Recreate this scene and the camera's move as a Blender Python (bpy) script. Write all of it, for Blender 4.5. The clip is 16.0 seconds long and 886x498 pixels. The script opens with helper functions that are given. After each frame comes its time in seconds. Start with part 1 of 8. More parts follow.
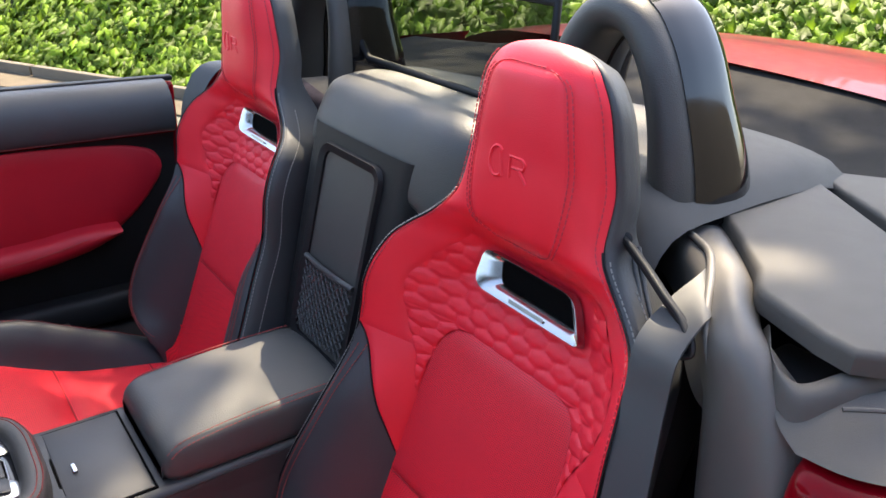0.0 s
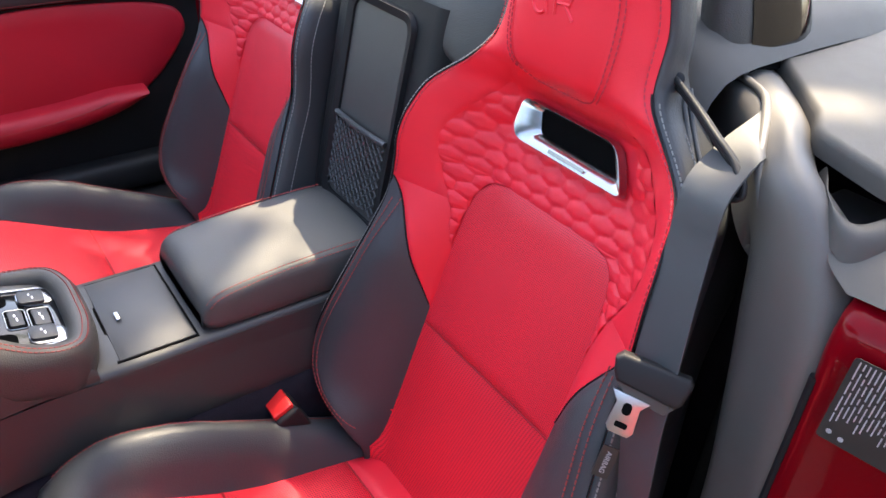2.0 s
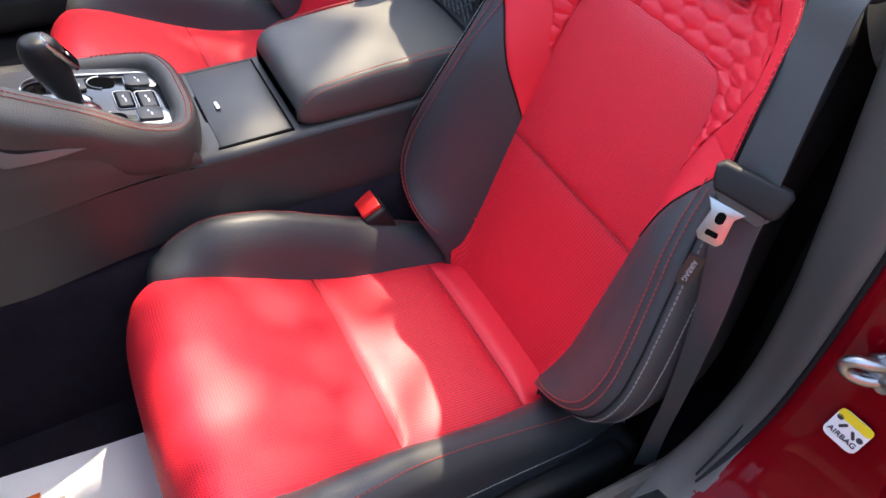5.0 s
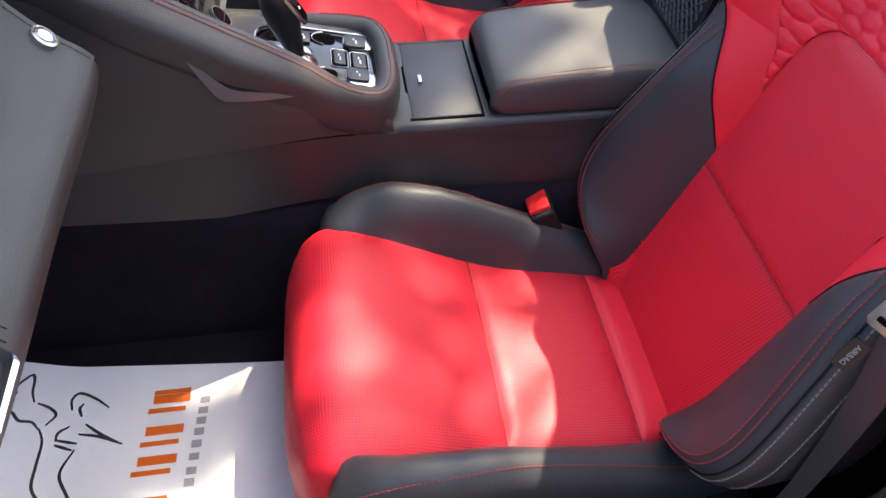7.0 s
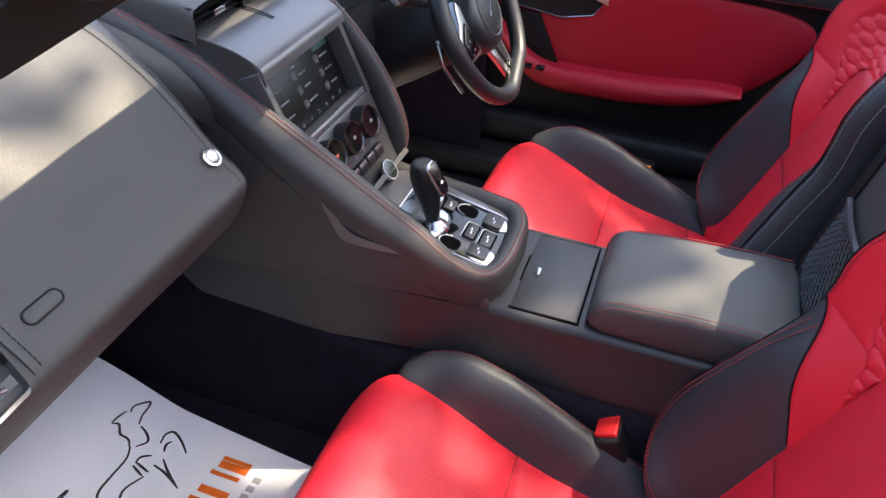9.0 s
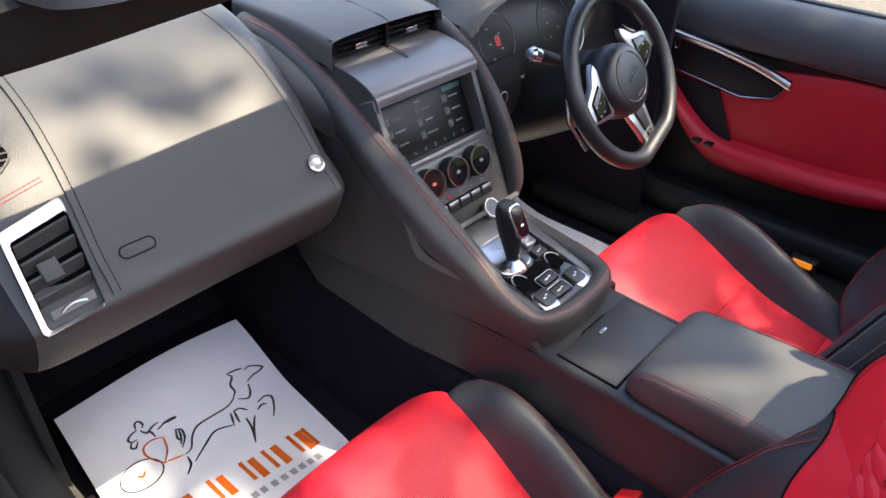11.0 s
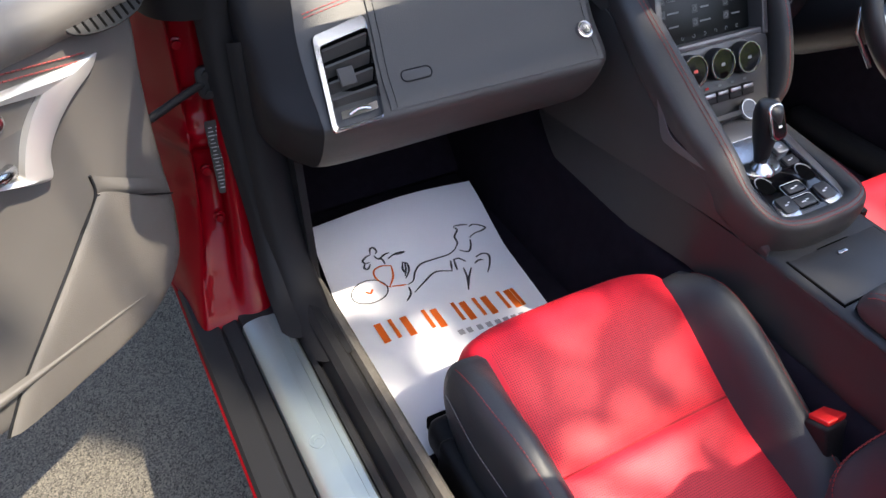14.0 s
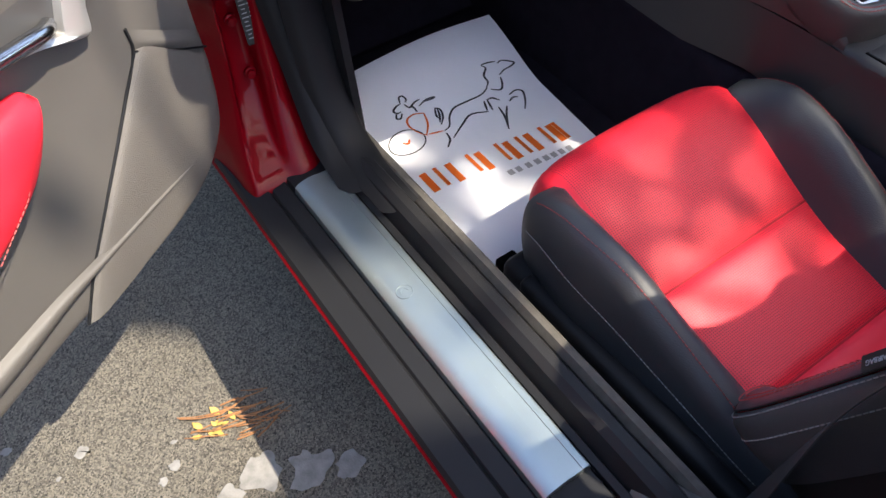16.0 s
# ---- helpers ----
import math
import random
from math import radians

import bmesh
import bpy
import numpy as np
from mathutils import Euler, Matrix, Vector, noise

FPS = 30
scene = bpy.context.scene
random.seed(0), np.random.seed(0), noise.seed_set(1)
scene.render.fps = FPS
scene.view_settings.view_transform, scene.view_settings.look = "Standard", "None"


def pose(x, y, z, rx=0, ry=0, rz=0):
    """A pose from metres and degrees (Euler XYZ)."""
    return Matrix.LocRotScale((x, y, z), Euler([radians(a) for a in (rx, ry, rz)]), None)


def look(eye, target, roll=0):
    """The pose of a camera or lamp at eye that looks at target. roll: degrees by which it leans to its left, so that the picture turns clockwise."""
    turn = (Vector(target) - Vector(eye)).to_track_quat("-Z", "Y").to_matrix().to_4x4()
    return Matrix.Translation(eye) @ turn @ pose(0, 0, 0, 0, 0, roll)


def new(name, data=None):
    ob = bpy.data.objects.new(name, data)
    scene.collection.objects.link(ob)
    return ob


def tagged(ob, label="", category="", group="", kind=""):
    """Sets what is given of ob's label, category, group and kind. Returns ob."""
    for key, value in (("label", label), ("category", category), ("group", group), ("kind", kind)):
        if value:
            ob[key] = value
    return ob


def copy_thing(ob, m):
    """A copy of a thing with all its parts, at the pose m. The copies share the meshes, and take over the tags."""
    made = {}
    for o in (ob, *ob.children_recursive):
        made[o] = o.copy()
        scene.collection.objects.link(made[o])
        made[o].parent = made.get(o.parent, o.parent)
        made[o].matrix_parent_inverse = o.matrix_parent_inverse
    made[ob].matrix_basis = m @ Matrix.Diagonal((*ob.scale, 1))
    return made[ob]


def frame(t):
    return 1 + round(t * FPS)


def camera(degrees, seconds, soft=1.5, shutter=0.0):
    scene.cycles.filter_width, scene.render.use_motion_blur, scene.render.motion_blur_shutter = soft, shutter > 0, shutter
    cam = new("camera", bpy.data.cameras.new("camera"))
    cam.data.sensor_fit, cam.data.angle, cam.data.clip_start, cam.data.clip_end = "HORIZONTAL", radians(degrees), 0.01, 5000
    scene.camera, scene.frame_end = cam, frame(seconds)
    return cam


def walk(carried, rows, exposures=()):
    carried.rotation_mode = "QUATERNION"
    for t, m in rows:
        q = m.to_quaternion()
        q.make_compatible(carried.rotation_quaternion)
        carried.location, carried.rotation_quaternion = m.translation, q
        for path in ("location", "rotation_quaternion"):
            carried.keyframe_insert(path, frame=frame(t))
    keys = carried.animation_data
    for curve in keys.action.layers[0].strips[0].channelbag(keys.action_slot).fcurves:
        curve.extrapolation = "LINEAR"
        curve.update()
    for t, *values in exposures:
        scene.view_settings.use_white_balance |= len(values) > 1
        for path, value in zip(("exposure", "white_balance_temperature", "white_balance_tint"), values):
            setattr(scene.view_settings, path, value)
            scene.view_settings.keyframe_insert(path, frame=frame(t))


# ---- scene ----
cam = camera(61.85, 16.0)
PATH = [
    (0, (-0.8666, 0.0887, 1.2143), (0.4965, -0.9739, 0.4250), 2.85),
    (0.5, (-0.8633, 0.0956, 1.2014), (0.4836, -0.9467, 0.3591), 2.76),
    (1, (-0.8619, 0.0964, 1.1920), (0.4628, -0.9142, 0.2789), 2.67),
    (1.5, (-0.8614, 0.0974, 1.1834), (0.4403, -0.8748, 0.1983), 2.58),
    (2, (-0.8601, 0.0981, 1.1756), (0.4127, -0.8354, 0.1179), 2.51),
    (2.5, (-0.8625, 0.1021, 1.1640), (0.3816, -0.7947, 0.0425), 2.59),
    (3, (-0.8656, 0.1058, 1.1572), (0.3487, -0.7536, -0.0247), 2.68),
    (3.5, (-0.8681, 0.1125, 1.1544), (0.3174, -0.7088, -0.0825), 2.84),
    (4, (-0.8714, 0.1194, 1.1511), (0.2960, -0.6578, -0.1308), 3.08),
    (4.2, (-0.8721, 0.1217, 1.1499), (0.2868, -0.6324, -0.1533), 3.06),
    (6.5, (-0.8840, 0.1341, 1.1397), (0.3077, -0.2330, -0.2940), 2.36),
    (7, (-0.8843, 0.1018, 1.1587), (0.3783, -0.1054, -0.2459), 1.58),
    (7.5, (-0.8876, 0.0354, 1.1815), (0.4521, -0.0047, -0.1652), 1.75),
    (8, (-0.8976, -0.0499, 1.2065), (0.5008, 0.0838, -0.0728), 2.35),
    (8.5, (-0.9054, -0.0970, 1.2314), (0.5235, 0.2062, 0.0164), 2.78),
    (9, (-0.8614, -0.1283, 1.2444), (0.5635, 0.3343, 0.0758), 2.74),
    (9.2, (-0.8383, -0.1395, 1.2522), (0.5829, 0.3651, 0.0966), 3.15),
    (11.3, (-0.8083, -0.4088, 1.2765), (0.3241, 0.6844, 0.2123), 1.10),
    (11.5, (-0.8114, -0.4214, 1.2785), (0.2963, 0.7033, 0.2212), 1.11),
    (12, (-0.8174, -0.4425, 1.2804), (0.2306, 0.7384, 0.2233), 1.38),
    (12.5, (-0.8229, -0.4536, 1.2745), (0.1617, 0.7702, 0.2055), 1.69),
    (13, (-0.8453, -0.4529, 1.2611), (0.0571, 0.7981, 0.1518), 2.07),
    (13.5, (-0.8784, -0.4439, 1.2456), (-0.0769, 0.8280, 0.0837), 1.92),
    (14, (-0.9087, -0.4321, 1.2324), (-0.2024, 0.8255, -0.0044), 1.32),
    (14.5, (-0.9254, -0.4198, 1.2073), (-0.2820, 0.7896, -0.1092), 0.20),
    (15, (-0.9539, -0.3832, 1.1831), (-0.3315, 0.7543, -0.2057), -1.11),
    (15.5, (-0.9885, -0.3592, 1.1710), (-0.3599, 0.7034, -0.2732), -2.21),
    (16, (-1.0254, -0.3465, 1.1668), (-0.3749, 0.6585, -0.3086), -2.58),
]
walk(cam, [(t, look(eye, target, roll)) for t, eye, target, roll in PATH], [(0, 2.54, 7250, 10), (1, 2.87, 7300, 10), (3, 3.10, 7350, 10), (4.2, 3.06, 7280, 10), (7, 2.62, 7100, 10), (9.5, 2.54, 7000, 10), (12, 2.39, 6800, 10), (14, 2.16, 6450, 10), (16, 1.97, 6350, 10)])

# ---------- world and sun ----------
TREE_CLUMPS = 460
SUN_DIR = Vector((0.385, -0.53, 1.0)).normalized()      # towards the sun
world = bpy.data.worlds.new("world")
scene.world = world
world.use_nodes = True
wn = world.node_tree
sky = wn.nodes.new("ShaderNodeTexSky")
sky.sky_type = "NISHITA"
sky.sun_disc = False
sky.air_density, sky.dust_density, sky.ozone_density = 0.9, 2.0, 1.0        # a hazy summer sky
sky.sun_elevation = math.asin(SUN_DIR.z)
sky.sun_rotation = math.atan2(SUN_DIR.x, SUN_DIR.y)
wn.nodes["Background"].inputs["Strength"].default_value = 0.15
wn.links.new(sky.outputs["Color"], wn.nodes["Background"].inputs["Color"])
sun = new("sun", bpy.data.lights.new("sun", "SUN"))
sun.data.energy = 3.25
sun.data.angle = radians(0.5)
sun.data.color = (1.0, 0.88, 0.70)
sun.matrix_world = look(SUN_DIR * 20, (0, 0, 0))


# ---------- materials ----------
def material(name, color, rough=0.5, metal=0.0, grain=0.0, grain_scale=600.0, mottle=0.12, mottle_scale=9.0,
             coat=0.0, ior=1.5, kind="noise", spread=0.0):
    """A surface with fine relief (grain) and a slow change of tone and gloss (mottle)."""
    m = bpy.data.materials.new(name)
    m.use_nodes = True
    nt = m.node_tree
    b = nt.nodes["Principled BSDF"]
    L = nt.links.new
    b.inputs["Roughness"].default_value = rough
    b.inputs["Metallic"].default_value = metal
    b.inputs["IOR"].default_value = ior
    b.inputs["Coat Weight"].default_value = coat
    b.inputs["Coat Roughness"].default_value = 0.04
    b.inputs["Coat IOR"].default_value = 1.4
    tc = nt.nodes.new("ShaderNodeTexCoord")
    n1 = nt.nodes.new("ShaderNodeTexNoise")
    n1.inputs["Scale"].default_value = mottle_scale
    n1.inputs["Detail"].default_value = 6
    L(tc.outputs["Object"], n1.inputs["Vector"])
    mix = nt.nodes.new("ShaderNodeMix")
    mix.data_type = "RGBA"
    mix.inputs[6].default_value = (*[c * (1 - mottle) for c in color], 1)
    mix.inputs[7].default_value = (*[min(1, c * (1 + mottle)) for c in color], 1)
    L(n1.outputs["Fac"], mix.inputs[0])
    src = mix.outputs[2]
    if spread:
        info = nt.nodes.new("ShaderNodeNewGeometry")
        hsv = nt.nodes.new("ShaderNodeHueSaturation")
        mr = nt.nodes.new("ShaderNodeMapRange")
        mr.inputs[3].default_value, mr.inputs[4].default_value = 1 - spread, 1 + spread
        L(info.outputs["Random Per Island"], mr.inputs[0])
        L(mr.outputs[0], hsv.inputs["Value"])
        L(src, hsv.inputs["Color"])
        src = hsv.outputs[0]
    L(src, b.inputs["Base Color"])
    rr = nt.nodes.new("ShaderNodeMapRange")
    rr.inputs[3].default_value, rr.inputs[4].default_value = max(0.02, rough - 0.06), min(1, rough + 0.06)
    n2 = nt.nodes.new("ShaderNodeTexNoise")
    n2.inputs["Scale"].default_value = mottle_scale * 3.7
    n2.inputs["Detail"].default_value = 4
    L(tc.outputs["Object"], n2.inputs["Vector"])
    L(n2.outputs["Fac"], rr.inputs[0])
    L(rr.outputs[0], b.inputs["Roughness"])
    if grain:
        if kind == "cells":
            g = nt.nodes.new("ShaderNodeTexVoronoi")
            g.feature = "DISTANCE_TO_EDGE"
            out = g.outputs["Distance"]
        else:
            g = nt.nodes.new("ShaderNodeTexNoise")
            g.inputs["Detail"].default_value = 3
            out = g.outputs["Fac"]
        g.inputs["Scale"].default_value = grain_scale
        L(tc.outputs["Object"], g.inputs["Vector"])
        bump = nt.nodes.new("ShaderNodeBump")
        bump.inputs["Strength"].default_value = grain
        bump.inputs["Distance"].default_value = 0.001
        L(out, bump.inputs["Height"])
        L(bump.outputs["Normal"], b.inputs["Normal"])
    return m


def dotted(name, color, rough, pitch, hole, lines=False, depth=0.22):
    """Leather pierced with a regular grid of small holes, laid out in metres on the panel's own map."""
    m = material(name, color, rough, mottle=0.08)
    nt = m.node_tree
    b = nt.nodes["Principled BSDF"]
    L = nt.links.new
    old = b.inputs["Base Color"].links[0].from_socket
    uv = nt.nodes.new("ShaderNodeUVMap")
    sep = nt.nodes.new("ShaderNodeSeparateXYZ")
    L(uv.outputs[0], sep.inputs[0])

    def op(kind, a, c=None):
        n = nt.nodes.new("ShaderNodeMath")
        n.operation = kind
        for i, v in enumerate((a, c)):
            if v is None:
                continue
            if isinstance(v, (int, float)):
                n.inputs[i].default_value = v
            else:
                L(v, n.inputs[i])
        return n.outputs[0]
    w = 2 * math.pi / pitch
    if lines:
        dot = op("MULTIPLY", op("COSINE", op("MULTIPLY", op("ADD", sep.outputs[0], op("MULTIPLY", sep.outputs[1], 1.0)), w * 0.7)),
                 op("COSINE", op("MULTIPLY", op("SUBTRACT", op("MULTIPLY", sep.outputs[0], 0.12), sep.outputs[1]), w * 0.55)))
    else:
        dot = op("MULTIPLY", op("COSINE", op("MULTIPLY", op("ADD", sep.outputs[0], sep.outputs[1]), w * 0.7)),
                 op("COSINE", op("MULTIPLY", op("SUBTRACT", sep.outputs[0], sep.outputs[1]), w * 0.7)))
    ramp = nt.nodes.new("ShaderNodeMapRange")
    ramp.inputs[1].default_value, ramp.inputs[2].default_value = hole, hole + 0.25
    ramp.clamp = True
    L(dot, ramp.inputs[0])
    mix = nt.nodes.new("ShaderNodeMix")
    mix.data_type = "RGBA"
    mix.inputs[7].default_value = (*[c * depth for c in color], 1)
    L(ramp.outputs[0], mix.inputs[0])
    L(old, mix.inputs[6])
    L(mix.outputs[2], b.inputs["Base Color"])
    bump = nt.nodes.new("ShaderNodeBump")
    bump.inputs["Strength"].default_value = 0.85
    bump.inputs["Distance"].default_value = 0.001
    bump.invert = True
    L(ramp.outputs[0], bump.inputs["Height"])
    L(bump.outputs["Normal"], b.inputs["Normal"])
    return m


RED = (0.79, 0.020, 0.041)
M = {
    "red": material("red_leather", RED, 0.47, ior=1.45, grain=0.22, grain_scale=800, mottle=0.07),
    "red_dots": dotted("red_perforated_leather", RED, 0.48, 0.0034, 0.36, depth=0.45),
    "red_cushion": dotted("red_perforated_cushion_leather", RED, 0.50, 0.0046, 0.40, depth=0.28),
    "red_lines": dotted("red_ribbed_leather", RED, 0.48, 0.0032, 0.36, True, depth=0.45),
    "black": material("black_leather", (0.042, 0.045, 0.049), 0.46, ior=1.45, grain=0.42, grain_scale=560, mottle=0.12),
    "dash": material("black_dash_leather", (0.045, 0.044, 0.042), 0.50, grain=0.42, grain_scale=620, mottle=0.10, mottle_scale=5),
    # black leather made lighter for the light and sheen on the armrest
    "arm": material("lit_black_leather", (0.062, 0.062, 0.060), 0.50, ior=1.45, grain=0.42, grain_scale=560, mottle=0.12),
    "plastic": material("dark_grained_plastic", (0.015, 0.015, 0.016), 0.50, ior=1.3, grain=0.25, grain_scale=1500, mottle=0.10),
    "trim": material("grey_grained_trim", (0.062, 0.058, 0.053), 0.58, ior=1.4, grain=0.30, grain_scale=1300, mottle=0.12),
    # lighter copy of the grey trim, with the stronger light in its colour
    "door_trim": material("lit_grey_brown_trim", (0.086, 0.080, 0.074), 0.50, grain=0.30, grain_scale=1300, mottle=0.12),
    "gloss": material("gloss_black", (0.006, 0.006, 0.007), 0.07, mottle=0.02, ior=1.5),
    "carpet": material("black_carpet", (0.015, 0.013, 0.018), 0.95, ior=1.08, grain=1.0, grain_scale=700, mottle=0.35, mottle_scale=40),
    "rubber": material("black_rubber", (0.011, 0.0115, 0.013), 0.50, ior=1.28, grain=0.1),
    "chrome": material("satin_chrome", (0.46, 0.46, 0.47), 0.22, 1.0, mottle=0.03),
    "silver": material("brushed_silver", (0.42, 0.42, 0.43), 0.34, 1.0, mottle=0.04),
    "satin_silver": material("satin_silver_trim", (0.56, 0.55, 0.54), 0.42, 0.7, mottle=0.04),
    "plate": material("brushed_aluminium", (0.36, 0.42, 0.42), 0.42, 0.9, mottle=0.08, mottle_scale=14),
    "paint": material("red_car_paint", (0.14, 0.0007, 0.004), 0.36, mottle=0.03, coat=0.28, ior=1.12),
    "stitch": material("red_thread", (0.28, 0.045, 0.042), 0.7, mottle=0.1),
    "stitch_grey": material("grey_thread", (0.21, 0.205, 0.195), 0.7, mottle=0.1),
    "belt": material("belt_webbing", (0.040, 0.043, 0.046), 0.50, grain=0.35, grain_scale=1600, mottle=0.08),
    "paper": material("white_paper", (0.80, 0.81, 0.84), 0.75, grain=0.04, grain_scale=60, mottle=0.015),
    "ink": material("dark_ink", (0.03, 0.03, 0.035), 0.7),
    "orange": material("orange_ink", (0.72, 0.13, 0.01), 0.6, mottle=0.03),
    "white": material("white_print", (0.75, 0.75, 0.76), 0.6, mottle=0.02),
    "yellow": material("yellow_print", (0.75, 0.60, 0.02), 0.5, mottle=0.02),
    "print_dim": material("grey_print", (0.34, 0.34, 0.35), 0.6, mottle=0.05),
    "pocket": material("fine_ribbed_trim", (0.098, 0.090, 0.082), 0.55, grain=0.9, grain_scale=420, mottle=0.08, kind="cells"),
    "satin": material("satin_grey_panel", (0.16, 0.155, 0.155), 0.32, metal=0.4, mottle=0.06),
    "stack": material("dark_satin_stack", (0.075, 0.074, 0.075), 0.36, metal=0.25, mottle=0.06),
    "satin_black": material("satin_black_plastic", (0.024, 0.024, 0.025), 0.42, grain=0.15, grain_scale=1400, mottle=0.07),
    "screen": material("dark_screen_glass", (0.006, 0.007, 0.007), 0.34, mottle=0.03, ior=1.33),
    "screen_print": material("dim_screen_print", (0.15, 0.16, 0.16), 0.5, mottle=0.05),
    "stitch_dark": material("dark_red_thread", (0.46, 0.030, 0.050), 0.7, mottle=0.1),
    # black held down in colour for the shade at dash ends, pillar and footwell
    "shaded_black": material("shaded_black_trim", (0.013, 0.013, 0.014), 0.55, grain=0.2, grain_scale=1200, ior=1.25, mottle=0.1),
    "label": material("black_label", (0.02, 0.02, 0.02), 0.35, mottle=0.04),
    "fabric": material("dark_roof_fabric", (0.028, 0.027, 0.026), 0.9, ior=1.15, grain=0.8, grain_scale=900, mottle=0.25, mottle_scale=25),
    "seal": material("grey_fuzzy_seal", (0.075, 0.068, 0.058), 0.95, grain=1.0, grain_scale=900, mottle=0.4, mottle_scale=120),
    # almost no albedo: the shade of gaps and hollows as a colour
    "black_gap": material("gap_shade_black", (0.004, 0.004, 0.004), 0.9, ior=1.08),
    "wheel": material("black_wheel_leather", (0.013, 0.0135, 0.015), 0.40, grain=0.12, grain_scale=1100, mottle=0.15),
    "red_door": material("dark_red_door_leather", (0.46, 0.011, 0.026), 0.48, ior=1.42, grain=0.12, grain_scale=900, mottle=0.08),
    "seam": material("dark_red_seam", (0.34, 0.008, 0.014), 0.7, mottle=0.1),
    "red_btn": material("red_plastic", (0.62, 0.02, 0.02), 0.3, mottle=0.03),
}


# ---------- mesh tools ----------
def origin(ob):
    v = Vector()
    while ob is not None:
        v += ob.location
        ob = ob.parent
    return v


def thing(name, loc, label, category, group="", kind=""):
    ob = new(name)
    ob.location = loc
    ob.empty_display_size = 0.05
    return tagged(ob, label, category, group, kind)


def add_mesh(name, verts, faces, mat, parent=None, label="", uv=None, smooth=40):
    me = bpy.data.meshes.new(name)
    o = origin(parent) if parent else Vector()
    me.from_pydata([tuple(Vector(v) - o) for v in verts], [], faces)
    if uv is not None:
        lay = me.uv_layers.new(name="UVMap")
        co = [c for p in me.polygons for i in p.vertices for c in uv[i]]
        lay.data.foreach_set("uv", co)
    me.materials.append(mat)
    me.validate()
    for p in me.polygons:
        p.use_smooth = True
    me.set_sharp_from_angle(angle=radians(smooth))
    ob = new(name, me)
    if parent:
        ob.parent = parent
    if label:
        ob["label"] = label
    return ob


def part(name, bm, mat, parent=None, label="", smooth=40):
    """Links a bmesh (in world places) as one mesh object under a thing or a part."""
    bmesh.ops.recalc_face_normals(bm, faces=bm.faces[:])
    me = bpy.data.meshes.new(name)
    if parent:
        bmesh.ops.translate(bm, verts=bm.verts[:], vec=-origin(parent))
    bm.to_mesh(me)
    bm.free()
    me.materials.append(mat)
    for p in me.polygons:
        p.use_smooth = True
    me.set_sharp_from_angle(angle=radians(smooth))
    ob = new(name, me)
    if parent:
        ob.parent = parent
    if label:
        ob["label"] = label
    return ob


def spline(pts, n):
    """n points on a smooth curve through pts."""
    p = np.array(pts, float)
    if len(p) == 2:
        t = np.linspace(0, 1, n)[:, None]
        return p[0] * (1 - t) + p[1] * t
    seg = np.linalg.norm(np.diff(p, axis=0), axis=1) ** 0.5 + 1e-9
    k = np.concatenate([[0], np.cumsum(seg)])
    m = np.zeros_like(p)
    d = np.diff(p, axis=0) / seg[:, None]
    m[1:-1] = (d[:-1] * seg[1:, None] + d[1:] * seg[:-1, None]) / (seg[:-1] + seg[1:])[:, None]
    m[0], m[-1] = d[0], d[-1]
    out = []
    for t in np.linspace(0, k[-1], n):
        i = min(max(int(np.searchsorted(k, t, side="right")) - 1, 0), len(seg) - 1)
        h = seg[i]
        u = (t - k[i]) / h
        out.append((2 * u**3 - 3 * u**2 + 1) * p[i] + (u**3 - 2 * u**2 + u) * h * m[i]
                   + (-2 * u**3 + 3 * u**2) * p[i + 1] + (u**3 - u**2) * h * m[i + 1])
    return np.array(out)


def curve1(table, x):
    """Smooth value at x from a table of (x, value)."""
    xs = [a for a, _ in table]
    if x <= xs[0]:
        return table[0][1]
    if x >= xs[-1]:
        return table[-1][1]
    i = max(j for j in range(len(xs)) if xs[j] <= x)
    def slope(j):
        if j == 0 or j == len(xs) - 1:
            j0, j1 = max(j - 1, 0), min(j + 1, len(xs) - 1)
        else:
            j0, j1 = j - 1, j + 1
        return (table[j1][1] - table[j0][1]) / (xs[j1] - xs[j0])
    h = xs[i + 1] - xs[i]
    u = (x - xs[i]) / h
    return ((2 * u**3 - 3 * u**2 + 1) * table[i][1] + (u**3 - 2 * u**2 + u) * h * slope(i)
            + (-2 * u**3 + 3 * u**2) * table[i + 1][1] + (u**3 - u**2) * h * slope(i + 1))


def grid_faces(nu, nv, closed=False):
    f = []
    for i in range(nu - 1):
        for j in range(nv if closed else nv - 1):
            k = (j + 1) % nv
            f.append((i * nv + j, i * nv + k, (i + 1) * nv + k, (i + 1) * nv + j))
    return f


def loft(name, sections, mat, parent=None, label="", nu=16, nv=16, closed=False, caps=False, smooth=40):
    """A smooth skin through sections that all have the same number of points."""
    secs = [np.array(list(s) + ([s[0]] if closed else []), float) for s in sections]
    rows = [spline(s, nv + 1)[:-1] if closed else spline(s, nv) for s in secs]
    cols = [spline([r[j] for r in rows], nu) if len(rows) > 1 else None for j in range(nv)]
    verts = [cols[j][i] for i in range(nu) for j in range(nv)]
    faces = grid_faces(nu, nv, closed)
    if caps and closed:
        faces += [tuple(range(nv)), tuple(reversed(range((nu - 1) * nv, nu * nv)))]
    return finish(name, verts, faces, mat, parent, label, smooth)


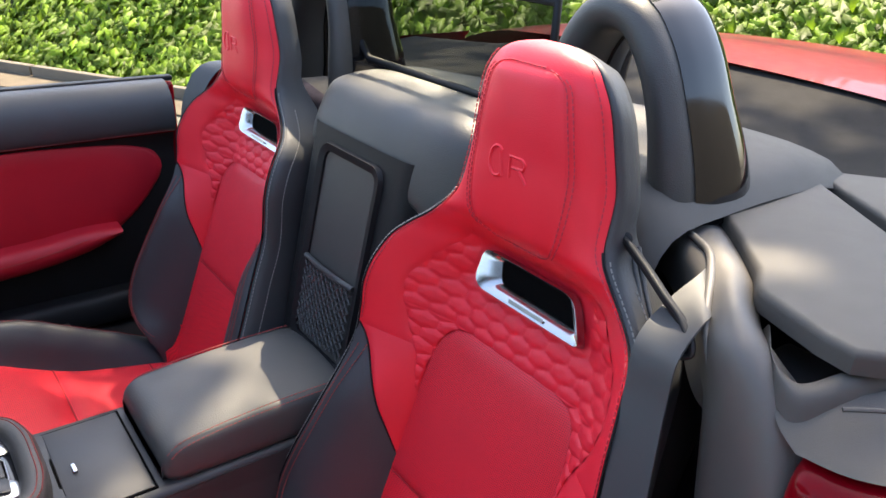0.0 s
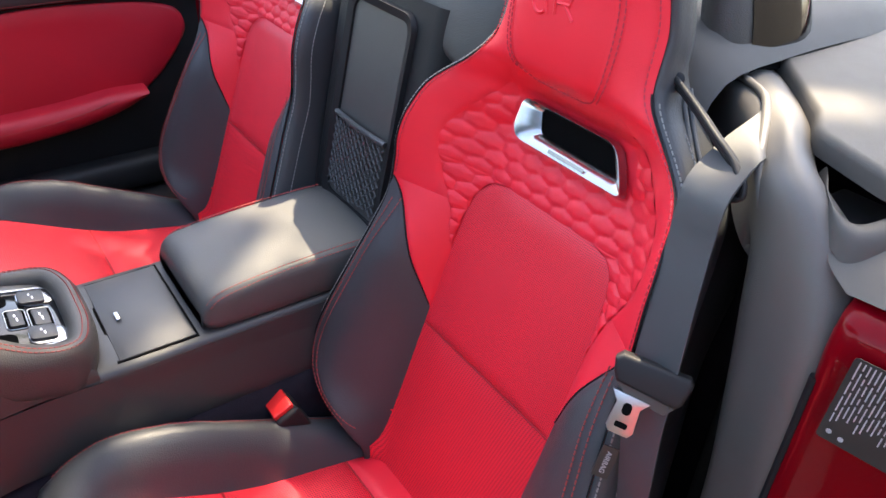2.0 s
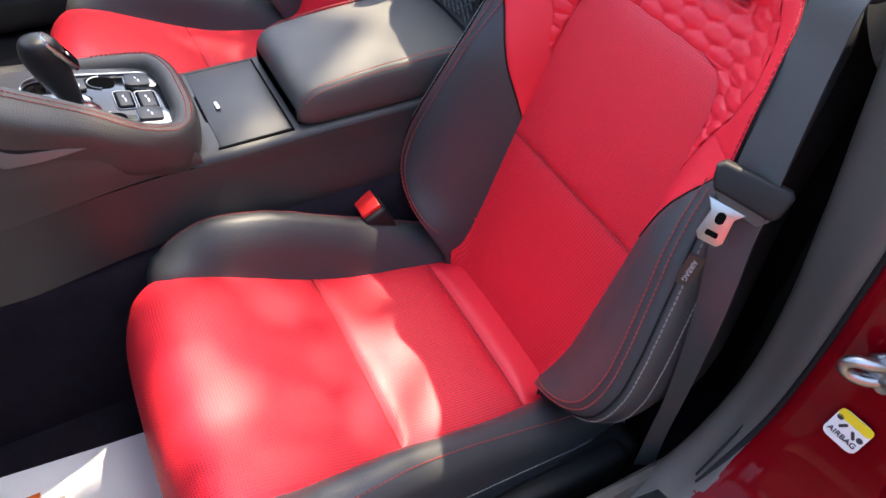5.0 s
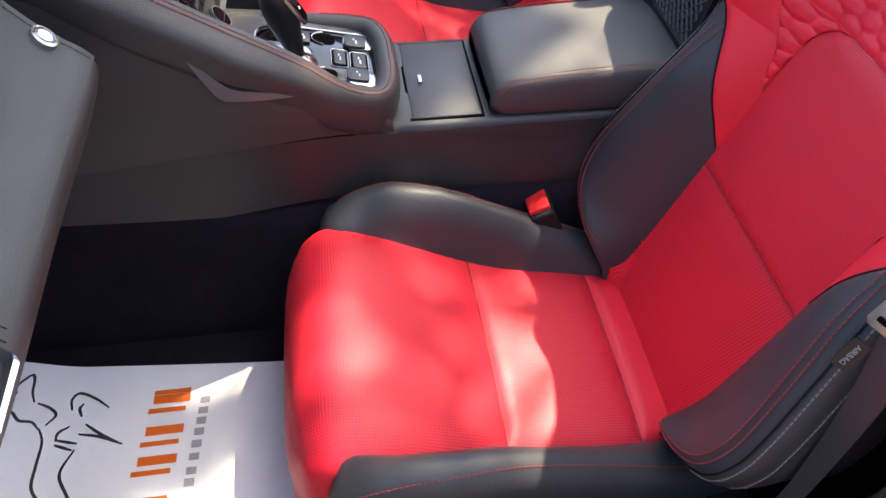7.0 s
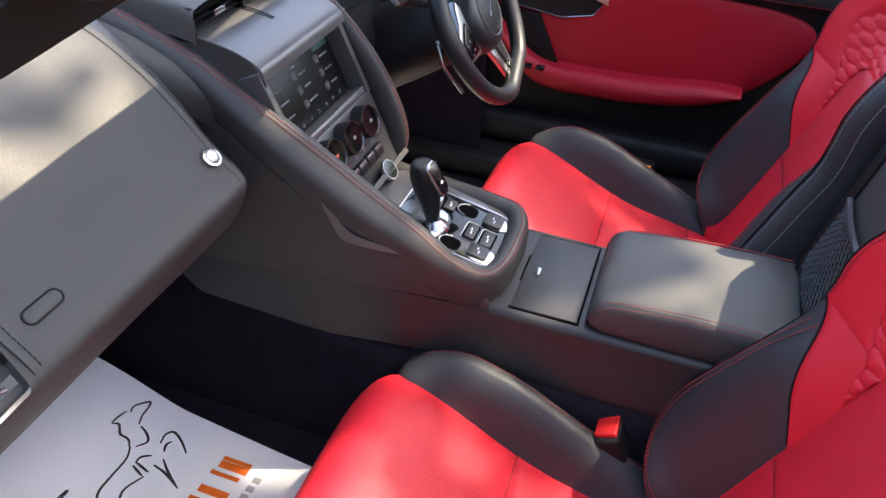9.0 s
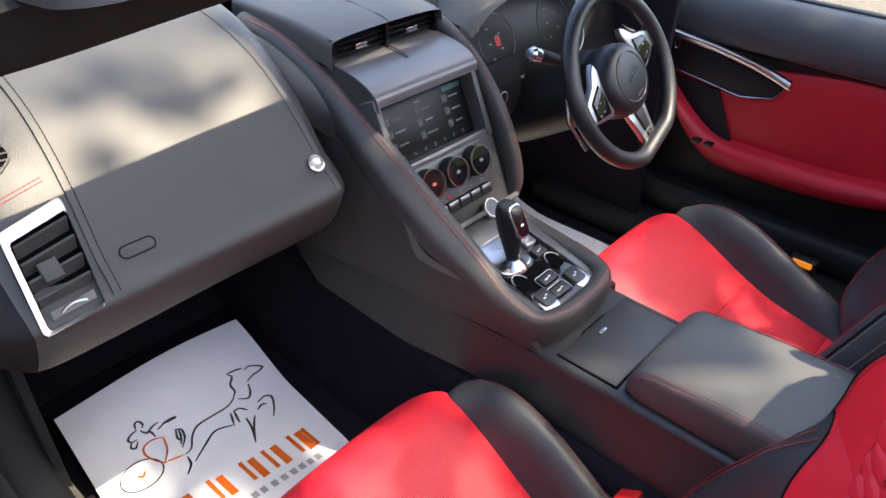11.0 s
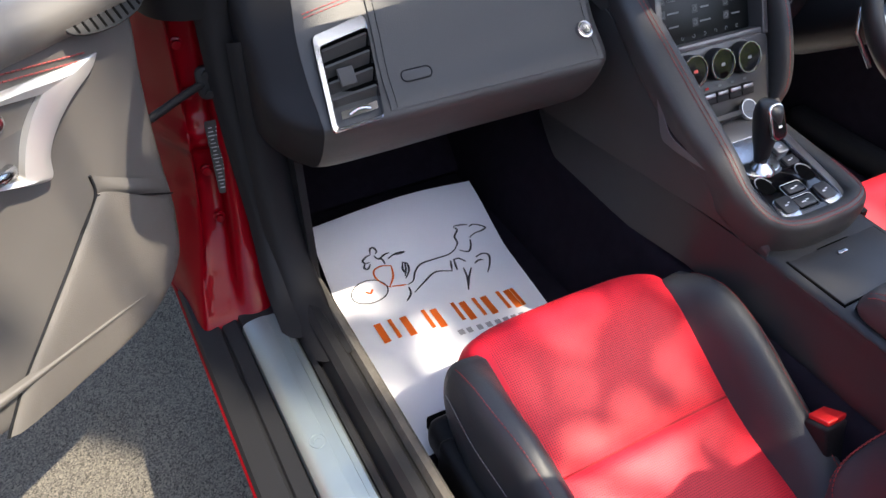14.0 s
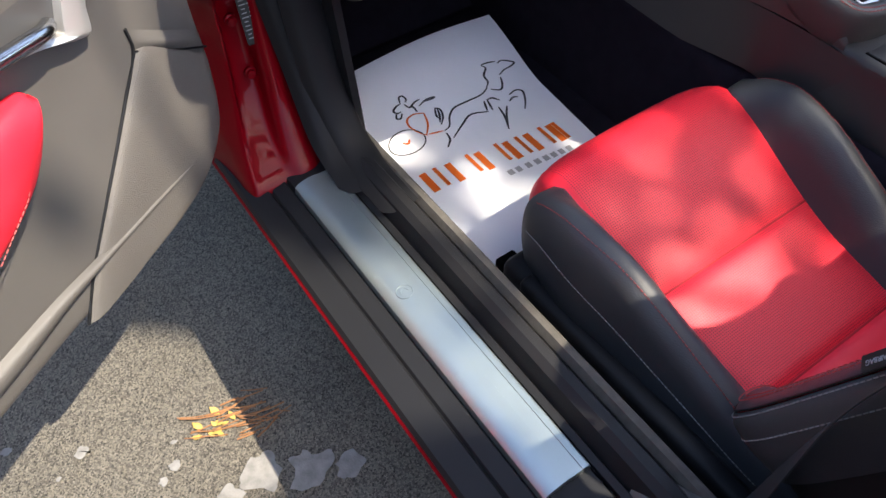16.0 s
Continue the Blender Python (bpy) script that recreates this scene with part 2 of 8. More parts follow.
def finish(name, verts, faces, mat, parent=None, label="", smooth=40, thick=0.0):
    bm = bmesh.new()
    vs = [bm.verts.new(v) for v in verts]
    for f in faces:
        try:
            bm.faces.new([vs[i] for i in f])
        except ValueError:
            pass
    bmesh.ops.remove_doubles(bm, verts=bm.verts[:], dist=1e-6)
    if thick:
        bmesh.ops.recalc_face_normals(bm, faces=bm.faces[:])
        bmesh.ops.solidify(bm, geom=bm.faces[:], thickness=thick)
    return part(name, bm, mat, parent, label, smooth)


def skin(name, sections, mat, parent=None, label="", nu=16, nv=16, thick=0.004, smooth=40):
    """An open smooth skin with thickness."""
    rows = [spline(s, nv) for s in sections]
    cols = [spline([r[j] for r in rows], nu) for j in range(nv)]
    verts = [cols[j][i] for i in range(nu) for j in range(nv)]
    return finish(name, verts, grid_faces(nu, nv), mat, parent, label, smooth, thick)


def box(name, lo, hi, mat, parent=None, label="", r=0.004, seg=3, m=None):
    """A block with rounded edges between two corners; m turns and moves it."""
    bm = bmesh.new()
    bmesh.ops.create_cube(bm, size=1)
    lo, hi = Vector(lo), Vector(hi)
    for v in bm.verts:
        v.co = Vector([lo[i] + (v.co[i] + 0.5) * (hi[i] - lo[i]) for i in range(3)])
    if r:
        bmesh.ops.bevel(bm, geom=bm.edges[:], offset=r, segments=seg, profile=0.5, affect="EDGES")
    if m is not None:
        bmesh.ops.transform(bm, matrix=m, verts=bm.verts[:])
    return part(name, bm, mat, parent, label, 50)


def slab(name, outline, depth, m, mat, parent=None, label="", r=0.002, seg=2):
    """A plate: a flat outline (x, y) raised by depth along z, edges rounded, placed by the matrix m."""
    bm = bmesh.new()
    vs = [bm.verts.new((x, y, 0)) for x, y in outline]
    f = bm.faces.new(vs)
    ext = bmesh.ops.extrude_face_region(bm, geom=[f])
    up = [v for v in ext["geom"] if isinstance(v, bmesh.types.BMVert)]
    for v in up:
        v.co.z += depth
    bmesh.ops.recalc_face_normals(bm, faces=bm.faces[:])
    if r:
        top = [e for e in bm.edges if e.verts[0].co.z > depth * 0.99 and e.verts[1].co.z > depth * 0.99]
        bmesh.ops.bevel(bm, geom=top, offset=r, segments=seg, profile=0.5, affect="EDGES")
    bmesh.ops.transform(bm, matrix=m, verts=bm.verts[:])
    return part(name, bm, mat, parent, label, 35)


def frames_along(path, closed=False):
    p = np.array(path, float)
    n = len(p)
    out = []
    prev = None
    for i in range(n):
        a, b = (p[(i - 1) % n], p[(i + 1) % n]) if closed else (p[max(i - 1, 0)], p[min(i + 1, n - 1)])
        t = (b - a) / (np.linalg.norm(b - a) + 1e-12)
        if prev is None:
            ref = np.array([0, 0, 1.0]) if abs(t[2]) < 0.9 else np.array([1.0, 0, 0])
            s = np.cross(t, ref)
        else:
            s = prev - t * (prev @ t)
        s /= np.linalg.norm(s) + 1e-12
        prev = s
        out.append((p[i], s, np.cross(s, t)))
    return out


def tube_data(path, radius, n=8, closed=False):
    fr = frames_along(path, closed)
    verts, faces = [], []
    for p, s, u in fr:
        for k in range(n):
            a = 2 * math.pi * k / n
            verts.append(tuple(p + radius * (math.cos(a) * s + math.sin(a) * u)))
    m = len(fr)
    for i in range(m if closed else m - 1):
        for k in range(n):
            j, l = (i + 1) % m, (k + 1) % n
            faces.append((i * n + k, i * n + l, j * n + l, j * n + k))
    if not closed:
        faces += [tuple(range(n)), tuple(range((m - 1) * n, m * n))]
    return verts, faces


def tube(name, path, radius, mat, parent=None, label="", n=8, closed=False):
    v, f = tube_data(path, radius, n, closed)
    return finish(name, v, f, mat, parent, label, 60)


def stitches(path, mat, parent, step=0.0062, length=0.0044, r=0.00082, name="stitching", lift=0.0):
    """A row of thread stitches along a path."""
    p = np.array(path, float)
    seg = np.linalg.norm(np.diff(p, axis=0), axis=1)
    k = np.concatenate([[0], np.cumsum(seg)])
    verts, faces = [], []
    def at(d):
        return np.array([np.interp(d, k, p[:, i]) for i in range(3)])
    d = step * 0.5
    while d + length < k[-1]:
        a, b = at(d), at(d + length)
        v, f = tube_data([a, (a + b) / 2, b], r, 4)
        o = len(verts)
        verts += v
        faces += [tuple(i + o for i in q) for q in f]
        d += step
    return add_mesh(name, verts, faces, mat, parent)


def lathe(name, profile, m, mat, parent=None, label="", n=24):
    """A turned shape: profile of (radius, height), about the z axis, placed by m."""
    verts = [tuple(m @ Vector((r * math.cos(2 * math.pi * k / n), r * math.sin(2 * math.pi * k / n), h)))
             for r, h in profile for k in range(n)]
    faces = grid_faces(len(profile), n, True)
    return finish(name, verts, faces, mat, parent, label, 35)


def frame_to(o, z, x):
    """A pose at o whose z axis is z and whose x axis leans to x."""
    z = Vector(z).normalized()
    y = z.cross(Vector(x)).normalized()
    x = y.cross(z)
    return Matrix(((x.x, y.x, z.x, o[0]), (x.y, y.y, z.y, o[1]), (x.z, y.z, z.z, o[2]), (0, 0, 0, 1)))


def rounded(w, h, r, n=5):
    """A rounded rectangle's outline, centred."""
    out = []
    for cx, cy, a0 in ((w / 2 - r, h / 2 - r, 0), (-w / 2 + r, h / 2 - r, 90), (-w / 2 + r, -h / 2 + r, 180), (w / 2 - r, -h / 2 + r, 270)):
        for k in range(n + 1):
            a = radians(a0 + 90 * k / n)
            out.append((cx + r * math.cos(a), cy + r * math.sin(a)))
    return out


def words(name, text, size, m, mat, parent=None, label="", depth=0.0003, align="CENTER"):
    """Lettering in the built-in font, turned to a mesh."""
    cu = bpy.data.curves.new(name, "FONT")
    cu.body, cu.size, cu.extrude, cu.align_x, cu.align_y = text, size, depth, align, "CENTER"
    tmp = bpy.data.objects.new(name, cu)
    me = bpy.data.meshes.new_from_object(tmp)
    bpy.data.objects.remove(tmp)
    bm = bmesh.new()
    bm.from_mesh(me)
    bmesh.ops.transform(bm, matrix=m, verts=bm.verts[:])
    return part(name, bm, mat, parent, label)


def band(name, path, width, lift, normal, mat, parent=None, label=""):
    """A flat printed stroke of that width along a path, on a surface with that normal."""
    p = np.array(path, float)
    nrm = np.array(normal, float)
    verts, faces = [], []
    for i in range(len(p)):
        t = p[min(i + 1, len(p) - 1)] - p[max(i - 1, 0)]
        s = np.cross(nrm, t)
        s /= np.linalg.norm(s) + 1e-12
        w = width[i] if hasattr(width, "__len__") else width
        verts += [tuple(p[i] + nrm * lift + s * w / 2), tuple(p[i] + nrm * lift - s * w / 2)]
    for i in range(len(p) - 1):
        faces.append((2 * i, 2 * i + 1, 2 * i + 3, 2 * i + 2))
    return add_mesh(name, verts, faces, mat, parent, label)


# ---------- ground ----------
def asphalt():
    m = material("asphalt", (0.084, 0.080, 0.073), 0.95, grain=1.0, grain_scale=420, mottle=0.25, mottle_scale=5, kind="cells")
    m.node_tree.nodes["Bump"].inputs["Distance"].default_value = 0.004
    nt = m.node_tree
    b = nt.nodes["Principled BSDF"]
    old = b.inputs["Base Color"].links[0].from_socket
    v = nt.nodes.new("ShaderNodeTexVoronoi")
    v.inputs["Scale"].default_value = 380
    tc = nt.nodes.new("ShaderNodeTexCoord")
    nt.links.new(tc.outputs["Object"], v.inputs["Vector"])
    ramp = nt.nodes.new("ShaderNodeValToRGB")
    ramp.color_ramp.elements[0].color = (0.16, 0.16, 0.18, 1)
    ramp.color_ramp.elements[1].color = (3.0, 2.85, 2.5, 1)
    nt.links.new(v.outputs["Color"], ramp.inputs["Fac"])
    mul = nt.nodes.new("ShaderNodeMix")
    mul.data_type, mul.blend_type = "RGBA", "MULTIPLY"
    mul.inputs[0].default_value = 1.0
    nt.links.new(old, mul.inputs[6])
    nt.links.new(ramp.outputs[0], mul.inputs[7])
    nt.links.new(mul.outputs[2], b.inputs["Base Color"])
    return m


M["screen_tile"] = material("teal_screen_tile", (0.02, 0.075, 0.068), 0.45, mottle=0.05)
M["screen_tile_dim"] = material("grey_screen_tile", (0.040, 0.042, 0.042), 0.45, mottle=0.05)
M["blocker_wall"] = material("sky_blocking_wall", (0.10, 0.092, 0.08), 0.9, grain=0.8, grain_scale=60, mottle=0.3, mottle_scale=3)
M["asphalt"] = asphalt()
ground = add_mesh("ground", [(-60, -60, 0), (60, -60, 0), (60, 60, 0), (-60, 60, 0)], [(0, 1, 2, 3)], M["asphalt"])
tagged(ground, "grey asphalt driveway with loose grit", "ground", kind="structure")


# ---------- car body: floor, sills, pillars ----------
body = thing("car_body", (0, 0, 0.2), "red convertible sports car body with its roof folded away", "car", kind="structure")
box("floor", (-0.70, -0.62, 0.20), (0.86, 1.05, 0.243), M["carpet"], body, "black carpeted cabin floor", r=0.003)
skin("footwell_front", [[(x, 0.80, 0.243), (x, 0.95, 0.36), (x, 1.04, 0.62), (x, 1.05, 0.85)] for x in (-0.70, 0.0, 0.86)],
     M["carpet"], body, "black carpeted footwell bulkhead", nu=4, nv=10, thick=0.02)


# added out of view: blocks low sky light from asphalt, door and pillar
wall = box("unseen_wall_west", (-3.6, -7.0, -0.05), (-3.35, 9.0, 2.4), M["blocker_wall"], None, r=0.01)
tagged(wall, "unseen plain wall added to cut sky light from the west", "wall", kind="structure")


def sill(side):
    """Sill of one side: painted outer edge, rubber steps, tread plate, inner ridge and fuzzy seal."""
    s = -side
    y0, y1 = -0.26, 0.55

    def rail(name, prof, mat, label="", ya=y0, yb=y1, bow=0.0):
        rows = [[(s * x, y, z) for x, z in prof] for y in np.linspace(ya, yb, 6)]
        verts = [p for r in rows for p in r]
        return finish(name, verts, grid_faces(6, len(prof), True) + [tuple(range(len(prof))), tuple(range(5 * len(prof), 6 * len(prof)))],
                      mat, body, label, 30)
    rail("sill_outer", [(0.862, 0.370), (0.8645, 0.367), (0.862, 0.36), (0.83, 0.30), (0.81, 0.19), (0.80, 0.17), (0.80, 0.36), (0.859, 0.370)],
         M["paint"], "glossy red painted sill edge", ya=-0.34, yb=0.62)
    rail("sill_step", [(0.861, 0.371), (0.856, 0.377), (0.824, 0.379), (0.820, 0.374), (0.817, 0.378), (0.796, 0.381), (0.790, 0.372), (0.790, 0.35), (0.859, 0.35)],
         M["rubber"], "black rubber sill step")
    rail("tread_plate", [(0.793, 0.378), (0.791, 0.388), (0.786, 0.3925), (0.776, 0.3952), (0.766, 0.3964), (0.755, 0.3962), (0.7545, 0.3948), (0.738, 0.3940), (0.7375, 0.3950),
                         (0.729, 0.393), (0.725, 0.386), (0.725, 0.365), (0.793, 0.365)], M["plate"], "brushed aluminium tread plate", ya=-0.16, yb=0.406)
    rail("plate_surround", [(0.794, 0.376), (0.790, 0.384), (0.728, 0.384), (0.722, 0.376), (0.722, 0.35), (0.794, 0.35)], M["rubber"], "black plate surround",
         ya=-0.20, yb=0.445)
    rail("sill_inner", [(0.722, 0.384), (0.714, 0.388), (0.710, 0.380), (0.706, 0.390), (0.700, 0.405), (0.690, 0.412), (0.676, 0.408),
                        (0.668, 0.394), (0.662, 0.384), (0.660, 0.24), (0.722, 0.24)], M["plastic"], "black moulded inner sill ridge", ya=-0.40, yb=0.50)
    rail("fuzzy_seal", [(0.666, 0.394), (0.660, 0.404), (0.651, 0.404), (0.645, 0.394), (0.645, 0.25), (0.662, 0.25)], M["seal"], "grey fuzzy edge seal",
         ya=-0.36, yb=0.46)


sill(1)
box("sill_far", (0.66, -0.40, 0.24), (0.80, 0.60, 0.306), M["plastic"], body, r=0.02)
box("sill_paint_far", (0.79, -0.45, 0.17), (0.87, 0.70, 0.352), M["paint"], body, r=0.02)

# hinge pillar of the open side
def pillar_section(z, y, xa, xb, xc, d):
    """Pressed section: a rounded inner rib, then a face set back by d towards the wing."""
    k = (xa - xb)
    return [(-0.70, y + 0.03, z), (xa, y + 0.002, z), (xa - 0.10 * k, y - 0.004, z), (xa - 0.34 * k, y - 0.006, z), (xa - 0.48 * k, y + 0.1 * d, z), (xa - 0.56 * k, y + 0.9 * d, z), (xa - 0.72 * k, y + d, z),
            (xb, y + d, z), (xb - 0.008, y + 0.7 * d, z), (xb - 0.014, y + 0.7 * d + 0.010, z), (xc, y + 0.075 + d * 0.4, z), (-0.865, 0.78, z), (-0.70, 0.78, z)]


loft("hinge_pillar", [pillar_section(*r) for r in ((0.35, 0.425, -0.735, -0.835, -0.852, 0.0), (0.365, 0.425, -0.735, -0.835, -0.852, 0.0), (0.385, 0.436, -0.734, -0.83, -0.850, 0.002), (0.405, 0.458, -0.732, -0.822, -0.847, 0.012), (0.43, 0.480, -0.730, -0.812, -0.845, 0.026),
     (0.47, 0.510, -0.726, -0.797, -0.838, 0.032), (0.55, 0.540, -0.720, -0.782, -0.825, 0.034), (0.60, 0.548, -0.716, -0.778, -0.820, 0.034), (0.62, 0.548, -0.715, -0.778, -0.820, 0.020), (0.64, 0.550, -0.715, -0.776, -0.818, 0.020), (0.66, 0.553, -0.714, -0.774, -0.817, 0.034), (0.70, 0.558, -0.712, -0.772, -0.815, 0.034), (0.832, 0.562, -0.705, -0.770, -0.815, 0.030))], M["paint"], body,
     "glossy red painted hinge pillar", nu=80, nv=60, closed=True, caps=True)
for z, y in ((0.50, 0.548), (0.575, 0.572), (0.70, 0.586), (0.775, 0.590)):
    lathe("hinge_bolt", [(0.009, 0.0), (0.009, 0.004), (0.0065, 0.005), (0.0065, 0.011), (0.0, 0.012)], frame_to((-0.768, y, z), (-0.1, -0.99, 0.05), (1, -0.1, 0)), M["paint"], body, "painted hinge bolt", n=12)
# black seal and trim column inside the pillar
loft("door_seal", [[(x - 0.028, y, z), (x - 0.016, y - 0.02, z), (x + 0.012, y - 0.022, z), (x + 0.02, y, z), (x, y + 0.03, z)]
     for x, y, z in ((-0.715, 0.36, 0.395), (-0.712, 0.44, 0.42), (-0.705, 0.505, 0.50), (-0.71, 0.54, 0.62), (-0.715, 0.55, 0.75), (-0.718, 0.54, 0.86), (-0.722, 0.50, 0.93), (-0.725, 0.42, 0.985))],
     M["shaded_black"], body, "black rubber door seal", nu=36, nv=16, closed=True, caps=True)
skin("kick_panel", [[(-0.66, 0.44 + 0.10 * max(0, z0 - 0.40), z0), (-0.662, 0.52, z0), (-0.67, 0.64, z0), (-0.68, 0.95, z0)] for z0 in (0.24, 0.40, 0.55, 0.66)], M["shaded_black"], body,
     "black plastic kick panel", nu=10, nv=10, thick=0.012)
loft("sill_upturn", [[(-0.718, y + 0.004, z), (-0.706, y - 0.010, z + 0.004), (-0.68, y - 0.012, z + 0.006), (-0.660, y - 0.006, z + 0.002), (-0.656, y + 0.02, z - 0.02), (-0.70, y + 0.05, z - 0.04)]
     for y, z in ((0.28, 0.396), (0.37, 0.400), (0.425, 0.420), (0.468, 0.475), (0.492, 0.56), (0.502, 0.66), (0.50, 0.80))], M["shaded_black"], body, "black moulded sill end", nu=36, nv=24, closed=True, caps=True)

loft("pillar_base", [[(-0.69, y, z), (-0.715, y - 0.012, z), (-0.765, y - 0.006, z), (-0.80, y + 0.03, z), (-0.80, 0.74, z), (-0.69, 0.74, z)] for y, z in ((0.545, 0.825), (0.53, 0.86), (0.505, 0.92), (0.49, 0.965))], M["shaded_black"], body, "black windscreen pillar base", nu=14, nv=24, closed=True, caps=True)
# windscreen frame
frame_line = ((-0.765, 0.80, 0.87, 0), (-0.755, 0.55, 0.955, 0), (-0.738, 0.34, 1.035, 0), (-0.70, 0.215, 1.085, 0.5), (-0.60, 0.235, 1.085, 1), (-0.45, 0.24, 1.095, 1), (-0.2, 0.245, 1.11, 1), (0.0, 0.25, 1.115, 1))
frame_line = frame_line + tuple((-x, y, z, k) for x, y, z, k in frame_line[-2::-1])
loft("windscreen_frame", [[Vector((x, y, z)) + Vector((0, a + k * b, c + k * d)) for a, b, c, d in ((-0.028, -0.06, 0.010, 0.035), (0.0, -0.04, -0.024, 0.012), (0.012, 0.045, -0.014, -0.022), (0.016, 0.045, 0.018, -0.022), (0.0, -0.03, 0.032, 0.02))]
     for x, y, z, k in frame_line], M["fabric"], body, "black trimmed windscreen frame", nu=70, nv=20, closed=True, caps=True)
# bonnet and wings in front of the screen
loft("front_body", [[(-0.90, y, z - 0.34), (-0.905, y, z - 0.12), (-0.86, y, z - 0.02), (-0.60, y, z + 0.02), (0, y, z + 0.06), (0.60, y, z + 0.02), (0.86, y, z - 0.02), (0.905, y, z - 0.12), (0.90, y, z - 0.34)]
     for y, z in ((0.78, 0.865), (1.2, 0.86), (1.7, 0.80), (2.2, 0.66), (2.35, 0.45))], M["paint"], body, "glossy red bonnet and wings", nu=20, nv=40)

# rear body: lids, fabric well and red tail
loft("rear_body", [[(-0.93, y, 0.25), (-0.95, y, 0.62), (-0.90, y, z - 0.10), (-0.74, y, z - 0.02), (-0.4, y, z + 0.015), (0, y, z + 0.03), (0.4, y, z + 0.015), (0.74, y, z - 0.02), (0.90, y, z - 0.10), (0.95, y, 0.62), (0.93, y, 0.25)]
     for y, z in ((-1.27, 0.936), (-1.45, 0.944), (-1.75, 0.93), (-2.0, 0.88), (-2.1, 0.72), (-2.08, 0.4))], M["paint"], body, "glossy red rear deck and boot", nu=28, nv=48)
loft("rear_quarter", [[(s, -0.28, 0.18), (s, -0.38, 0.55), (s, -0.39, 0.78), (s, -0.45, 0.862)] for s in (-0.80,)] +
     [[(-0.885, -0.28, 0.18), (-0.90, -0.38, 0.55), (-0.885, -0.40, 0.78), (-0.84, -0.48, 0.872)], [(-0.93, -0.7, 0.18), (-0.945, -0.7, 0.55), (-0.925, -0.75, 0.78), (-0.86, -0.8, 0.90)],
      [(-0.94, -1.3, 0.22), (-0.95, -1.3, 0.6), (-0.92, -1.3, 0.80), (-0.84, -1.3, 0.905)]], M["paint"], body, "glossy red rear wing", nu=20, nv=16)
loft("rear_quarter_far", [[(0.80, -0.50, 0.3), (0.885, -0.50, 0.78), (0.86, -0.52, 0.845)], [(0.88, -0.8, 0.3), (0.925, -0.8, 0.78), (0.86, -0.8, 0.89)],
     [(0.9, -1.3, 0.3), (0.92, -1.3, 0.80), (0.84, -1.3, 0.905)]], M["paint"], body, nu=10, nv=10)
skin("roof_well", [[(-0.86, y, z - 0.02), (-0.4, y, z), (0, y, z + 0.01), (0.4, y, z), (0.86, y, z - 0.02)] for y, z in ((-0.62, 0.86), (-0.80, 0.895), (-1.0, 0.905), (-1.15, 0.918))] + [[(-0.86, -1.285, 0.855), (-0.4, -1.285, 0.944), (0, -1.285, 0.959), (0.4, -1.285, 0.944), (0.86, -1.285, 0.855)]],
     M["fabric"], body, "dark folded roof fabric under its cover", nu=8, nv=16, thick=0.02)
box("quarter_liner", (-0.66, -0.52, 0.25), (-0.572, -0.485, 0.86), M["fabric"], body, "black carpeted quarter liner", r=0.012)
box("bulkhead", (-0.66, -0.72, 0.20), (0.80, -0.60, 0.86), M["carpet"], body, "black carpeted rear bulkhead", r=0.02)

# rear deck trim with the belt exit, passenger side
deck = thing("rear_deck_trim", (-0.5, -0.6, 0.9), "grey grained plastic rear deck trim around the roof hoops", "car trim")
slab("flap", [(-0.408, -0.632), (-0.372, -0.840), (-0.392, -0.835), (-0.448, -0.815), (-0.591, -0.705), (-0.70, -0.56), (-0.715, -0.49), (-0.705, -0.455), (-0.687, -0.438), (-0.660, -0.442), (-0.632, -0.452), (-0.594, -0.466), (-0.582, -0.477), (-0.562, -0.51), (-0.525, -0.545), (-0.472, -0.595), (-0.44, -0.62)][::-1],
     0.020, pose(0, 0, 0.916), M["trim"], deck, "smooth grey roof-well flap", r=0.007, seg=4)
slab("flap_rear", [(-0.437, -0.845), (-0.445, -0.87), (-0.50, -0.915), (-0.66, -0.84), (-0.78, -0.64), (-0.76, -0.56), (-0.725, -0.56), (-0.61, -0.715), (-0.565, -0.76)], 0.020, pose(0, 0, 0.912), M["trim"], deck, r=0.007, seg=3)
loft("deck_panel", [[(x, -0.47, z - 0.05), (x, -0.50, z), (x, -0.60, z + 0.012), (x, -0.78, z + 0.008), (x, -0.87, z - 0.01)] for x, z in ((-0.475, 0.925), (-0.45, 0.950), (-0.40, 0.962), (-0.30, 0.966), (-0.15, 0.960))],
     M["trim"], deck, nu=10, nv=16)
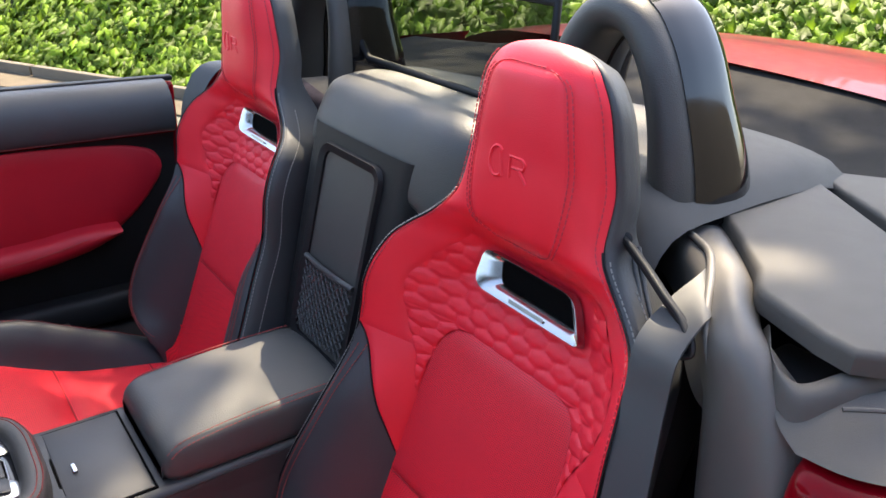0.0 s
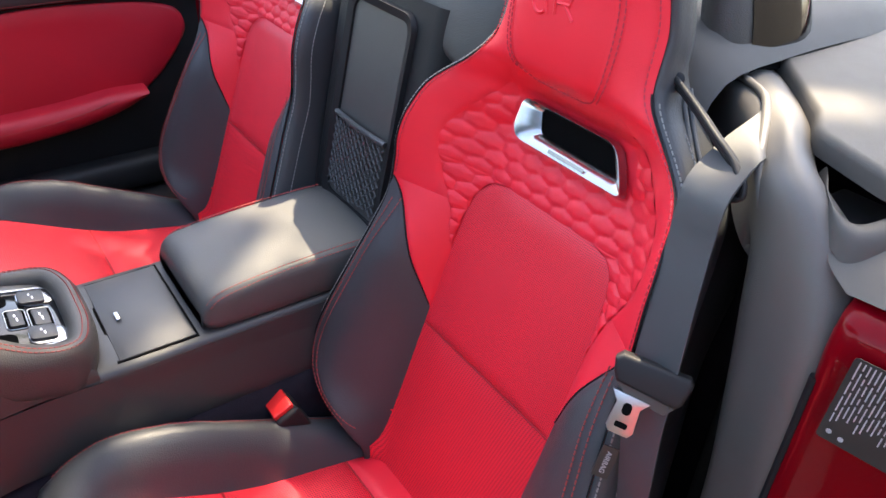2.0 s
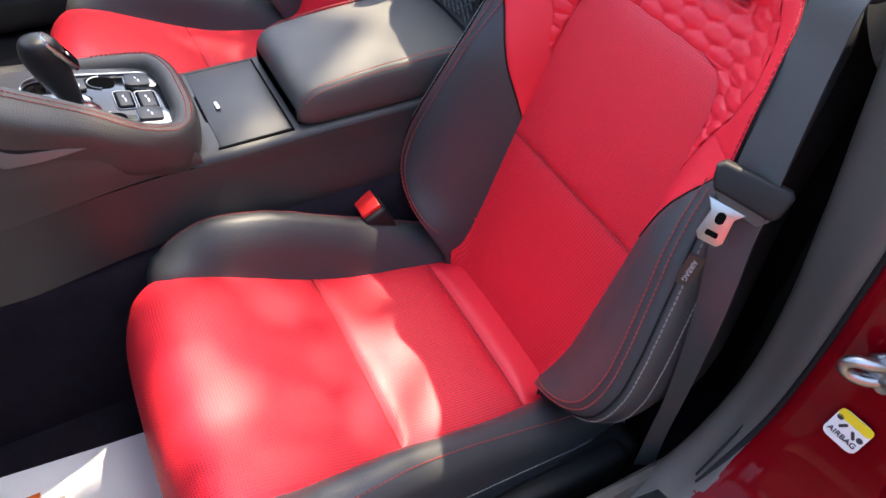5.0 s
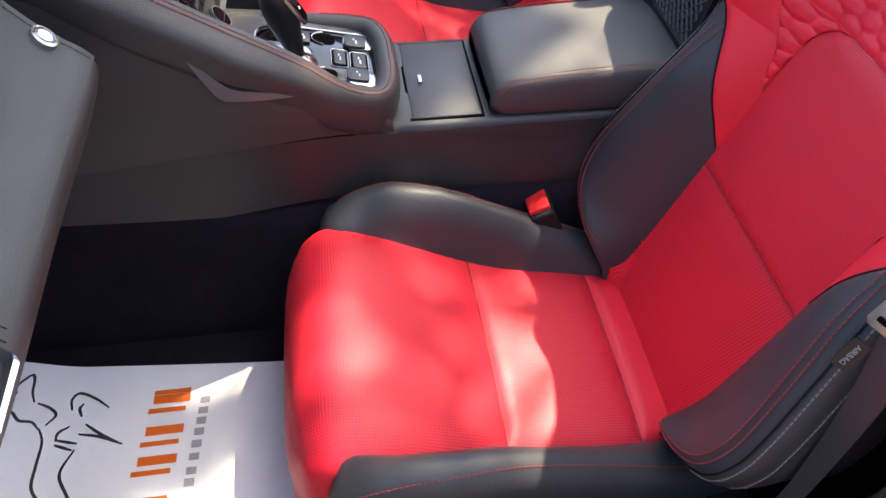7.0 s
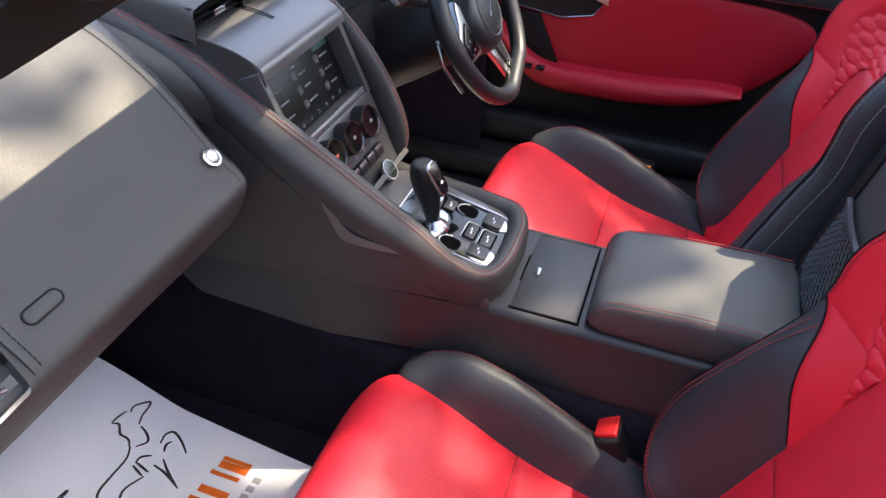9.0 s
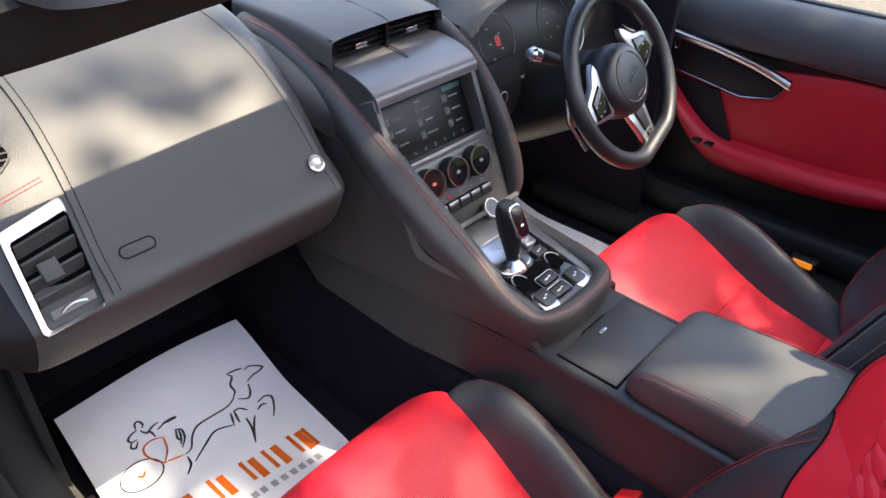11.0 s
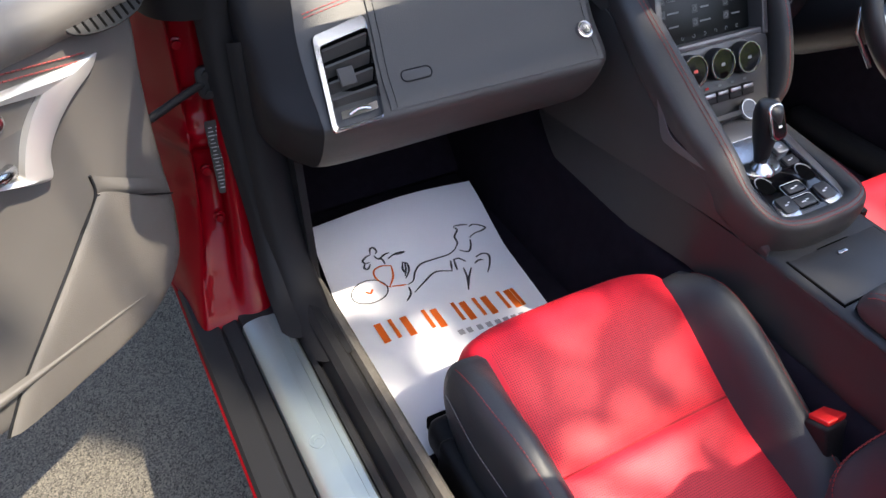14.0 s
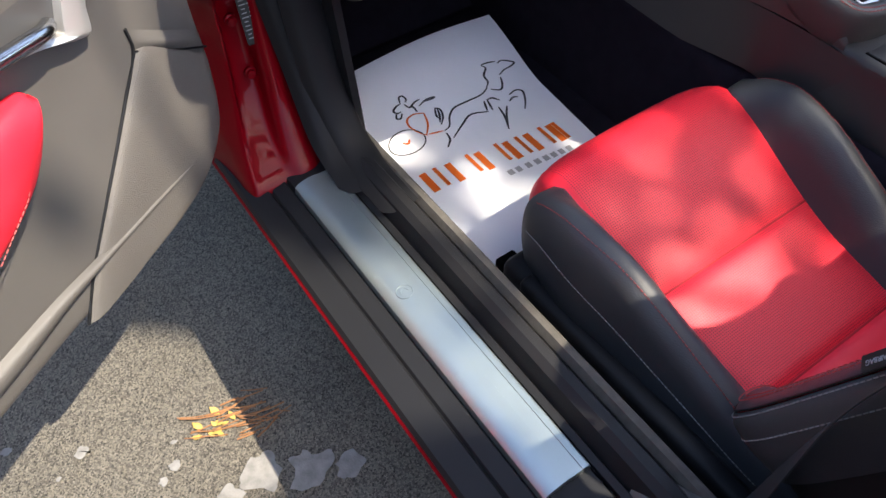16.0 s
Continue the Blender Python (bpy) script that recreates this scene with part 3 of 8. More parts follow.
# quarter trim: a rounded tube round the deck flap that turns down into a post to the sill
loft("quarter_trim", [
    [(-0.38, -0.60, 0.86), (-0.385, -0.590, 0.905), (-0.395, -0.625, 0.915), (-0.405, -0.66, 0.905), (-0.40, -0.66, 0.86)],
    [(-0.44, -0.555, 0.86), (-0.450, -0.545, 0.915), (-0.468, -0.570, 0.928), (-0.478, -0.600, 0.912), (-0.47, -0.60, 0.86)],
    [(-0.515, -0.49, 0.86), (-0.528, -0.482, 0.918), (-0.545, -0.497, 0.932), (-0.560, -0.515, 0.915), (-0.55, -0.53, 0.86)],
    [(-0.545, -0.45, 0.85), (-0.556, -0.447, 0.915), (-0.580, -0.445, 0.934), (-0.604, -0.448, 0.918), (-0.61, -0.48, 0.86)],
    [(-0.580, -0.42, 0.84), (-0.587, -0.405, 0.902), (-0.618, -0.398, 0.918), (-0.648, -0.412, 0.905), (-0.67, -0.46, 0.85)],
    [(-0.590, -0.45, 0.80), (-0.599, -0.402, 0.862), (-0.638, -0.386, 0.872), (-0.678, -0.390, 0.862), (-0.71, -0.46, 0.82)],
    [(-0.605, -0.46, 0.76), (-0.608, -0.400, 0.795), (-0.648, -0.383, 0.800), (-0.690, -0.373, 0.800), (-0.722, -0.46, 0.77)],
    [(-0.620, -0.45, 0.70), (-0.624, -0.390, 0.715), (-0.655, -0.378, 0.715), (-0.692, -0.372, 0.715), (-0.724, -0.46, 0.70)],
    [(-0.632, -0.44, 0.60), (-0.638, -0.384, 0.605), (-0.662, -0.376, 0.605), (-0.695, -0.372, 0.605), (-0.726, -0.46, 0.60)],
    [(-0.640, -0.43, 0.50), (-0.646, -0.365, 0.505), (-0.668, -0.358, 0.505), (-0.700, -0.352, 0.505), (-0.728, -0.44, 0.50)],
    [(-0.645, -0.38, 0.42), (-0.652, -0.310, 0.430), (-0.680, -0.296, 0.430), (-0.708, -0.285, 0.430), (-0.725, -0.38, 0.42)],
    [(-0.648, -0.32, 0.38), (-0.655, -0.235, 0.385), (-0.682, -0.215, 0.390), (-0.710, -0.205, 0.385), (-0.722, -0.32, 0.38)]],
    M["door_trim"], deck, "grey grained quarter trim", nu=90, nv=40, closed=True, caps=True)
tube("trim_joint", spline([(-0.664, -0.3795, 0.76), (-0.668, -0.3775, 0.715), (-0.674, -0.3765, 0.605), (-0.680, -0.357, 0.505), (-0.688, -0.293, 0.432)], 40), 0.0014, M["rubber"], deck, n=6)
# moulded catch beside the flap and the panels that fall away to the wing
loft("catch_tray", [[(-0.600, -0.47, 0.900), (-0.612, -0.455, 0.916), (-0.622, -0.440, 0.914), (-0.628, -0.430, 0.895)], [(-0.628, -0.43, 0.895), (-0.640, -0.415, 0.912), (-0.650, -0.405, 0.910), (-0.655, -0.398, 0.89)],
    [(-0.655, -0.425, 0.885), (-0.664, -0.412, 0.905), (-0.672, -0.402, 0.903), (-0.680, -0.395, 0.88)], [(-0.668, -0.445, 0.89), (-0.680, -0.440, 0.912), (-0.690, -0.435, 0.910), (-0.700, -0.428, 0.88)], [(-0.680, -0.49, 0.89), (-0.690, -0.488, 0.914), (-0.702, -0.485, 0.912), (-0.715, -0.48, 0.88)]],
    M["trim"], deck, "moulded grey catch tray", nu=40, nv=16)
tube("trim_lip", spline([(-0.462, -0.545, 0.924), (-0.482, -0.532, 0.927), (-0.511, -0.512, 0.928), (-0.540, -0.474, 0.926), (-0.562, -0.440, 0.921), (-0.580, -0.414, 0.912), (-0.594, -0.404, 0.895), (-0.602, -0.408, 0.870)], 50), 0.0042, M["door_trim"], deck, "rounded lip of the quarter trim", n=10)
box("catch_recess", (-0.675, -0.50, 0.84), (-0.61, -0.425, 0.886), M["plastic"], deck, "dark catch recess", r=0.006)
loft("side_cover", [[(-0.655, -0.40, 0.890), (-0.668, -0.388, 0.880), (-0.690, -0.378, 0.872)], [(-0.690, -0.43, 0.900), (-0.708, -0.408, 0.888), (-0.728, -0.385, 0.874)], [(-0.715, -0.49, 0.905), (-0.742, -0.462, 0.892), (-0.768, -0.42, 0.876)], [(-0.735, -0.57, 0.910), (-0.772, -0.55, 0.895), (-0.80, -0.51, 0.878)], [(-0.75, -0.70, 0.912), (-0.80, -0.70, 0.900), (-0.83, -0.70, 0.885)]],
    M["trim"], deck, "grey side cover", nu=40, nv=20)
tube("cover_strip", spline([(-0.700, -0.408, 0.905), (-0.716, -0.425, 0.907), (-0.735, -0.45, 0.905), (-0.76, -0.50, 0.905)], 20), 0.0018, M["trim"], deck, "thin moulded strip", n=6)
# painted jamb behind the door opening
jamb = thing("door_jamb", (-0.8, -0.3, 0.6), "glossy red painted door jamb with striker and labels", "car body", kind="structure")
JAMB = ((-0.20, 0.362), (-0.245, 0.40), (-0.310, 0.45), (-0.352, 0.51), (-0.368, 0.60), (-0.370, 0.70), (-0.368, 0.80), (-0.366, 0.835), (-0.374, 0.860), (-0.40, 0.870), (-0.44, 0.872))
loft("jamb_face", [[(-0.690, y - 0.03, z), (-0.692, y - 0.008, z), (-0.701, y + 0.002, z), (-0.72, y, z), (-0.755, y - 0.008, z), (-0.80, y - 0.018, z), (-0.85, y - 0.030, z), (-0.885, y - 0.045, z)] for y, z in JAMB], M["paint"], jamb, nu=40, nv=40)
loft("jamb_seal", [[(-0.690, y - 0.004, z), (-0.692, y + 0.004, z + 0.001), (-0.697, y + 0.005, z + 0.001), (-0.700, y - 0.004, z), (-0.695, y - 0.02, z)] for y, z in [(-0.14, 0.385)] + [(a - 0.004, b) for a, b in JAMB[1:7]]], M["rubber"], jamb, "black rubber door seal", nu=30, nv=12, closed=True, caps=True)


# ---------- seats ----------
SX, SY, SZ = -0.36, -0.333, 0.553                 # seam line of the backrest
DV = Vector((0, -0.341, 0.940)).normalized()      # up the backrest
NV = Vector((0, 0.940, 0.341)).normalized()       # out of the backrest
# half width of the cover at its stitched edge, how far that edge stands out, and how far the middle stands out
T_W = [(-0.30, 0.125), (-0.22, 0.128), (-0.19, 0.142), (-0.171, 0.168), (-0.145, 0.215), (-0.12, 0.237), (-0.08, 0.245), (-0.04, 0.241), (0.0, 0.233), (0.05, 0.222), (0.10, 0.211), (0.15, 0.203),
       (0.19, 0.2005), (0.22, 0.200), (0.25, 0.197), (0.28, 0.190), (0.30, 0.183), (0.32, 0.168), (0.34, 0.146), (0.36, 0.125), (0.375, 0.112), (0.39, 0.1065), (0.42, 0.104),
       (0.44, 0.102), (0.48, 0.093), (0.508, 0.085), (0.525, 0.075), (0.537, 0.064), (0.547, 0.046), (0.553, 0.020)]
T_E = [(-0.30, 0.0), (-0.22, 0.020), (-0.19, 0.050), (-0.16, 0.072), (-0.12, 0.077), (-0.06, 0.075), (0.0, 0.071), (0.10, 0.064), (0.15, 0.061), (0.19, 0.068), (0.22, 0.076), (0.25, 0.078), (0.28, 0.074), (0.30, 0.068), (0.32, 0.060),
       (0.34, 0.056), (0.38, 0.060), (0.42, 0.064), (0.44, 0.068), (0.48, 0.084), (0.52, 0.100), (0.54, 0.104), (0.553, 0.100)]
T_F = [(-0.30, 0.0), (0.25, 0.0), (0.30, -0.003), (0.328, 0.0), (0.343, 0.032), (0.36, 0.066), (0.38, 0.081), (0.41, 0.093), (0.44, 0.102), (0.47, 0.113), (0.50, 0.121), (0.52, 0.124), (0.54, 0.118), (0.553, 0.104)]
T_WI = [(-0.30, 0.122), (-0.2, 0.121), (0.0, 0.121), (0.12, 0.120), (0.165, 0.116), (0.192, 0.110), (0.206, 0.101), (0.214, 0.088), (0.219, 0.066)]
T_WQ = [(0.115, 0.122), (0.16, 0.134), (0.18, 0.144), (0.20, 0.154), (0.22, 0.161), (0.25, 0.163), (0.28, 0.148), (0.30, 0.131), (0.32, 0.112), (0.345, 0.086), (0.355, 0.075)]


def sstep(a, b, x):
    t = min(1, max(0, (x - a) / (b - a)))
    return t * t * (3 - 2 * t)


def back_f(x, s):
    """How far the cover stands out: bolsters low down, wings at the shoulders, a rounded headrest."""
    w, e, c = curve1(T_W, s), curve1(T_E, s), curve1(T_F, s)
    u = min(1, abs(x) / w)
    xi = min(0.119, 0.85 * w)
    t = min(1, max(0, (abs(x) - xi) / (w - xi)))
    low = (e - c) * t ** 1.1 + 0.026 * math.sin(math.pi * t) * sstep(-0.24, -0.15, s)
    u0 = 0.50 - 0.22 * sstep(0.27, 0.32, s)
    wing = (e - c) * max(0, (u - u0) / (1 - u0)) ** 1.4
    head = (e - c) * u ** 3.2
    k, h = sstep(0.06, 0.20, s), sstep(0.325, 0.365, s)
    return c + (low * (1 - k) + wing * k) * (1 - h) + head * h


def back_p(x, s, lift=0.0):
    return Vector((SX + x, SY, SZ)) + DV * s + NV * (back_f(x, s) + lift)


def pillow(u, k=6):
    return 1 - abs(2 * u - 1) ** k


def back_patch(name, xl, xr, s0, s1, mat, parent, label="", nu=14, nv=30, puff=0.003, extra=None):
    """A panel of the backrest between two side lines, slightly stuffed so that its seams sink in."""
    verts, uv = [], []
    for j in range(nv):
        v = j / (nv - 1)
        s = s0 + (s1 - s0) * v
        a, b = xl(s), xr(s)
        for i in range(nu):
            u = i / (nu - 1)
            x = a + (b - a) * u
            l = -0.0025 + puff * min(pillow(u), pillow(v, 14))
            if extra:
                l += extra(x, s)
            verts.append(back_p(x, s, l))
            uv.append((x, s))
    faces = [(j * nu + i, j * nu + i + 1, (j + 1) * nu + i + 1, (j + 1) * nu + i) for j in range(nv - 1) for i in range(nu - 1)]
    return add_mesh(name, verts, faces, mat, parent, label, uv, 60)


def hexes(x, s):
    """Height of stuffed honeycomb cells."""
    best = None
    px, py = (x + 0.10 * abs(s - 0.2)) / 0.0345, s / 0.0198
    for r in (math.floor(py / 0.866), math.floor(py / 0.866) + 1):
        off = 0.5 * (r % 2)
        for c in (math.floor(px - off), math.floor(px - off) + 1):
            d = (px - c - off) ** 2 + (py - r * 0.866) ** 2
            best = (d, best[0] if best else 9) if best is None or d < best[0] else (best[0], min(best[1], d))
    edge = math.sqrt(best[1]) - math.sqrt(best[0])
    return 0.0040 * (min(1, edge / 0.55) ** 0.5) - 0.0020


seat = thing("car_seat", (SX, -0.1, 0.25), "red and black leather sports seat with quilted shoulders and built-in headrest", "car seat", "front seats")
wi = lambda s: curve1(T_WI, s)
wq = lambda s: curve1(T_WQ, s)
ww = lambda s: curve1(T_W, s)
# line between black bolster and red flank: from the insert up to the edge
T_BR = [(0.024, 0.121), (0.07, 0.143), (0.11, 0.162), (0.157, 0.190), (0.172, 0.2003)]
br = lambda s: curve1(T_BR, s)
back_patch("underlay", lambda s: -ww(s), ww, -0.15, 0.36, M["red"], seat, nu=40, nv=60, puff=0.0, extra=lambda x, s: -0.0030)
back_patch("lower_insert", lambda s: -wi(s), wi, -0.285, 0.0, M["red_lines"], seat, "ribbed red leather insert", nu=26, nv=26)
back_patch("upper_insert", lambda s: -wi(s), wi, 0.0, 0.219, M["red_dots"], seat, "perforated red leather insert", nu=26, nv=34, puff=0.006)
for sd in (-1, 1):
    def both(fa, fb, sd=sd):
        return (lambda s: sd * fa(s), lambda s: sd * fb(s))
    back_patch("bolster", *both(lambda s: wi(s) if s < 0.024 else min(br(s), ww(s)), ww), -0.285, 0.1715, M["black"], seat, "smooth black leather bolster", nu=26, nv=50, puff=0.005)
    back_patch("flank_low", *both(lambda s: max(wq(s), wi(s)) if s > 0.115 else wi(s), br), 0.025, 0.1705, M["red"], seat, nu=14, nv=18, puff=0.002)
    back_patch("flank", *both(lambda s: max(wq(s), wi(s)), ww), 0.1695, 0.354, M["red"], seat, "smooth red leather flank", nu=16, nv=34, puff=0.003)
    back_patch("quilt_side", *both(lambda s: wi(s) + 0.001, wq), 0.117, 0.219, M["red"], seat, "honeycomb quilted red leather", nu=40, nv=90, puff=0.002, extra=hexes)
back_patch("quilt_top", lambda s: -wq(s), wq, 0.2185, 0.354, M["red"], seat, "honeycomb quilted red leather", nu=160, nv=70, puff=0.002,
           extra=lambda x, s: hexes(x, s) * (0 if abs(x) < 0.090 and 0.274 < s else 1))
# headrest cover, inset pad with its seams
back_patch("headrest", lambda s: -ww(s), ww, 0.352, 0.553, M["red"], seat, "smooth red leather headrest", nu=40, nv=60, puff=0.002)
T_PAD = [(0.350, 0.030), (0.356, 0.050), (0.366, 0.060), (0.38, 0.065), (0.41, 0.068), (0.44, 0.067), (0.47, 0.062), (0.50, 0.055), (0.514, 0.050), (0.522, 0.040), (0.526, 0.026)]
wp = lambda s: curve1(T_PAD, s)
back_patch("headrest_pad", lambda s: -wp(s), wp, 0.351, 0.526, M["red"], seat, "stuffed red leather headrest pad", nu=34, nv=50, puff=0.0055)
pad_line = [back_p(-wp(s) * 1.0, s, 0.0006) for s in np.linspace(0.526, 0.351, 50)] + [back_p(wp(s), s, 0.0006) for s in np.linspace(0.351, 0.526, 50)]
pad_line.append(pad_line[0])
stitches(pad_line, M["stitch_dark"], seat)
stitches([back_p(wp(s) + 0.0055, s, 0.0012) for s in np.linspace(0.522, 0.356, 40)], M["stitch_dark"], seat)
stitches([back_p(-wp(s) - 0.0055, s, 0.0012) for s in np.linspace(0.522, 0.356, 40)], M["stitch_dark"], seat)
# embossed emblem: ring half and letter as raised welts
def emblem(cx, cs, k, lift, rad, mat, parent):
    ring = [back_p(cx + 0.016 * k - 0.013 * k * math.cos(a), cs + 0.017 * k * math.sin(a), lift) for a in np.linspace(0.9, 5.4, 18)]
    tube("emblem_ring", ring, rad, mat, parent, n=6)
    tube("emblem_bar", [back_p(cx + 0.012 * k, cs + 0.015 * k, lift), back_p(cx + 0.004 * k, cs - 0.015 * k, lift)], rad, mat, parent, n=6)
    letter = [(0.008, -0.013), (0.006, 0.011), (0.026, 0.011), (0.031, 0.007), (0.029, 0.000), (0.010, -0.001), (0.022, -0.001), (0.036, -0.014)]
    tube("emblem_letter", [back_p(cx - a * k, cs + b * k, lift) for a, b in letter], rad, mat, parent, n=6)
emblem(0.006, 0.430, 0.86, 0.0026, 0.0019, M["red"], seat)
# edge trim: dark piping that wraps from the front edge round to the shell
for sd in (-1, 1):
    rows, ss = [], np.linspace(-0.29, 0.553, 100)
    for s in ss:
        hd = sstep(0.36, 0.42, s)                      # thinner round the headrest
        e = back_p(sd * ww(s), s, -0.0035)
        steps = ((0.004, -0.0005), (0.009 - 0.003 * hd, -0.005), (0.012 - 0.006 * hd, -0.014), (0.013 - 0.008 * hd, -0.040 + 0.014 * hd), (0.006 - 0.008 * hd, -0.078 + 0.036 * hd))
        rows.append([e] + [e + Vector((sd * a, 0, 0)) + NV * d for a, d in steps])
    for nm, a, b in (("edge_trim", 0, 81), ("headrest_side", 80, 100)):
        finish(nm, [p for r in rows[a:b] for p in spline(r, 12)], grid_faces(b - a, 12), M["black"], seat, "black leather edge trim", 70)
    stitches([Vector(r[2]) * 0.5 + Vector(r[1]) * 0.5 + NV * 0.0012 for r in rows[3:80]], M["stitch_grey"], seat, r=0.0009)
    stitches([back_p(sd * (ww(s) - 0.0045), s, 0.0014) for s in np.linspace(0.175, 0.535, 90)], M["stitch_dark"], seat)
    tube("edge_seam", [back_p(sd * ww(s), s, -0.0012) for s in np.linspace(-0.20, 0.385, 120)], 0.0011, M["rubber"], seat, n=5)
    stitches([Vector(r[3]) * 0.6 + Vector(r[4]) * 0.4 + Vector((sd * 0.0012, 0, 0)) for r in rows[12:78]], M["stitch_grey"], seat, r=0.0009)
    for u in (0.012, 0.022):
        stitches([back_p(sd * (ww(s) - u), s, 0.0042) for s in np.linspace(-0.18, 0.150, 70)], M["stitch"], seat)
    tube("flank_seam", [back_p(sd * br(s), s, -0.0010) for s in np.linspace(0.026, 0.171, 30)], 0.0010, M["rubber"], seat, n=5)
tube("insert_seam", [back_p(x, 0.0, -0.0012) for x in np.linspace(-0.12, 0.12, 16)], 0.0009, M["seam"], seat, n=6)
# back shell
secs = []
for s in np.linspace(-0.29, 0.551, 30):
    w = curve1(T_W, s)
    e = back_f(w, s) - (0.05 if s < 0.35 else 0.034)
    d = -0.13 if s < 0.28 else -0.13 + (curve1(T_F, s) - 0.044 + 0.13) * sstep(0.28, 0.42, s)
    secs.append([Vector((SX + x, SY, SZ)) + DV * s + NV * f for x, f in ((-w, e), (-w * 0.98, min(e, d + 0.05)), (-w * 0.75, d), (0, d - 0.01), (w * 0.75, d), (w * 0.98, min(e, d + 0.05)), (w, e))])
loft("back_shell", secs, M["plastic"], seat, "black plastic seat back shell", nu=60, nv=30)
# chrome surround of the belt opening in the backrest
def bez(x, s, l):
    return Vector((SX + x, SY, SZ)) + DV * s + NV * l
def round_poly(corners, radii, n=9):
    """A closed outline whose corners are rounded off, with n points a corner."""
    out = []
    c = [np.array(p, float) for p in corners]
    for i, p in enumerate(c):
        a, b = c[i - 1] - p, c[(i + 1) % len(c)] - p
        a, b = p + a / np.linalg.norm(a) * radii[i], p + b / np.linalg.norm(b) * radii[i]
        out += [(1 - t) ** 2 * a + 2 * t * (1 - t) * p + t * t * b for t in np.linspace(0, 1, n)]
    return out


ob_ = round_poly([(-0.091, 0.2755), (0.082, 0.2765), (0.080, 0.3250), (-0.064, 0.3240)], (0.010, 0.022, 0.012, 0.018))
ib_ = round_poly([(-0.073, 0.2925), (0.046, 0.2935), (0.057, 0.3200), (-0.051, 0.3190)], (0.007, 0.008, 0.006, 0.010))
rings = [[bez(p[0], p[1], 0.002) for p in ob_], [bez(p[0] * 0.985, 0.300 + (p[1] - 0.300) * 0.95, 0.012) for p in ob_], [bez(p[0] * 0.96 + q[0] * 0.04, p[1] * 0.85 + q[1] * 0.15, 0.0145) for p, q in zip(ob_, ib_)],
         [bez(p[0] * 0.4 + q[0] * 0.6, p[1] * 0.4 + q[1] * 0.6, 0.0115) for p, q in zip(ob_, ib_)], [bez(q[0], q[1], 0.004) for q in ib_], [bez(q[0] * 0.97, q[1], -0.03) for q in ib_]]
finish("opening_surround", [p for r in rings for p in r], grid_faces(6, 36, True), M["chrome"], seat, "polished chrome opening surround", 50)
# flat face closes the opening, black in place of its inner shade
finish("opening", [bez(q[0], q[1], 0.0015) for q in ib_], [tuple(range(36))], M["black_gap"], seat, "black face for the shade in the belt opening")
band("brand_bar", [bez(x, 0.2835, 0.0144) for x in np.linspace(-0.036, 0.018, 6)], 0.0045, 0.0004, NV, M["silver"], seat)

# cushion
CY = [(-0.34, 0.322), (-0.27, 0.336), (-0.18, 0.352), (-0.10, 0.366), (-0.045, 0.384), (0.03, 0.416), (0.09, 0.443), (0.13, 0.455), (0.155, 0.455), (0.178, 0.440), (0.195, 0.410), (0.203, 0.36), (0.200, 0.29)]
cpath = spline([(0, y, z) for y, z in CY], 200)
clen = np.concatenate([[0], np.cumsum(np.linalg.norm(np.diff(cpath, axis=0), axis=1))])


def cush_c(t):
    return np.interp(t, clen, cpath[:, 1]), np.interp(t, clen, cpath[:, 2])


def t_of_y(y):
    i = int(np.argmin(np.abs(cpath[:188, 1] - y)))
    return clen[i]


def cush_normal(t):
    y0, z0 = cush_c(t - 0.004)
    y1, z1 = cush_c(t + 0.004)
    n = Vector((0, -(z1 - z0), y1 - y0))
    return n.normalized()


T_CW = [(0.0, 0.125), (0.10, 0.132), (0.30, 0.147), (0.42, 0.158), (0.50, 0.160), (0.60, 0.150), (0.75, 0.140)]
cw = lambda t: curve1(T_CW, t)


def cush_patch(name, t0, t1, mat, label="", puff=0.008, nu=30, nv=30):
    verts, uv = [], []
    for j in range(nv):
        v = j / (nv - 1)
        t = t0 + (t1 - t0) * v
        y, z = cush_c(t)
        n = cush_normal(t)
        w = cw(t)
        for i in range(nu):
            u = i / (nu - 1)
            x = w * (2 * u - 1)
            l = -0.004 + puff * min(pillow(u, 8), pillow(v, 10)) + 0.004 * (1 - (2 * u - 1) ** 2)
            verts.append(Vector((SX + x, y, z)) + n * l)
            uv.append((x, t))
    return add_mesh(name, verts, [(j * nu + i, j * nu + i + 1, (j + 1) * nu + i + 1, (j + 1) * nu + i) for j in range(nv - 1) for i in range(nu - 1)], mat, seat, label, uv, 60)


TS_ = t_of_y(-0.045)
TR_ = t_of_y(-0.215)
cush_patch("cushion_rear", 0.0, TR_, M["red"], "smooth red leather cushion end")
cush_patch("cushion_mid", TR_, TS_, M["red_cushion"], "perforated red leather cushion")
cush_patch("cushion_front", TS_, clen[-1], M["red_cushion"], "perforated red leather cushion front", puff=0.009, nv=60)
for t_ in (TS_, TR_):
    y_, z_ = cush_c(t_)
    tube("cushion_seam", [Vector((SX + cw(t_) * u, y_, z_)) + cush_normal(t_) * (-0.0034 + 0.004 * (1 - u * u)) for u in np.linspace(-0.99, 0.99, 20)], 0.0015, M["seam"], seat, "sunken dark red seam", n=6)
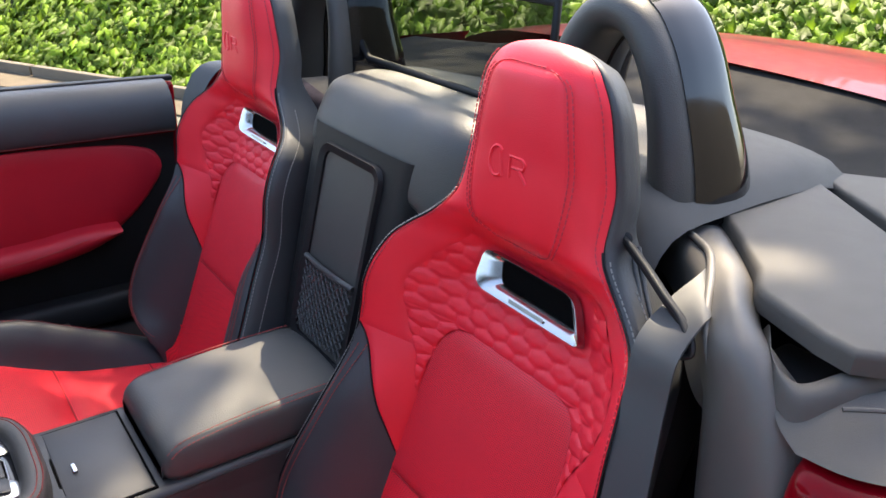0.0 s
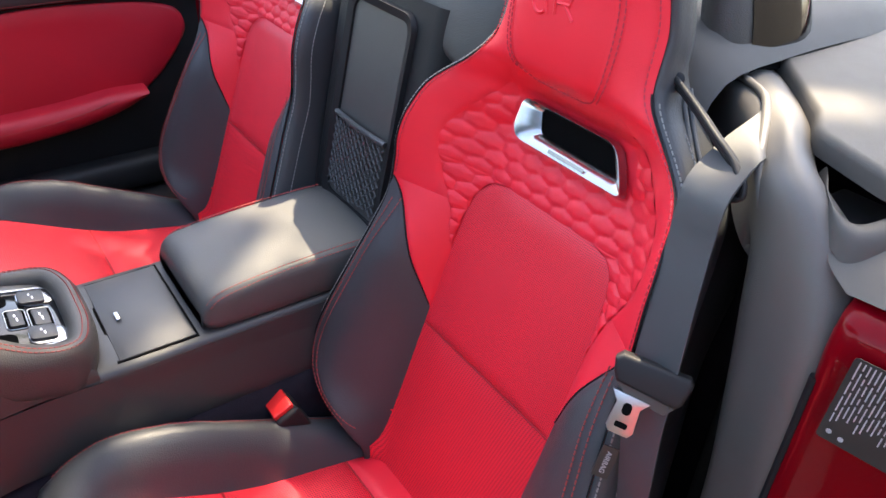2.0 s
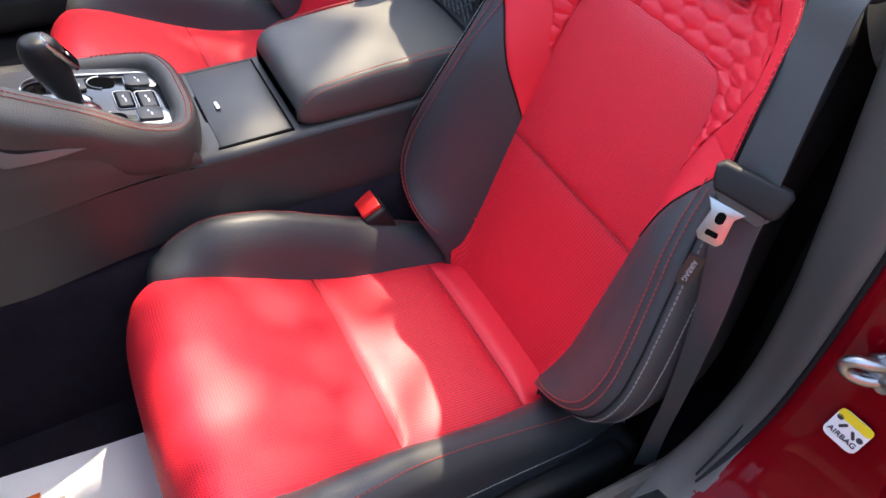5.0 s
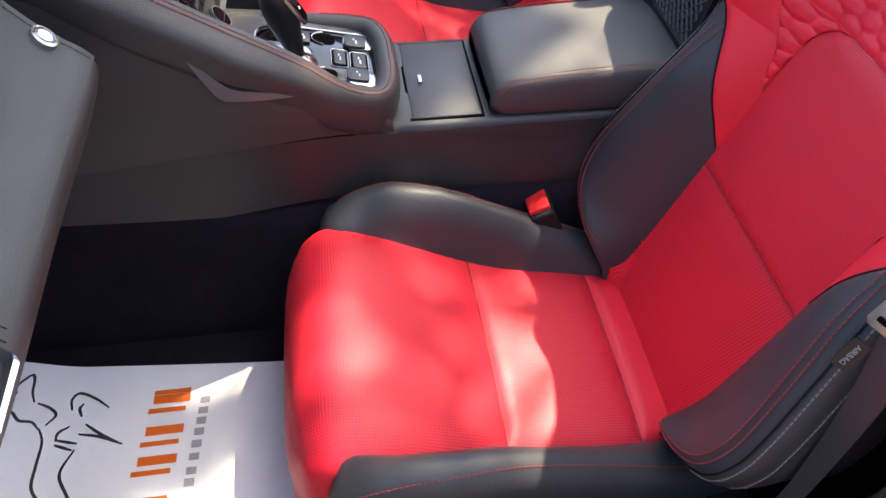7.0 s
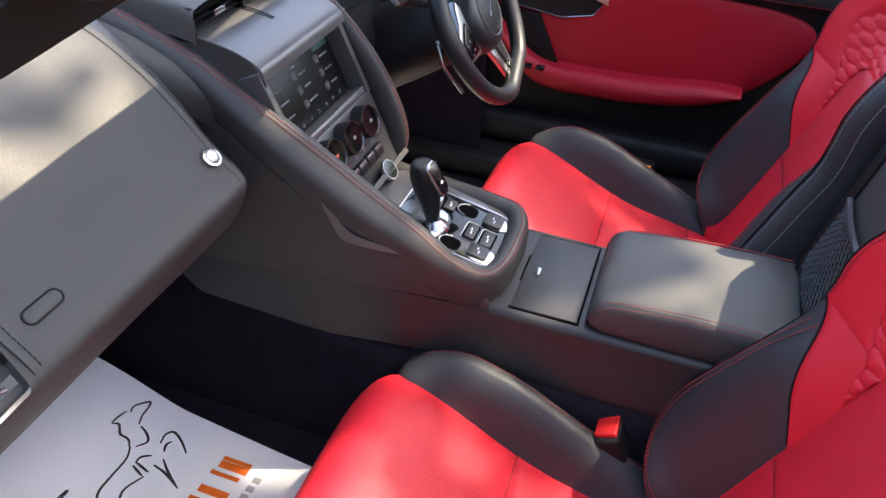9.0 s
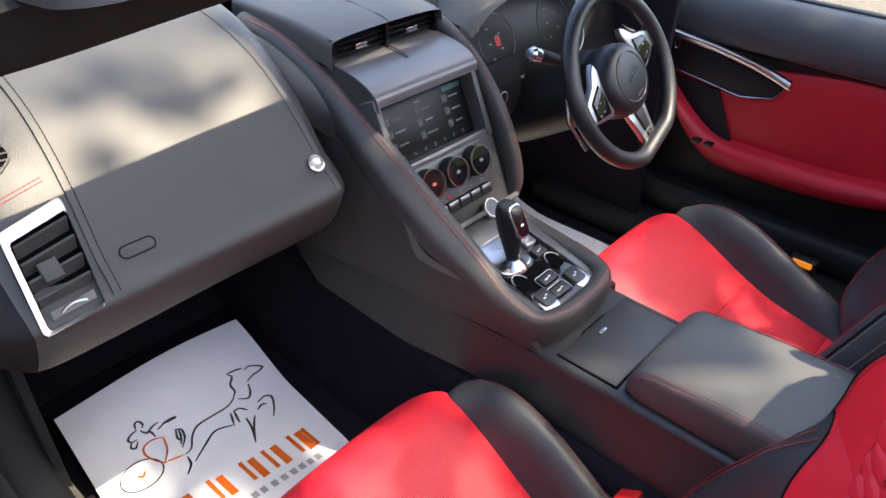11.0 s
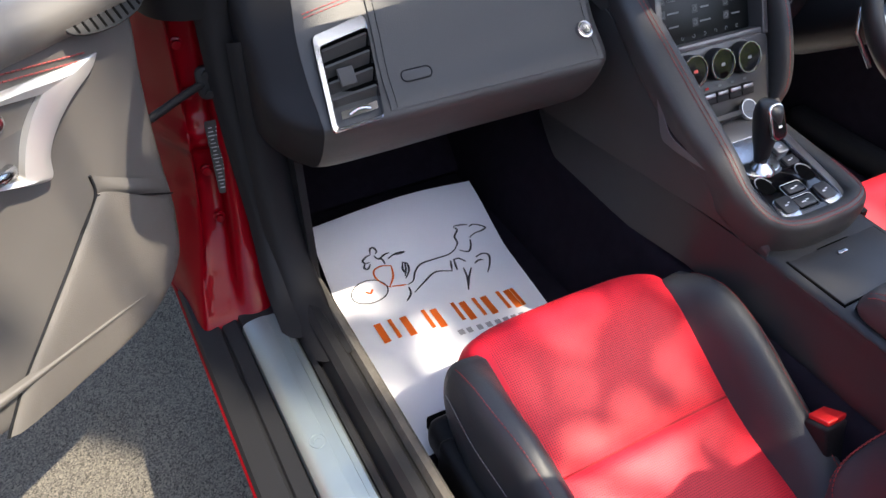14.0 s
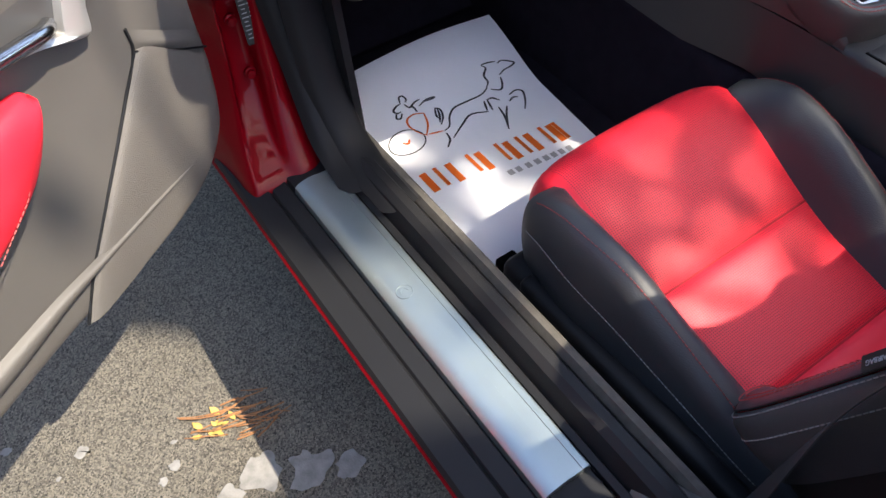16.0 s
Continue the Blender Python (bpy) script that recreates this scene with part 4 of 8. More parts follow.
for sd in (-1, 1):
    cheek = []
    for y in np.linspace(0.06, 0.2025, 22):
        t = t_of_y(y)
        z, w = cush_c(t)[1], cw(t)
        k = 1 - 0.9 * sstep(0.180, 0.2025, y)          # rounds in to the front face
        bow = 0.016 * math.sin(math.pi * (y - 0.06) / 0.15)
        cheek.append([(SX + sd * (w - 0.006), y, z - 0.001), (SX + sd * (w - 0.003 + k * (0.007 + bow * 0.6)), y, z - 0.012), (SX + sd * (w - 0.003 + k * (0.013 + bow)), y, min(z - 0.03, 0.40)), (SX + sd * (w - 0.003 + k * (0.009 + bow)), y, 0.30)])
    loft("cushion_cheek", cheek, M["red"], seat, "smooth red leather cushion side", nu=24, nv=16)
T_H = [(-0.34, 0.015), (-0.25, 0.026), (-0.17, 0.050), (-0.09, 0.072), (-0.02, 0.078), (0.03, 0.066), (0.07, 0.050), (0.10, 0.030), (0.12, 0.014), (0.13, 0.004)]
for sd in (-1, 1):
    secs, line1, line2 = [], [], []
    for y in np.linspace(-0.33, 0.128, 34):
        t = t_of_y(y)
        z = cush_c(t)[1]
        w = cw(t)
        h = curve1(T_H, y)
        e = w + 0.074 - 0.014 * sstep(0.03, 0.15, y)
        sec = [(w - 0.004, z - 0.012), (w + 0.004, z + 0.10 * h), (w + 0.020, z + 0.70 * h), (w + 0.040, z + h), (e - 0.010, z + h * 0.90 - 0.003), (e, z + h * 0.45 - 0.02), (e + 0.002, z - 0.07), (e - 0.010, max(0.25, z - 0.15))]
        pts = spline([(SX + sd * a, y, b) for a, b in sec], 22)
        secs.append(pts)
        line1.append(Vector(pts[9]) + Vector((0, 0, 0.0008)))
        line2.append(Vector(pts[14]) + Vector((sd * 0.0008, 0, 0.0005)))
    last = [Vector(p) for p in secs[-1]]
    mid_ = Vector((SX + sd * (cw(t_of_y(0.128)) + 0.018), 0.128, 0.385))
    for a in (25, 48, 68, 82):
        k_, q_ = math.cos(radians(a)), math.sin(radians(a))
        secs.append([mid_ + (p - mid_) * k_ + Vector((0, 0.034 * q_, 0)) for p in last])
    finish("cushion_bolster", [p for s in secs for p in s], grid_faces(len(secs), 22), M["black"], seat, "smooth black leather cushion bolster", 70)
    stitches(line1, M["stitch"], seat)
    stitches(line2, M["stitch_grey"], seat)
    box("seat_side", (SX + sd * 0.226 - 0.02, -0.30, 0.262), (SX + sd * 0.226 + 0.012, 0.115, 0.335), M["plastic"], seat, "black plastic seat side panel", r=0.012)
    box("seat_rail", (SX + sd * 0.20 - 0.018, -0.36, 0.243), (SX + sd * 0.20 + 0.018, 0.20, 0.272), M["black_gap"], seat, "dark steel seat rail", r=0.004)
box("seat_pan", (SX - 0.24, -0.33, 0.262), (SX + 0.24, 0.165, 0.325), M["plastic"], seat, "black seat pan", r=0.02)
copy_thing(seat, pose(-SX - 0.004, -0.111, 0.256))


# ---------- centre console ----------
console = thing("centre_console", (0, 0, 0.3), "black leather-trimmed centre console between the seats", "console")
loft("tunnel", [[(-0.19, y, 0.243), (-0.155, y, z - 0.06), (-0.135, y, z), (0.135, y, z), (0.155, y, z - 0.06), (0.19, y, 0.243)] for y, z in ((-0.62, 0.44), (0.0, 0.44), (0.5, 0.45), (1.0, 0.5))],
     M["carpet"], console, "black carpeted tunnel", nu=8, nv=24, smooth=60)
loft("console_body", [[(-0.128, y, 0.435), (-0.128, y, 0.45), (-0.112, y, zt - 0.03), (-0.106, y, zt - 0.006), (-0.099, y, zt), (0, y, zt + 0.001), (0.099, y, zt), (0.106, y, zt - 0.006), (0.112, y, zt - 0.03), (0.128, y, 0.45), (0.128, y, 0.435)]
     for y, zt in ((-0.45, 0.535), (-0.2, 0.5385), (0.05, 0.541), (0.12, 0.545), (0.25, 0.56))], M["satin_black"], console, "satin black console body", nu=14, nv=60, smooth=50)
box("lid_gap", (-0.0950, -0.0805, 0.530), (0.0910, 0.0210, 0.5421), M["black_gap"], console, r=0.0004)
box("cubby_lid", (-0.0920, -0.0775, 0.532), (0.0880, 0.0180, 0.5432), M["satin_black"], console, "matt black sliding cubby lid", r=0.001)
box("lid_button", (-0.0150, -0.0050, 0.5425), (0.0030, 0.0010, 0.5470), M["chrome"], console, "small chrome lid tab", r=0.001)
# armrest
arm = thing("armrest", (0, -0.2, 0.55), "black leather centre armrest with red stitching", "armrest")
secs = []
for y, zt, zb, w in ((-0.088, 0.556, 0.551, 0.084), (-0.092, 0.577, 0.540, 0.092), (-0.105, 0.589, 0.534, 0.096), (-0.15, 0.596, 0.533, 0.098), (-0.25, 0.600, 0.533, 0.099), (-0.345, 0.600, 0.536, 0.099), (-0.372, 0.590, 0.54, 0.097), (-0.378, 0.577, 0.552, 0.092)):
    secs.append([(-w + 0.01, y, zb), (-w, y, zb + 0.012), (-w, y, zt - 0.022), (-w + 0.006, y, zt - 0.006), (-w + 0.03, y, zt), (0, y, zt + 0.004), (w - 0.03, y, zt), (w - 0.006, y, zt - 0.006), (w, y, zt - 0.022), (w, y, zb + 0.012), (w - 0.01, y, zb)])
loft("armrest_pad", secs, M["arm"], arm, nu=50, nv=60, closed=True, caps=True, smooth=60)
for sd in (-1, 1):
    stitches([(sd * 0.0935, y, z - 0.0105) for y, z in [(p[1], p[2]) for p in spline([(0, -0.098, 0.583), (0, -0.112, 0.594), (0, -0.16, 0.603), (0, -0.25, 0.6075), (0, -0.35, 0.607)], 50)]], M["stitch"], arm)
    stitches([(sd * 0.0875, y, z - 0.0105) for y, z in [(p[1], p[2]) for p in spline([(0, -0.095, 0.586), (0, -0.112, 0.599), (0, -0.16, 0.607), (0, -0.25, 0.612), (0, -0.35, 0.6118)], 50)]], M["stitch"], arm)

# grab rail: from the dash down along the passenger side and round the selector
rail_path = [(-0.125, 0.66, 0.905), (-0.122, 0.56, 0.890), (-0.120, 0.467, 0.852), (-0.119, 0.384, 0.804), (-0.118, 0.305, 0.757), (-0.116, 0.229, 0.708), (-0.112, 0.15, 0.655), (-0.106, 0.098, 0.612), (-0.090, 0.060, 0.592),
             (-0.050, 0.046, 0.586), (0.0, 0.044, 0.585), (0.050, 0.047, 0.586), (0.084, 0.062, 0.587), (0.096, 0.100, 0.589), (0.100, 0.14, 0.592), (0.102, 0.20, 0.598), (0.104, 0.27, 0.605)]
rp = spline(rail_path, 120)
secs = []
for i, p in enumerate(rp):
    t = rp[min(i + 1, 119)] - rp[max(i - 1, 0)]
    t /= np.linalg.norm(t)
    out_ = np.cross(t, [0, 0, 1.0])          # away from the selector
    out_ /= np.linalg.norm(out_)
    if out_ @ np.array([p[0], p[1] - 0.16, 0]) < 0:
        out_ = -out_
    up = np.cross(t, out_)
    if up[2] < 0:
        up = -up
    right = sstep(0.05, 0.10, p[0])
    d = 0.060 * (1 - right) + 0.035 * right
    wo = 0.016 + (0.020 * sstep(0.06, 0.22, p[1]) - 0.014 * sstep(0.28, 0.44, p[1])) * (1 - right)
    prof = [(-0.014, -d * 0.6), (-0.016, -0.012), (-0.012, -0.002), (0.0, 0.002), (0.012, -0.002), (wo, -0.016), (wo - 0.001, -0.036), (wo - 0.008, -d), (0.0, -d - 0.006)]
    secs.append([p + out_ * a + up * b for a, b in prof])
rows = [spline(list(s) + [s[0]], 25)[:-1] for s in secs]
finish("grab_rail", [q for r in rows for q in r], grid_faces(len(rows), 24, True) + [tuple(range(24)), tuple(range(119 * 24, 120 * 24))], M["dash"], console, "black leather-wrapped grab rail", 60)
for k in (0.004, 0.010):
    stitches([s[3] + (np.array(s[4]) - np.array(s[3])) * (k / 0.012) + np.array([0, 0, 0.0012]) for s in secs[2:104]], M["stitch"], console)
# passenger flank of the console, under the rail
CREASE = [(0.045, 0.535), (0.07, 0.5385), (0.12, 0.547), (0.16, 0.552), (0.22, 0.554), (0.28, 0.549), (0.36, 0.540), (0.45, 0.531), (0.55, 0.524), (0.66, 0.52)]
flank_top = [(0.045, 0.548), (0.07, 0.575), (0.12, 0.610), (0.16, 0.632), (0.22, 0.660), (0.28, 0.690), (0.36, 0.735), (0.45, 0.775), (0.55, 0.80), (0.66, 0.82)]
skin("console_flank", [[(-0.100 - 0.042 * sstep(0.02, 0.24, y), y, zt), (-0.104 - 0.044 * sstep(0.02, 0.24, y), y, (zt + zc) / 2), (-0.104 - 0.038 * sstep(0.02, 0.24, y), y, zc)] for (y, zc), (_, zt) in zip(CREASE, flank_top)],
     M["dash"], console, "black padded console flank", nu=40, nv=12, thick=0.012)
LOWZ = [(-0.45, 0.43), (-0.2, 0.44), (0.035, 0.452), (0.15, 0.452), (0.24, 0.442), (0.36, 0.428), (0.44, 0.426), (0.50, 0.442), (0.545, 0.480), (0.575, 0.515)]
skin("console_side", [[(-0.107 - 0.032 * sstep(0.02, 0.24, y), y, (0.5345 if y < 0.06 else curve1(CREASE, y)) - 0.002), (-0.114 - 0.026 * sstep(0.0, 0.24, y), y, 0.50 if y < 0.5 else curve1(LOWZ, y) + 0.012), (-0.126 - 0.014 * sstep(0.0, 0.24, y), y, curve1(LOWZ, y))] for y in (-0.45, -0.2, 0.0, 0.035, 0.10, 0.18, 0.26, 0.34, 0.42, 0.47, 0.51, 0.545, 0.572)],
     M["satin_black"], console, "satin black lower console side", nu=60, nv=12, thick=0.008)
skin("console_flank_far", [[(0.120, 0.05, 0.54), (0.128, 0.05, 0.44)], [(0.120, 0.25, 0.57), (0.135, 0.25, 0.43)], [(0.13, 0.42, 0.62), (0.15, 0.45, 0.43)], [(0.14, 0.62, 0.70), (0.16, 0.62, 0.5)]], M["plastic"], console, nu=12, nv=8, thick=0.012)
# pocket in the flank: a lip round a flat face coloured as its shade
def flank_x(y, out=0.0):
    return -0.1045 - 0.044 * sstep(0.02, 0.24, y) - out
lip_o = spline([(0, 0.2801, 0.7061), (0, 0.2644, 0.6676), (0, 0.2462, 0.6360), (0, 0.2294, 0.6325), (0, 0.1954, 0.6287), (0, 0.1606, 0.6257)], 30)
lip_i = spline([(0, 0.2785, 0.703), (0, 0.2585, 0.676), (0, 0.240, 0.654), (0, 0.2286, 0.647), (0, 0.203, 0.6400), (0, 0.172, 0.6310)], 30)
finish("pocket_trim", [(flank_x(y, 0.0035), y, z) for _, y, z in lip_o] + [(flank_x(y, 0.0025), y, z) for _, y, z in lip_i] + [(flank_x(y, -0.004), y - 0.001, z + 0.001) for _, y, z in lip_i], grid_faces(3, 30), M["satin"], console, "satin grey pocket lip", 40, thick=0.002)
finish("flank_pocket", [(flank_x(y, 0.0015), y, z) for _, y, z in lip_i], [tuple(range(30))], M["shaded_black"], console, "flat dark face for the shaded pocket in the flank", thick=0.001)
# selector plate
def zsel(y):
    return 0.563 + (y - 0.04) * 0.22
plate_m = frame_to((0, 0.155, zsel(0.155)), (0, -0.2149, 0.9766), (1, 0, 0))
PY = -0.019
slab("selector_plate", rounded(0.128, 0.170, 0.030, 8), 0.006, plate_m @ pose(0, PY, 0), M["gloss"], console, "gloss black selector plate", r=0.002)
tube("plate_rim", [plate_m @ Vector((x, y + PY, 0.0066)) for x, y in rounded(0.1275, 0.1695, 0.030, 8)], 0.0014, M["chrome"], console, "thin chrome rim", n=6, closed=True)
ro, ri = rounded(0.196, 0.236, 0.055, 8), rounded(0.130, 0.172, 0.031, 8)
mid = [((a[0] * 0.45 + b[0] * 0.55), (a[1] * 0.45 + b[1] * 0.55)) for a, b in zip(ro, ri)]
finish("selector_surround", [plate_m @ Vector((x, y + 0.004, -0.004)) for x, y in ro] + [plate_m @ Vector((x, y - 0.008, 0.0055)) for x, y in mid] + [plate_m @ Vector((x, y + PY, 0.0062)) for x, y in ri] + [plate_m @ Vector((x, y + PY, -0.004)) for x, y in ri], grid_faces(4, len(ro), True), M["satin"], console, "satin grey ring round the selector plate", 50)


def button(x, y, w, h, mat, parent, name="button", d=0.004, up=0.006, rz=0):
    bm_ = plate_m @ pose(x, y, up, 0, 0, rz)
    ob = slab(name, rounded(w, h, min(w, h) * 0.18, 3), d, bm_, mat, parent, r=0.001)
    for k, l in ((0.13, 0.16), (-0.12, 0.24)):
        slab("glyph", rounded(w * l, 0.0022, 0.0005, 1), 0.0002, bm_ @ pose(w * k, h * k * 0.4, d + 0.0001), M["white"], ob, r=0)


# two wide keys in the middle, a silver-edged button in each corner
for bx, by, w, h in ((-0.002, -0.047, 0.034, 0.016), (-0.005, -0.074, 0.036, 0.018)):
    slab("key_surround", rounded(w + 0.008, h + 0.007, 0.005, 3), 0.0014, plate_m @ pose(bx, by, 0.0055), M["black_gap"], console, r=0)
    tube("key_rim", [plate_m @ Vector((bx + x, by + y, 0.007)) for x, y in rounded(w + 0.008, h + 0.007, 0.005, 3)], 0.0007, M["silver"], console, n=5, closed=True)
    button(bx, by, w, h, M["satin_black"], console, d=0.0035)
for sd in (-1, 1):
    bx = sd * 0.043
    slab("button_well", rounded(0.026, 0.036, 0.010), 0.0010, plate_m @ pose(bx, -0.025, 0.0058), M["black_gap"], console, r=0)
    tube("well_rim", [plate_m @ Vector((bx + 0.015 * math.cos(a) , -0.030 + 0.020 * math.sin(a), 0.0072)) for a in np.linspace(0.2, math.pi - 0.2, 14)], 0.0009, M["silver"], console, n=5)
    slab("corner_plate", rounded(0.034, 0.042, 0.012, 5), 0.0022, plate_m @ pose(bx, -0.075, 0.0055), M["chrome"], console, "polished silver corner", r=0.0008)
    button(bx - sd * 0.003, -0.070, 0.028, 0.030, M["satin_black"], console, "corner_button", d=0.004, up=0.0072)
slab("selector_base", rounded(0.074, 0.074, 0.020, 6), 0.006, plate_m @ pose(-0.020, 0.027, 0.0045), M["chrome"], console, "polished silver selector base", r=0.003, seg=3)
slab("base_rim", rounded(0.080, 0.080, 0.022, 6), 0.0030, plate_m @ pose(-0.020, 0.027, 0.0045), M["gloss"], console, r=0.001)
button(0.038, 0.027, 0.024, 0.022, M["silver"], console, d=0.007)
button(0.038, 0.001, 0.026, 0.018, M["satin_black"], console, d=0.0035)
slab("tray", rounded(0.085, 0.05, 0.015), 0.003, frame_to((0, 0.285, 0.603), (0, -0.35, 0.93), (1, 0, 0)), M["plastic"], console)
lever = thing("gear_selector", (-0.022, 0.16, 0.59), "black leather gear selector lever with a chrome-rimmed top", "gear lever")
lathe("selector_foot", [(0.024, 0.0), (0.021, 0.006), (0.014, 0.011), (0.010, 0.016), (0.010, 0.026)], frame_to((-0.022, 0.160, 0.592), (0, 0.08, 1), (1, 0, 0)), M["chrome"], lever, "polished chrome foot")
GRIP = [(0.603, 0.162, 0.0100, 0.0095), (0.625, 0.166, 0.0130, 0.0140), (0.650, 0.1715, 0.0160, 0.0195), (0.675, 0.1755, 0.0180, 0.0230), (0.690, 0.1770, 0.0178, 0.0215), (0.699, 0.1790, 0.0150, 0.0160), (0.7025, 0.180, 0.007, 0.007)]
loft("selector_grip", [[(-0.022 + a * math.cos(t), y + b * math.sin(t), z) for t in np.linspace(0, 2 * math.pi, 13)[:-1]] for z, y, a, b in GRIP], M["wheel"], lever, "black leather grip", nu=30, nv=28, closed=True, caps=True)
cap_m = frame_to((-0.022, 0.1580, 0.6785), (0, -0.86, 0.51), (1, 0, 0))
slab("selector_cap", rounded(0.030, 0.054, 0.011, 5), 0.005, cap_m @ pose(0, 0, -0.002), M["chrome"], lever, "chrome rim round the top", r=0.002)
slab("selector_window", rounded(0.024, 0.047, 0.009, 5), 0.001, cap_m @ pose(0, 0, 0.0026), M["gloss"], lever, r=0)
for k in range(4):
    slab("selector_mark", rounded(0.007, 0.0035, 0.001, 1), 0.0003, cap_m @ pose(0.001 if k % 2 else -0.001, 0.015 - k * 0.0075, 0.0037), M["red_btn"] if k == 1 else M["white"], lever, r=0)

# ---------- dashboard ----------
dashb = thing("dashboard", (0, 0.5, 0.7), "black leather dashboard with glovebox and red stitching", "dashboard")
DASH = [(0.600, 0.600), (0.480, 0.612), (0.415, 0.632), (0.384, 0.655), (0.362, 0.685), (0.350, 0.712), (0.346, 0.728), (0.358, 0.743), (0.386, 0.767), (0.425, 0.817), (0.464, 0.860), (0.520, 0.902), (0.600, 0.932), (0.72, 0.945), (0.95, 0.935)]
def dash_sec(x, dy=0.0, dz=0.0):
    return [(x, y + dy, z + dz) for y, z in DASH]
def dash_left(z):
    """The open-side edge of the dash pad curves inwards towards its top."""
    return -0.646 + 0.014 * sstep(0.80, 0.88, z) + 0.085 * sstep(0.893, 0.942, z)


loft("dash_shell", [[(dash_left(z), y + 0.006, z) for y, z in DASH], [(dash_left(z) + 0.02, y, z) for y, z in DASH], dash_sec(-0.40), dash_sec(-0.225), dash_sec(-0.205, 0.002), dash_sec(-0.188, 0.014), dash_sec(-0.176, 0.036), dash_sec(-0.165, 0.085)], M["dash"], dashb, "black leather dash pad", nu=60, nv=70)
# end cap of the dash, facing the open door
loft("dash_end", [[(dash_left(z) - 0.0005, y + 0.006, z) for y, z in DASH], [(dash_left(z) - 0.026, y + 0.025 + 0.02 * abs(z - 0.78), 0.78 + (z - 0.78) * 0.93) for y, z in DASH], [(-0.696, y * 0.8 + 0.13, 0.78 + (z - 0.78) * 0.75) for y, z in DASH], [(-0.702, y * 0.5 + 0.33, 0.78 + (z - 0.78) * 0.4) for y, z in DASH]],
     M["shaded_black"], dashb, "dark plastic dash end panel", nu=14, nv=60)
lid_p = DASH[6:14]
dpath = spline([(0, y, z) for y, z in lid_p], 60)
def dnorm(i):
    a, b = dpath[max(i - 1, 0)], dpath[min(i + 1, 59)]
    n = np.array([0, -(b[2] - a[2]), b[1] - a[1]])
    return n / np.linalg.norm(n) * (1 if n[1] <= 0 or n[2] > 0 else -1)
def dash_at(x, z, lift=0.0):
    """A point on the dash face at height z."""
    i = int(np.argmin(np.abs(dpath[:, 2] - z)))
    n = dnorm(i)
    if n[1] > 0 and n[2] < 0:
        n = -n
    return Vector((x, dpath[i][1], dpath[i][2])) + Vector(n) * lift, Vector(n)
rows = []
for i in range(2, 54):
    n = dnorm(i)
    f = (dpath[i][2] - 0.735) / 0.2
    xl, xr = -0.553 + 0.02 * f, -0.205 - 0.014 * max(0, f) ** 2
    rows.append([np.array([x, dpath[i][1], dpath[i][2]]) + n * 0.0045 for x in np.linspace(xl, xr, 16)])
finish("glovebox_lid", [p for r in rows for p in r], grid_faces(len(rows), 16), M["dash"], dashb, "black leather glovebox lid", 60, thick=0.005)
stitches([r[0] + np.array([0.009, 0, 0]) + dnorm(k + 2) * 0.0009 for k, r in enumerate(rows)], M["rubber"], dashb, r=0.0006)
stitches([r[-1] + np.array([-0.009, 0, 0]) + dnorm(k + 2) * 0.0009 for k, r in enumerate(rows)], M["rubber"], dashb, r=0.0006)
kp, kn = dash_at(-0.222, 0.765, 0.004)
lathe("glovebox_button", [(0.0, 0.006), (0.007, 0.0065), (0.0085, 0.004), (0.010, 0.0065), (0.0128, 0.006), (0.014, 0.0)], frame_to(kp, kn, (1, 0, 0)), M["chrome"], dashb, "round chrome glovebox button", n=28)
ep, en = dash_at(-0.501, 0.762, 0.0035)
em = frame_to(ep, en, (1, 0, 0))
slab("airbag_plaque", rounded(0.043, 0.014, 0.0068, 6), 0.0025, em, M["dash"], dashb, "oval embossed plaque", r=0.001)
tube("plaque_rim", [em @ Vector((x, y, 0.002)) for x, y in rounded(0.045, 0.016, 0.0078, 6)], 0.0011, M["rubber"], dashb, n=6, closed=True)
# side vent with silver frame
vc = [Vector((-0.640, 0.343, 0.727)), Vector((-0.567, 0.341, 0.732)), Vector((-0.553, 0.427, 0.838)), Vector((-0.632, 0.416, 0.826))]
def bil(u, v, lift=0.0):
    n = (vc[1] - vc[0]).cross(vc[3] - vc[0]).normalized()
    return vc[0] * (1 - u) * (1 - v) + vc[1] * u * (1 - v) + vc[2] * u * v + vc[3] * (1 - u) * v + n * lift
vent = thing("side_air_vent", (-0.6, 0.38, 0.78), "louvred side air vent in a brushed silver frame", "air vent")
fo = [(0.5 + x, 0.5 + y) for x, y in rounded(1.0, 1.0, 0.07, 4)]
fi = [(0.545 + x, 0.455 + y) for x, y in rounded(0.885, 0.835, 0.05, 4)]
finish("vent_frame", [bil(u, v, 0.004) for u, v in fo] + [bil(0.5 + (u - 0.5) * 0.97, 0.5 + (v - 0.5) * 0.98, 0.010) for u, v in fo] + [bil(u, v, 0.009) for u, v in fi] + [bil(u, v, -0.012) for u, v in fi], grid_faces(4, len(fo), True), M["chrome"], vent, "brushed silver vent frame", 40)
# shade behind the slats, painted as a black face
finish("vent_well", [bil(u, v, -0.010) for u, v in fi], [tuple(range(len(fi)))], M["black_gap"], vent, "black face for the shade in the vent")
for k in range(4):
    v = 0.225 + k * 0.165
    a, b = bil(0.15, v, -0.009), bil(0.97, v, -0.009)
    c, d = bil(0.15, v + 0.092, 0.006), bil(0.97, v + 0.092, 0.006)
    finish("slat", [a, b, d, c], [(0, 1, 2, 3)], M["trim"], vent, thick=0.004)
box("vent_tab", (-0.011, -0.012, 0), (0.011, 0.012, 0.006), M["trim"], vent, "vent thumb tab", r=0.002, m=frame_to(bil(0.47, 0.50, 0.003), (vc[1] - vc[0]).cross(vc[3] - vc[0]), vc[1] - vc[0]))
